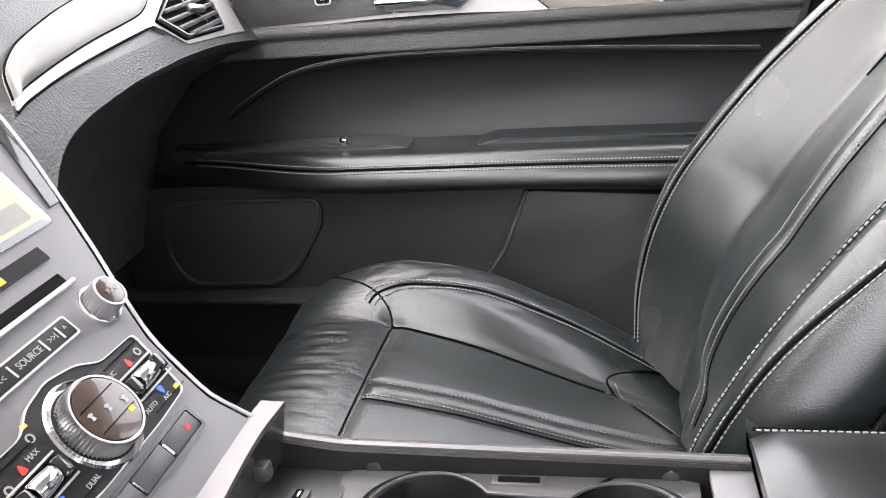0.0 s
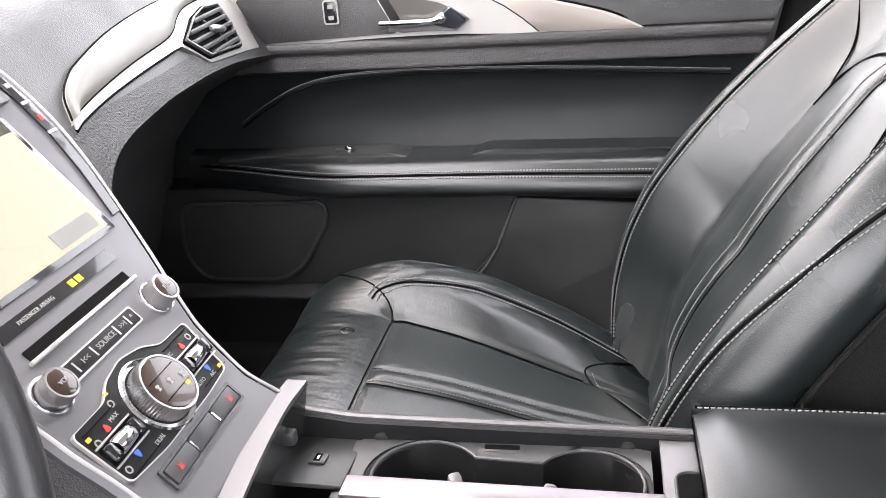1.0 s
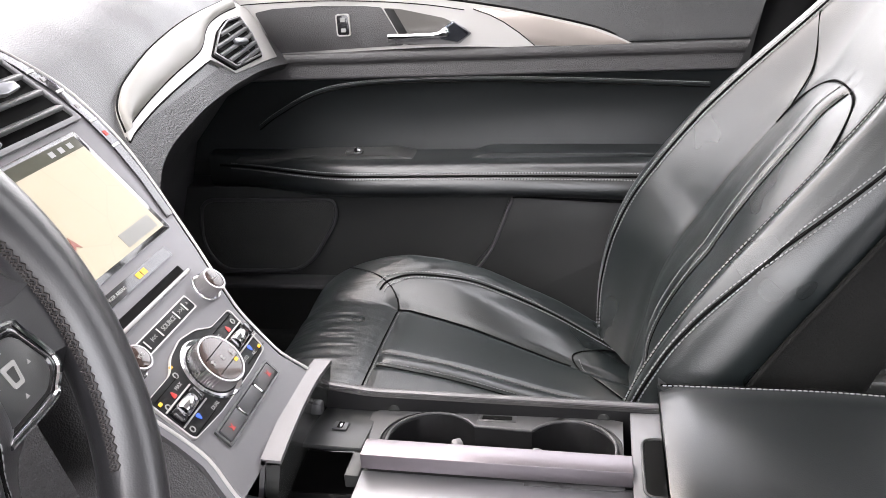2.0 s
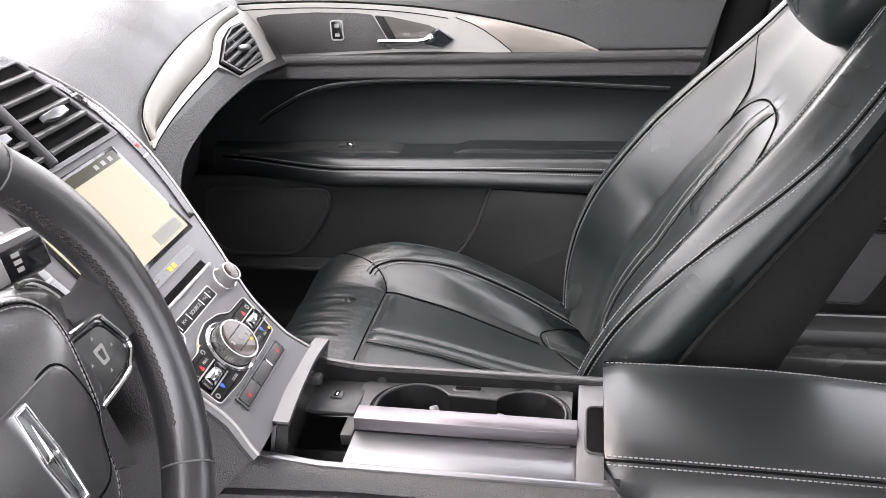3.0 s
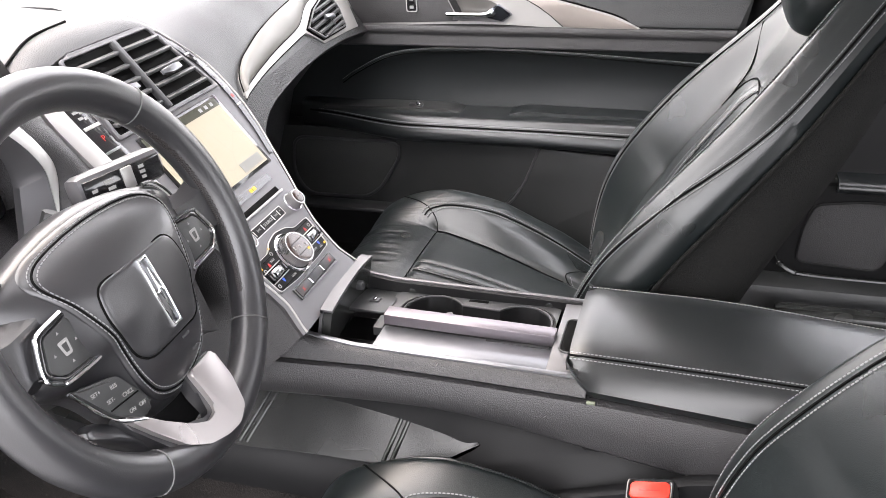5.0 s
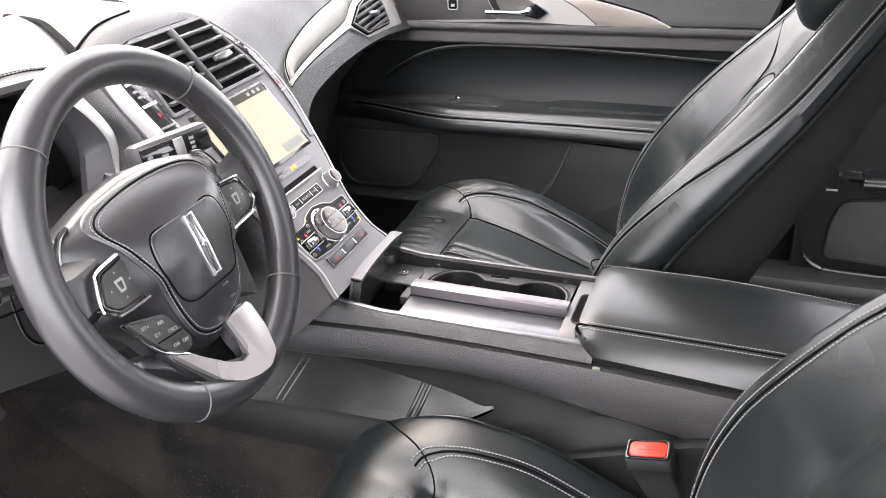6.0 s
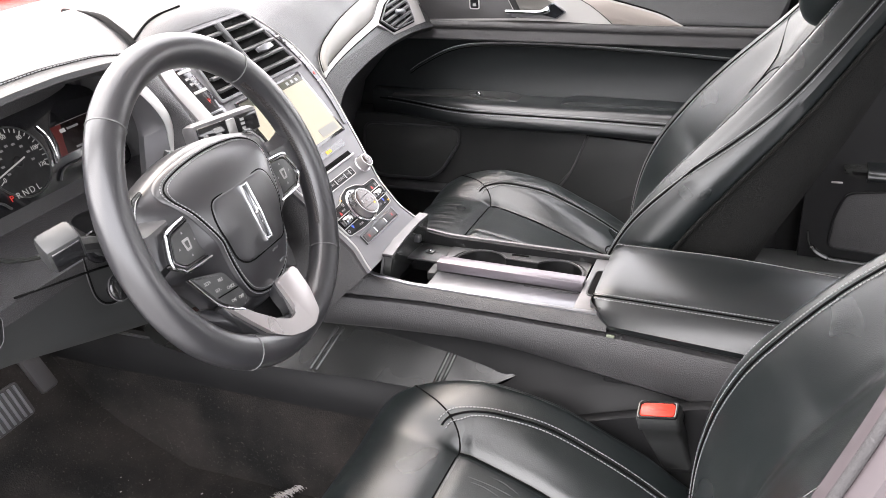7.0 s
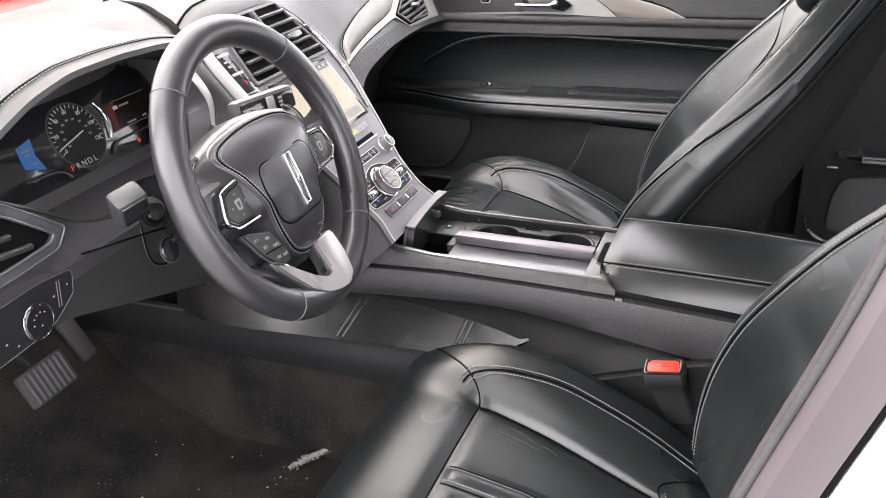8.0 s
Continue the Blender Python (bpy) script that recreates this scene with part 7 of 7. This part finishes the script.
    for t in bt:
        p, n = back_axis(t)
        w = back_w(t)
        d = interp(t, [0, 0.3, 0.7, 1.0], [0.078, 0.076, 0.068, 0.060])
        fr = [soft_back(t, v) for v in bvs]
        rr = [p - n * (0.030 + 0.01) + Vector((0, w + 0.008, 0)), p - n * d * 0.75 + Vector((0, w + 0.010, 0)), p - n * d + Vector((0, w + 0.002, 0)), p - n * d + Vector((0, -w - 0.002, 0)), p - n * d * 0.75 + Vector((0, -w - 0.010, 0)), p - n * 0.040 + Vector((0, -w - 0.008, 0))]
        loops.append(fr + rr)
    mk("backrest", *loft(loops), LEATHER, seat, "black leather backrest")
    # top roll
    p, n = back_axis(TM)
    rl = []
    for t in steps(0, 1, 6):
        k = math.sin(t * math.pi / 2)
        q = p + Vector((0.010, 0, 0.018)) * t
        rl.append([q - n * (0.028 + (c * 0.026) * (1 - 0.5 * k)) + Vector((0, s * 0.153 * (1 - 0.12 * k), 0)) for c, s in outline([(-1, -0.96), (-1, 0), (-1, 0.96), (-0.4, 1), (0.5, 1), (1, 0.94), (1, 0), (1, -0.94), (0.5, -1), (-0.4, -1)], 3)])
    mk("shoulder_roll", *loft(rl), LEATHER, seat)
    # rear shell
    lp = []
    for t in steps(0, TM, 32):
        p, n = back_axis(t)
        w = back_w(t) - 0.004
        d0 = interp(t, [0, 0.3, 0.7, 1.0], [0.070, 0.068, 0.060, 0.050])
        d1_ = interp(t, [0, 0.3, 0.7, 1.0], [0.210, 0.212, 0.165, 0.118])
        lp.append([p - n * a + Vector((0, y, 0)) for a, y in ((d0, -w), (d0, w), (d0 * 0.5 + d1_ * 0.5, w + 0.002), (d1_ - 0.02, w - 0.008), (d1_ - 0.004, w - 0.03), (d1_, w - 0.06), (d1_, -w + 0.06), (d1_ - 0.004, -w + 0.03), (d1_ - 0.02, -w + 0.008), (d0 * 0.5 + d1_ * 0.5, -w - 0.002))])
    mk("rear_shell", *loft(lp), CLOTH, seat, "black cloth rear shell")
    # seams on the backrest


    def bp_at(t, y, lift=0.001):
        w = back_w(t)
        q = soft_back(t, max(-1, min(1, y / w)))
        return q + back_axis(t)[1] * lift


    def edge_at(t, s, off=0.0):
        """The stitched seam that moves from the bolster's crest at the foot to its outer side at the shoulder."""
        q = ss(0.40, 0.92, t) + off
        w = back_w(t)
        p, n = back_axis(t)
        if q < 0.5:
            return bp_at(t, s * w * (0.955 + 0.045 * q / 0.5), 0.0016)
        k = (q - 0.5) / 0.5
        return bp_at(t, s * w, 0.0016) * (1 - k) + (p - n * 0.034 + Vector((0, s * (w + 0.0092), 0))) * k


    for s in (-1, 1):
        for off in (-0.0050, 0.0, 0.0050):
            pts = smooth_line([bp_at(t, s * (back_w(t) * interp(t, [0, 0.8, 1.1], [0.84, 0.83, 0.77]) + off), 0.0008 if off == 0.0 else 0.0014) for t in steps(0.03, 1.09, 50)], 2)
            if off == 0.0:
                cord("face_seam", pts, 0.0013, SEAM, seat)
            else:
                stitches("stitching", pts, THREAD, seat, 0.0046, 0.0034, 0.0008)
        for off in (-0.10, -0.01, 0.08):
            pts = smooth_line([edge_at(t, s, off) for t in steps(0.06, 1.09, 60)], 2)
            if abs(off) < 0.05:
                cord("side_seam", pts, 0.0015, SEAM, seat)
            else:
                stitches("stitching", pts, THREAD, seat, 0.0046, 0.0034, 0.00065)
        cord("shell_edge", [back_axis(t)[0] - back_axis(t)[1] * interp(t, [0, 0.3, 0.7, 1.0], [0.080, 0.078, 0.070, 0.062]) + Vector((0, s * (back_w(t) + 0.005), 0)) for t in steps(0, TM, 32)], 0.003, CLOTH, seat)
        # yoke over the insert
        yo = smooth_line([bp_at(0.765, s * 0.092), bp_at(0.83, s * 0.112), bp_at(0.90, s * (back_w(0.90) * 0.81))], 8)
        cord("yoke_seam", yo, 0.0010, SEAM, seat)
    top_arc = smooth_line([bp_at(0.73, -0.098), bp_at(0.785, -0.084), bp_at(0.827, -0.05), bp_at(0.838, 0), bp_at(0.827, 0.05), bp_at(0.785, 0.084), bp_at(0.73, 0.098)], 8)
    cord("yoke_seam", top_arc, 0.0011, SEAM, seat)
    for y in (-0.016, 0.016):
        cord("seam", [bp_at(t, y, 0.0006) for t in steps(0.06, 0.832, 40)], 0.0008, SEAM, seat)
        stitches("stitching", [bp_at(t, y * 0.72, 0.0010) for t in steps(0.06, 0.83, 60)], THREAD, seat, 0.0042, 0.0031, 0.0006)
    # headrest on two posts
    hl = []
    for k in steps(-1, 1, 14):
        w = math.sqrt(max(0.02, 1 - abs(k) ** 4))
        hl.append([Vector((0.466 + 0.018 * (z + 1), 0.130 * k, 0.768)) + Vector((-x * 0.050 * w ** 0.4, 0, z * 0.085 * w ** 0.5)) for x, z in outline([(1, -0.5), (1.1, 0), (0.9, 0.7), (0.3, 1), (-0.5, 0.9), (-0.9, 0.2), (-0.7, -0.7), (-0.1, -1), (0.6, -0.9)], 4)])
    head = mk("headrest", *loft(hl), LEATHER, seat, "black leather headrest")
    for s in (-1, 1):
        cord("headrest_post", [(0.485, s * 0.065, 0.72), (0.505, s * 0.065, 0.79)], 0.007, PLASTIC_DARK, head, "dark post")


car_seat("black leather front passenger seat with creased cushion and stitched bolsters", LEATHER_PLEAT, (0.0, 0.335, 0), 0.0030)
car_seat("smooth black leather driver seat with scratched cushion and stitched bolsters", LEATHER, (0.205, -0.414, 0), 0.0, ((0.49, 0.105, 0.60, 0.098), (0.50, 0.098, 0.56, 0.092), (0.53, 0.118, 0.585, 0.109), (0.60, 0.106, 0.64, 0.100)))
trim_s = thing("seat_side_trim", "rounded black plastic trim between console and driver seat", "seat trim", (0.28, -0.18, 0.2))
pts = smooth_line([(0.06, -0.142, 0.196), (0.178, -0.142, 0.238), (0.30, -0.142, 0.279), (0.375, -0.142, 0.306), (0.50, -0.142, 0.325)], 8)
v, f = loft([[p + Vector(q) for q in ((0, -0.006, -0.012), (0, -0.005, -0.003), (0, 0, 0), (0, 0.010, -0.001), (0, 0.016, -0.008), (0, 0.018, -0.10), (0, -0.006, -0.10))] for p in pts])
local(mk("cover", v, f, PLASTIC_DARK, trim_s, "smooth black cover"), trim_s)
# seat belt buckle
bk = thing("seat_belt_buckle", "black seat belt buckle with red release button", "seat belt buckle", (0.32, -0.168, 0.05))
BM = axes((0.324, -0.176, 0.311), (1, 0, 0.16), (0.0, 0.94, 0.34), (-0.16, -0.34, 0.92))
loops = []
for z_, hw, hd, dx in ((0.0, 0.0235, 0.0125, 0), (-0.004, 0.0255, 0.0145, 0), (-0.022, 0.0260, 0.0150, 0), (-0.026, 0.0235, 0.0130, 0), (-0.055, 0.0225, 0.0125, 0.002), (-0.10, 0.0195, 0.0110, 0.006), (-0.20, 0.0180, 0.0100, 0.012)):
    loops.append([BM @ Vector((x + dx, y, z_)) for x, y in rect(-hw, -hd, hw, hd, 0.006)])
local(mk("body", *loft(loops), PLASTIC, bk, "black buckle body"), bk)
local(part("release_button", prism(rect(-0.0200, -0.0095, 0.0200, 0.0085, 0.004), 0.004, 0.0018, BM @ pose(0, 0, -0.001)), RED, bk, "red release button"), bk)
local(part("press_line", rbox(0.022, 0.0012, 0.0006, 0.0002, BM @ pose(0, -0.001, 0.0030)), mat("deep_red", (0.30, 0.015, 0.010), 0.4), bk, "moulded press mark"), bk)
local(part("rim", ring_prism(rect(-0.0240, -0.0130, 0.0240, 0.0130, 0.005), rect(-0.0208, -0.0103, 0.0208, 0.0093, 0.004), 0.0030, 0.001, BM), GLOSS, bk, "glossy black rim"), bk)
# lint and crumbs on the carpet
lint = thing("lint_patch", "pale strip of lint on the carpet", "lint", (-0.25, -0.14, 0.01))
vc, fc = [], []
for i in range(90):
    a = i / 89
    c = Vector((-0.270 + 0.046 * a, -0.200 + 0.078 * a + 0.004 * math.sin(5 * a), 0.0125 + 0.003 * noise.noise((i * 0.12, 0, 3))))
    hw = (0.003 + 0.0085 * math.sin(math.pi * (0.15 + 0.75 * a))) * random.uniform(0.35, 1.15)
    d = Vector((-1, 0.5 + random.uniform(-0.5, 0.5), 0)).normalized()
    c += d * random.uniform(-0.003, 0.003)
    v, f = tube((c - d * hw, c - d * hw * 0.3 + Vector((0, 0, 0.0018)), c + d * hw * 0.4 + Vector((0, 0, 0.0016)), c + d * hw), [0.0002, 0.0006, 0.0006, 0.0002], 5)
    fc += [tuple(q + len(vc) for q in g) for g in f]
    vc += v
local(mk("fluff", vc, fc, LINT, lint), lint)

vc, fc = [], []
for i in range(150):
    cx_, cy_, r_ = random.uniform(-0.55, 0.0), random.uniform(-0.66, -0.16), 0.0007 + 0.0019 * random.random() ** 3
    k = len(vc)
    cz_ = toe(cx_) + 0.006 * noise.noise((cx_ * 9, cy_ * 9, 0)) + r_ * 0.6
    vc += [(cx_ + r_ * a, cy_ + r_ * b, cz_ + r_ * c * 0.6) for a, b, c in ((1, 0.2, 0), (-0.3, 1, 0), (-0.9, -0.6, 0), (0.2, -1, 0), (0, 0, 1), (0, 0, -1))]
    fc += [(k + a, k + b, k + 4) for a, b in ((0, 1), (1, 2), (2, 3), (3, 0))] + [(k + b, k + a, k + 5) for a, b in ((0, 1), (1, 2), (2, 3), (3, 0))]
tagged(mk("crumbs", vc, fc, LINT, smooth=False), "pale crumbs scattered over the carpet", "crumbs", kind="stuff")
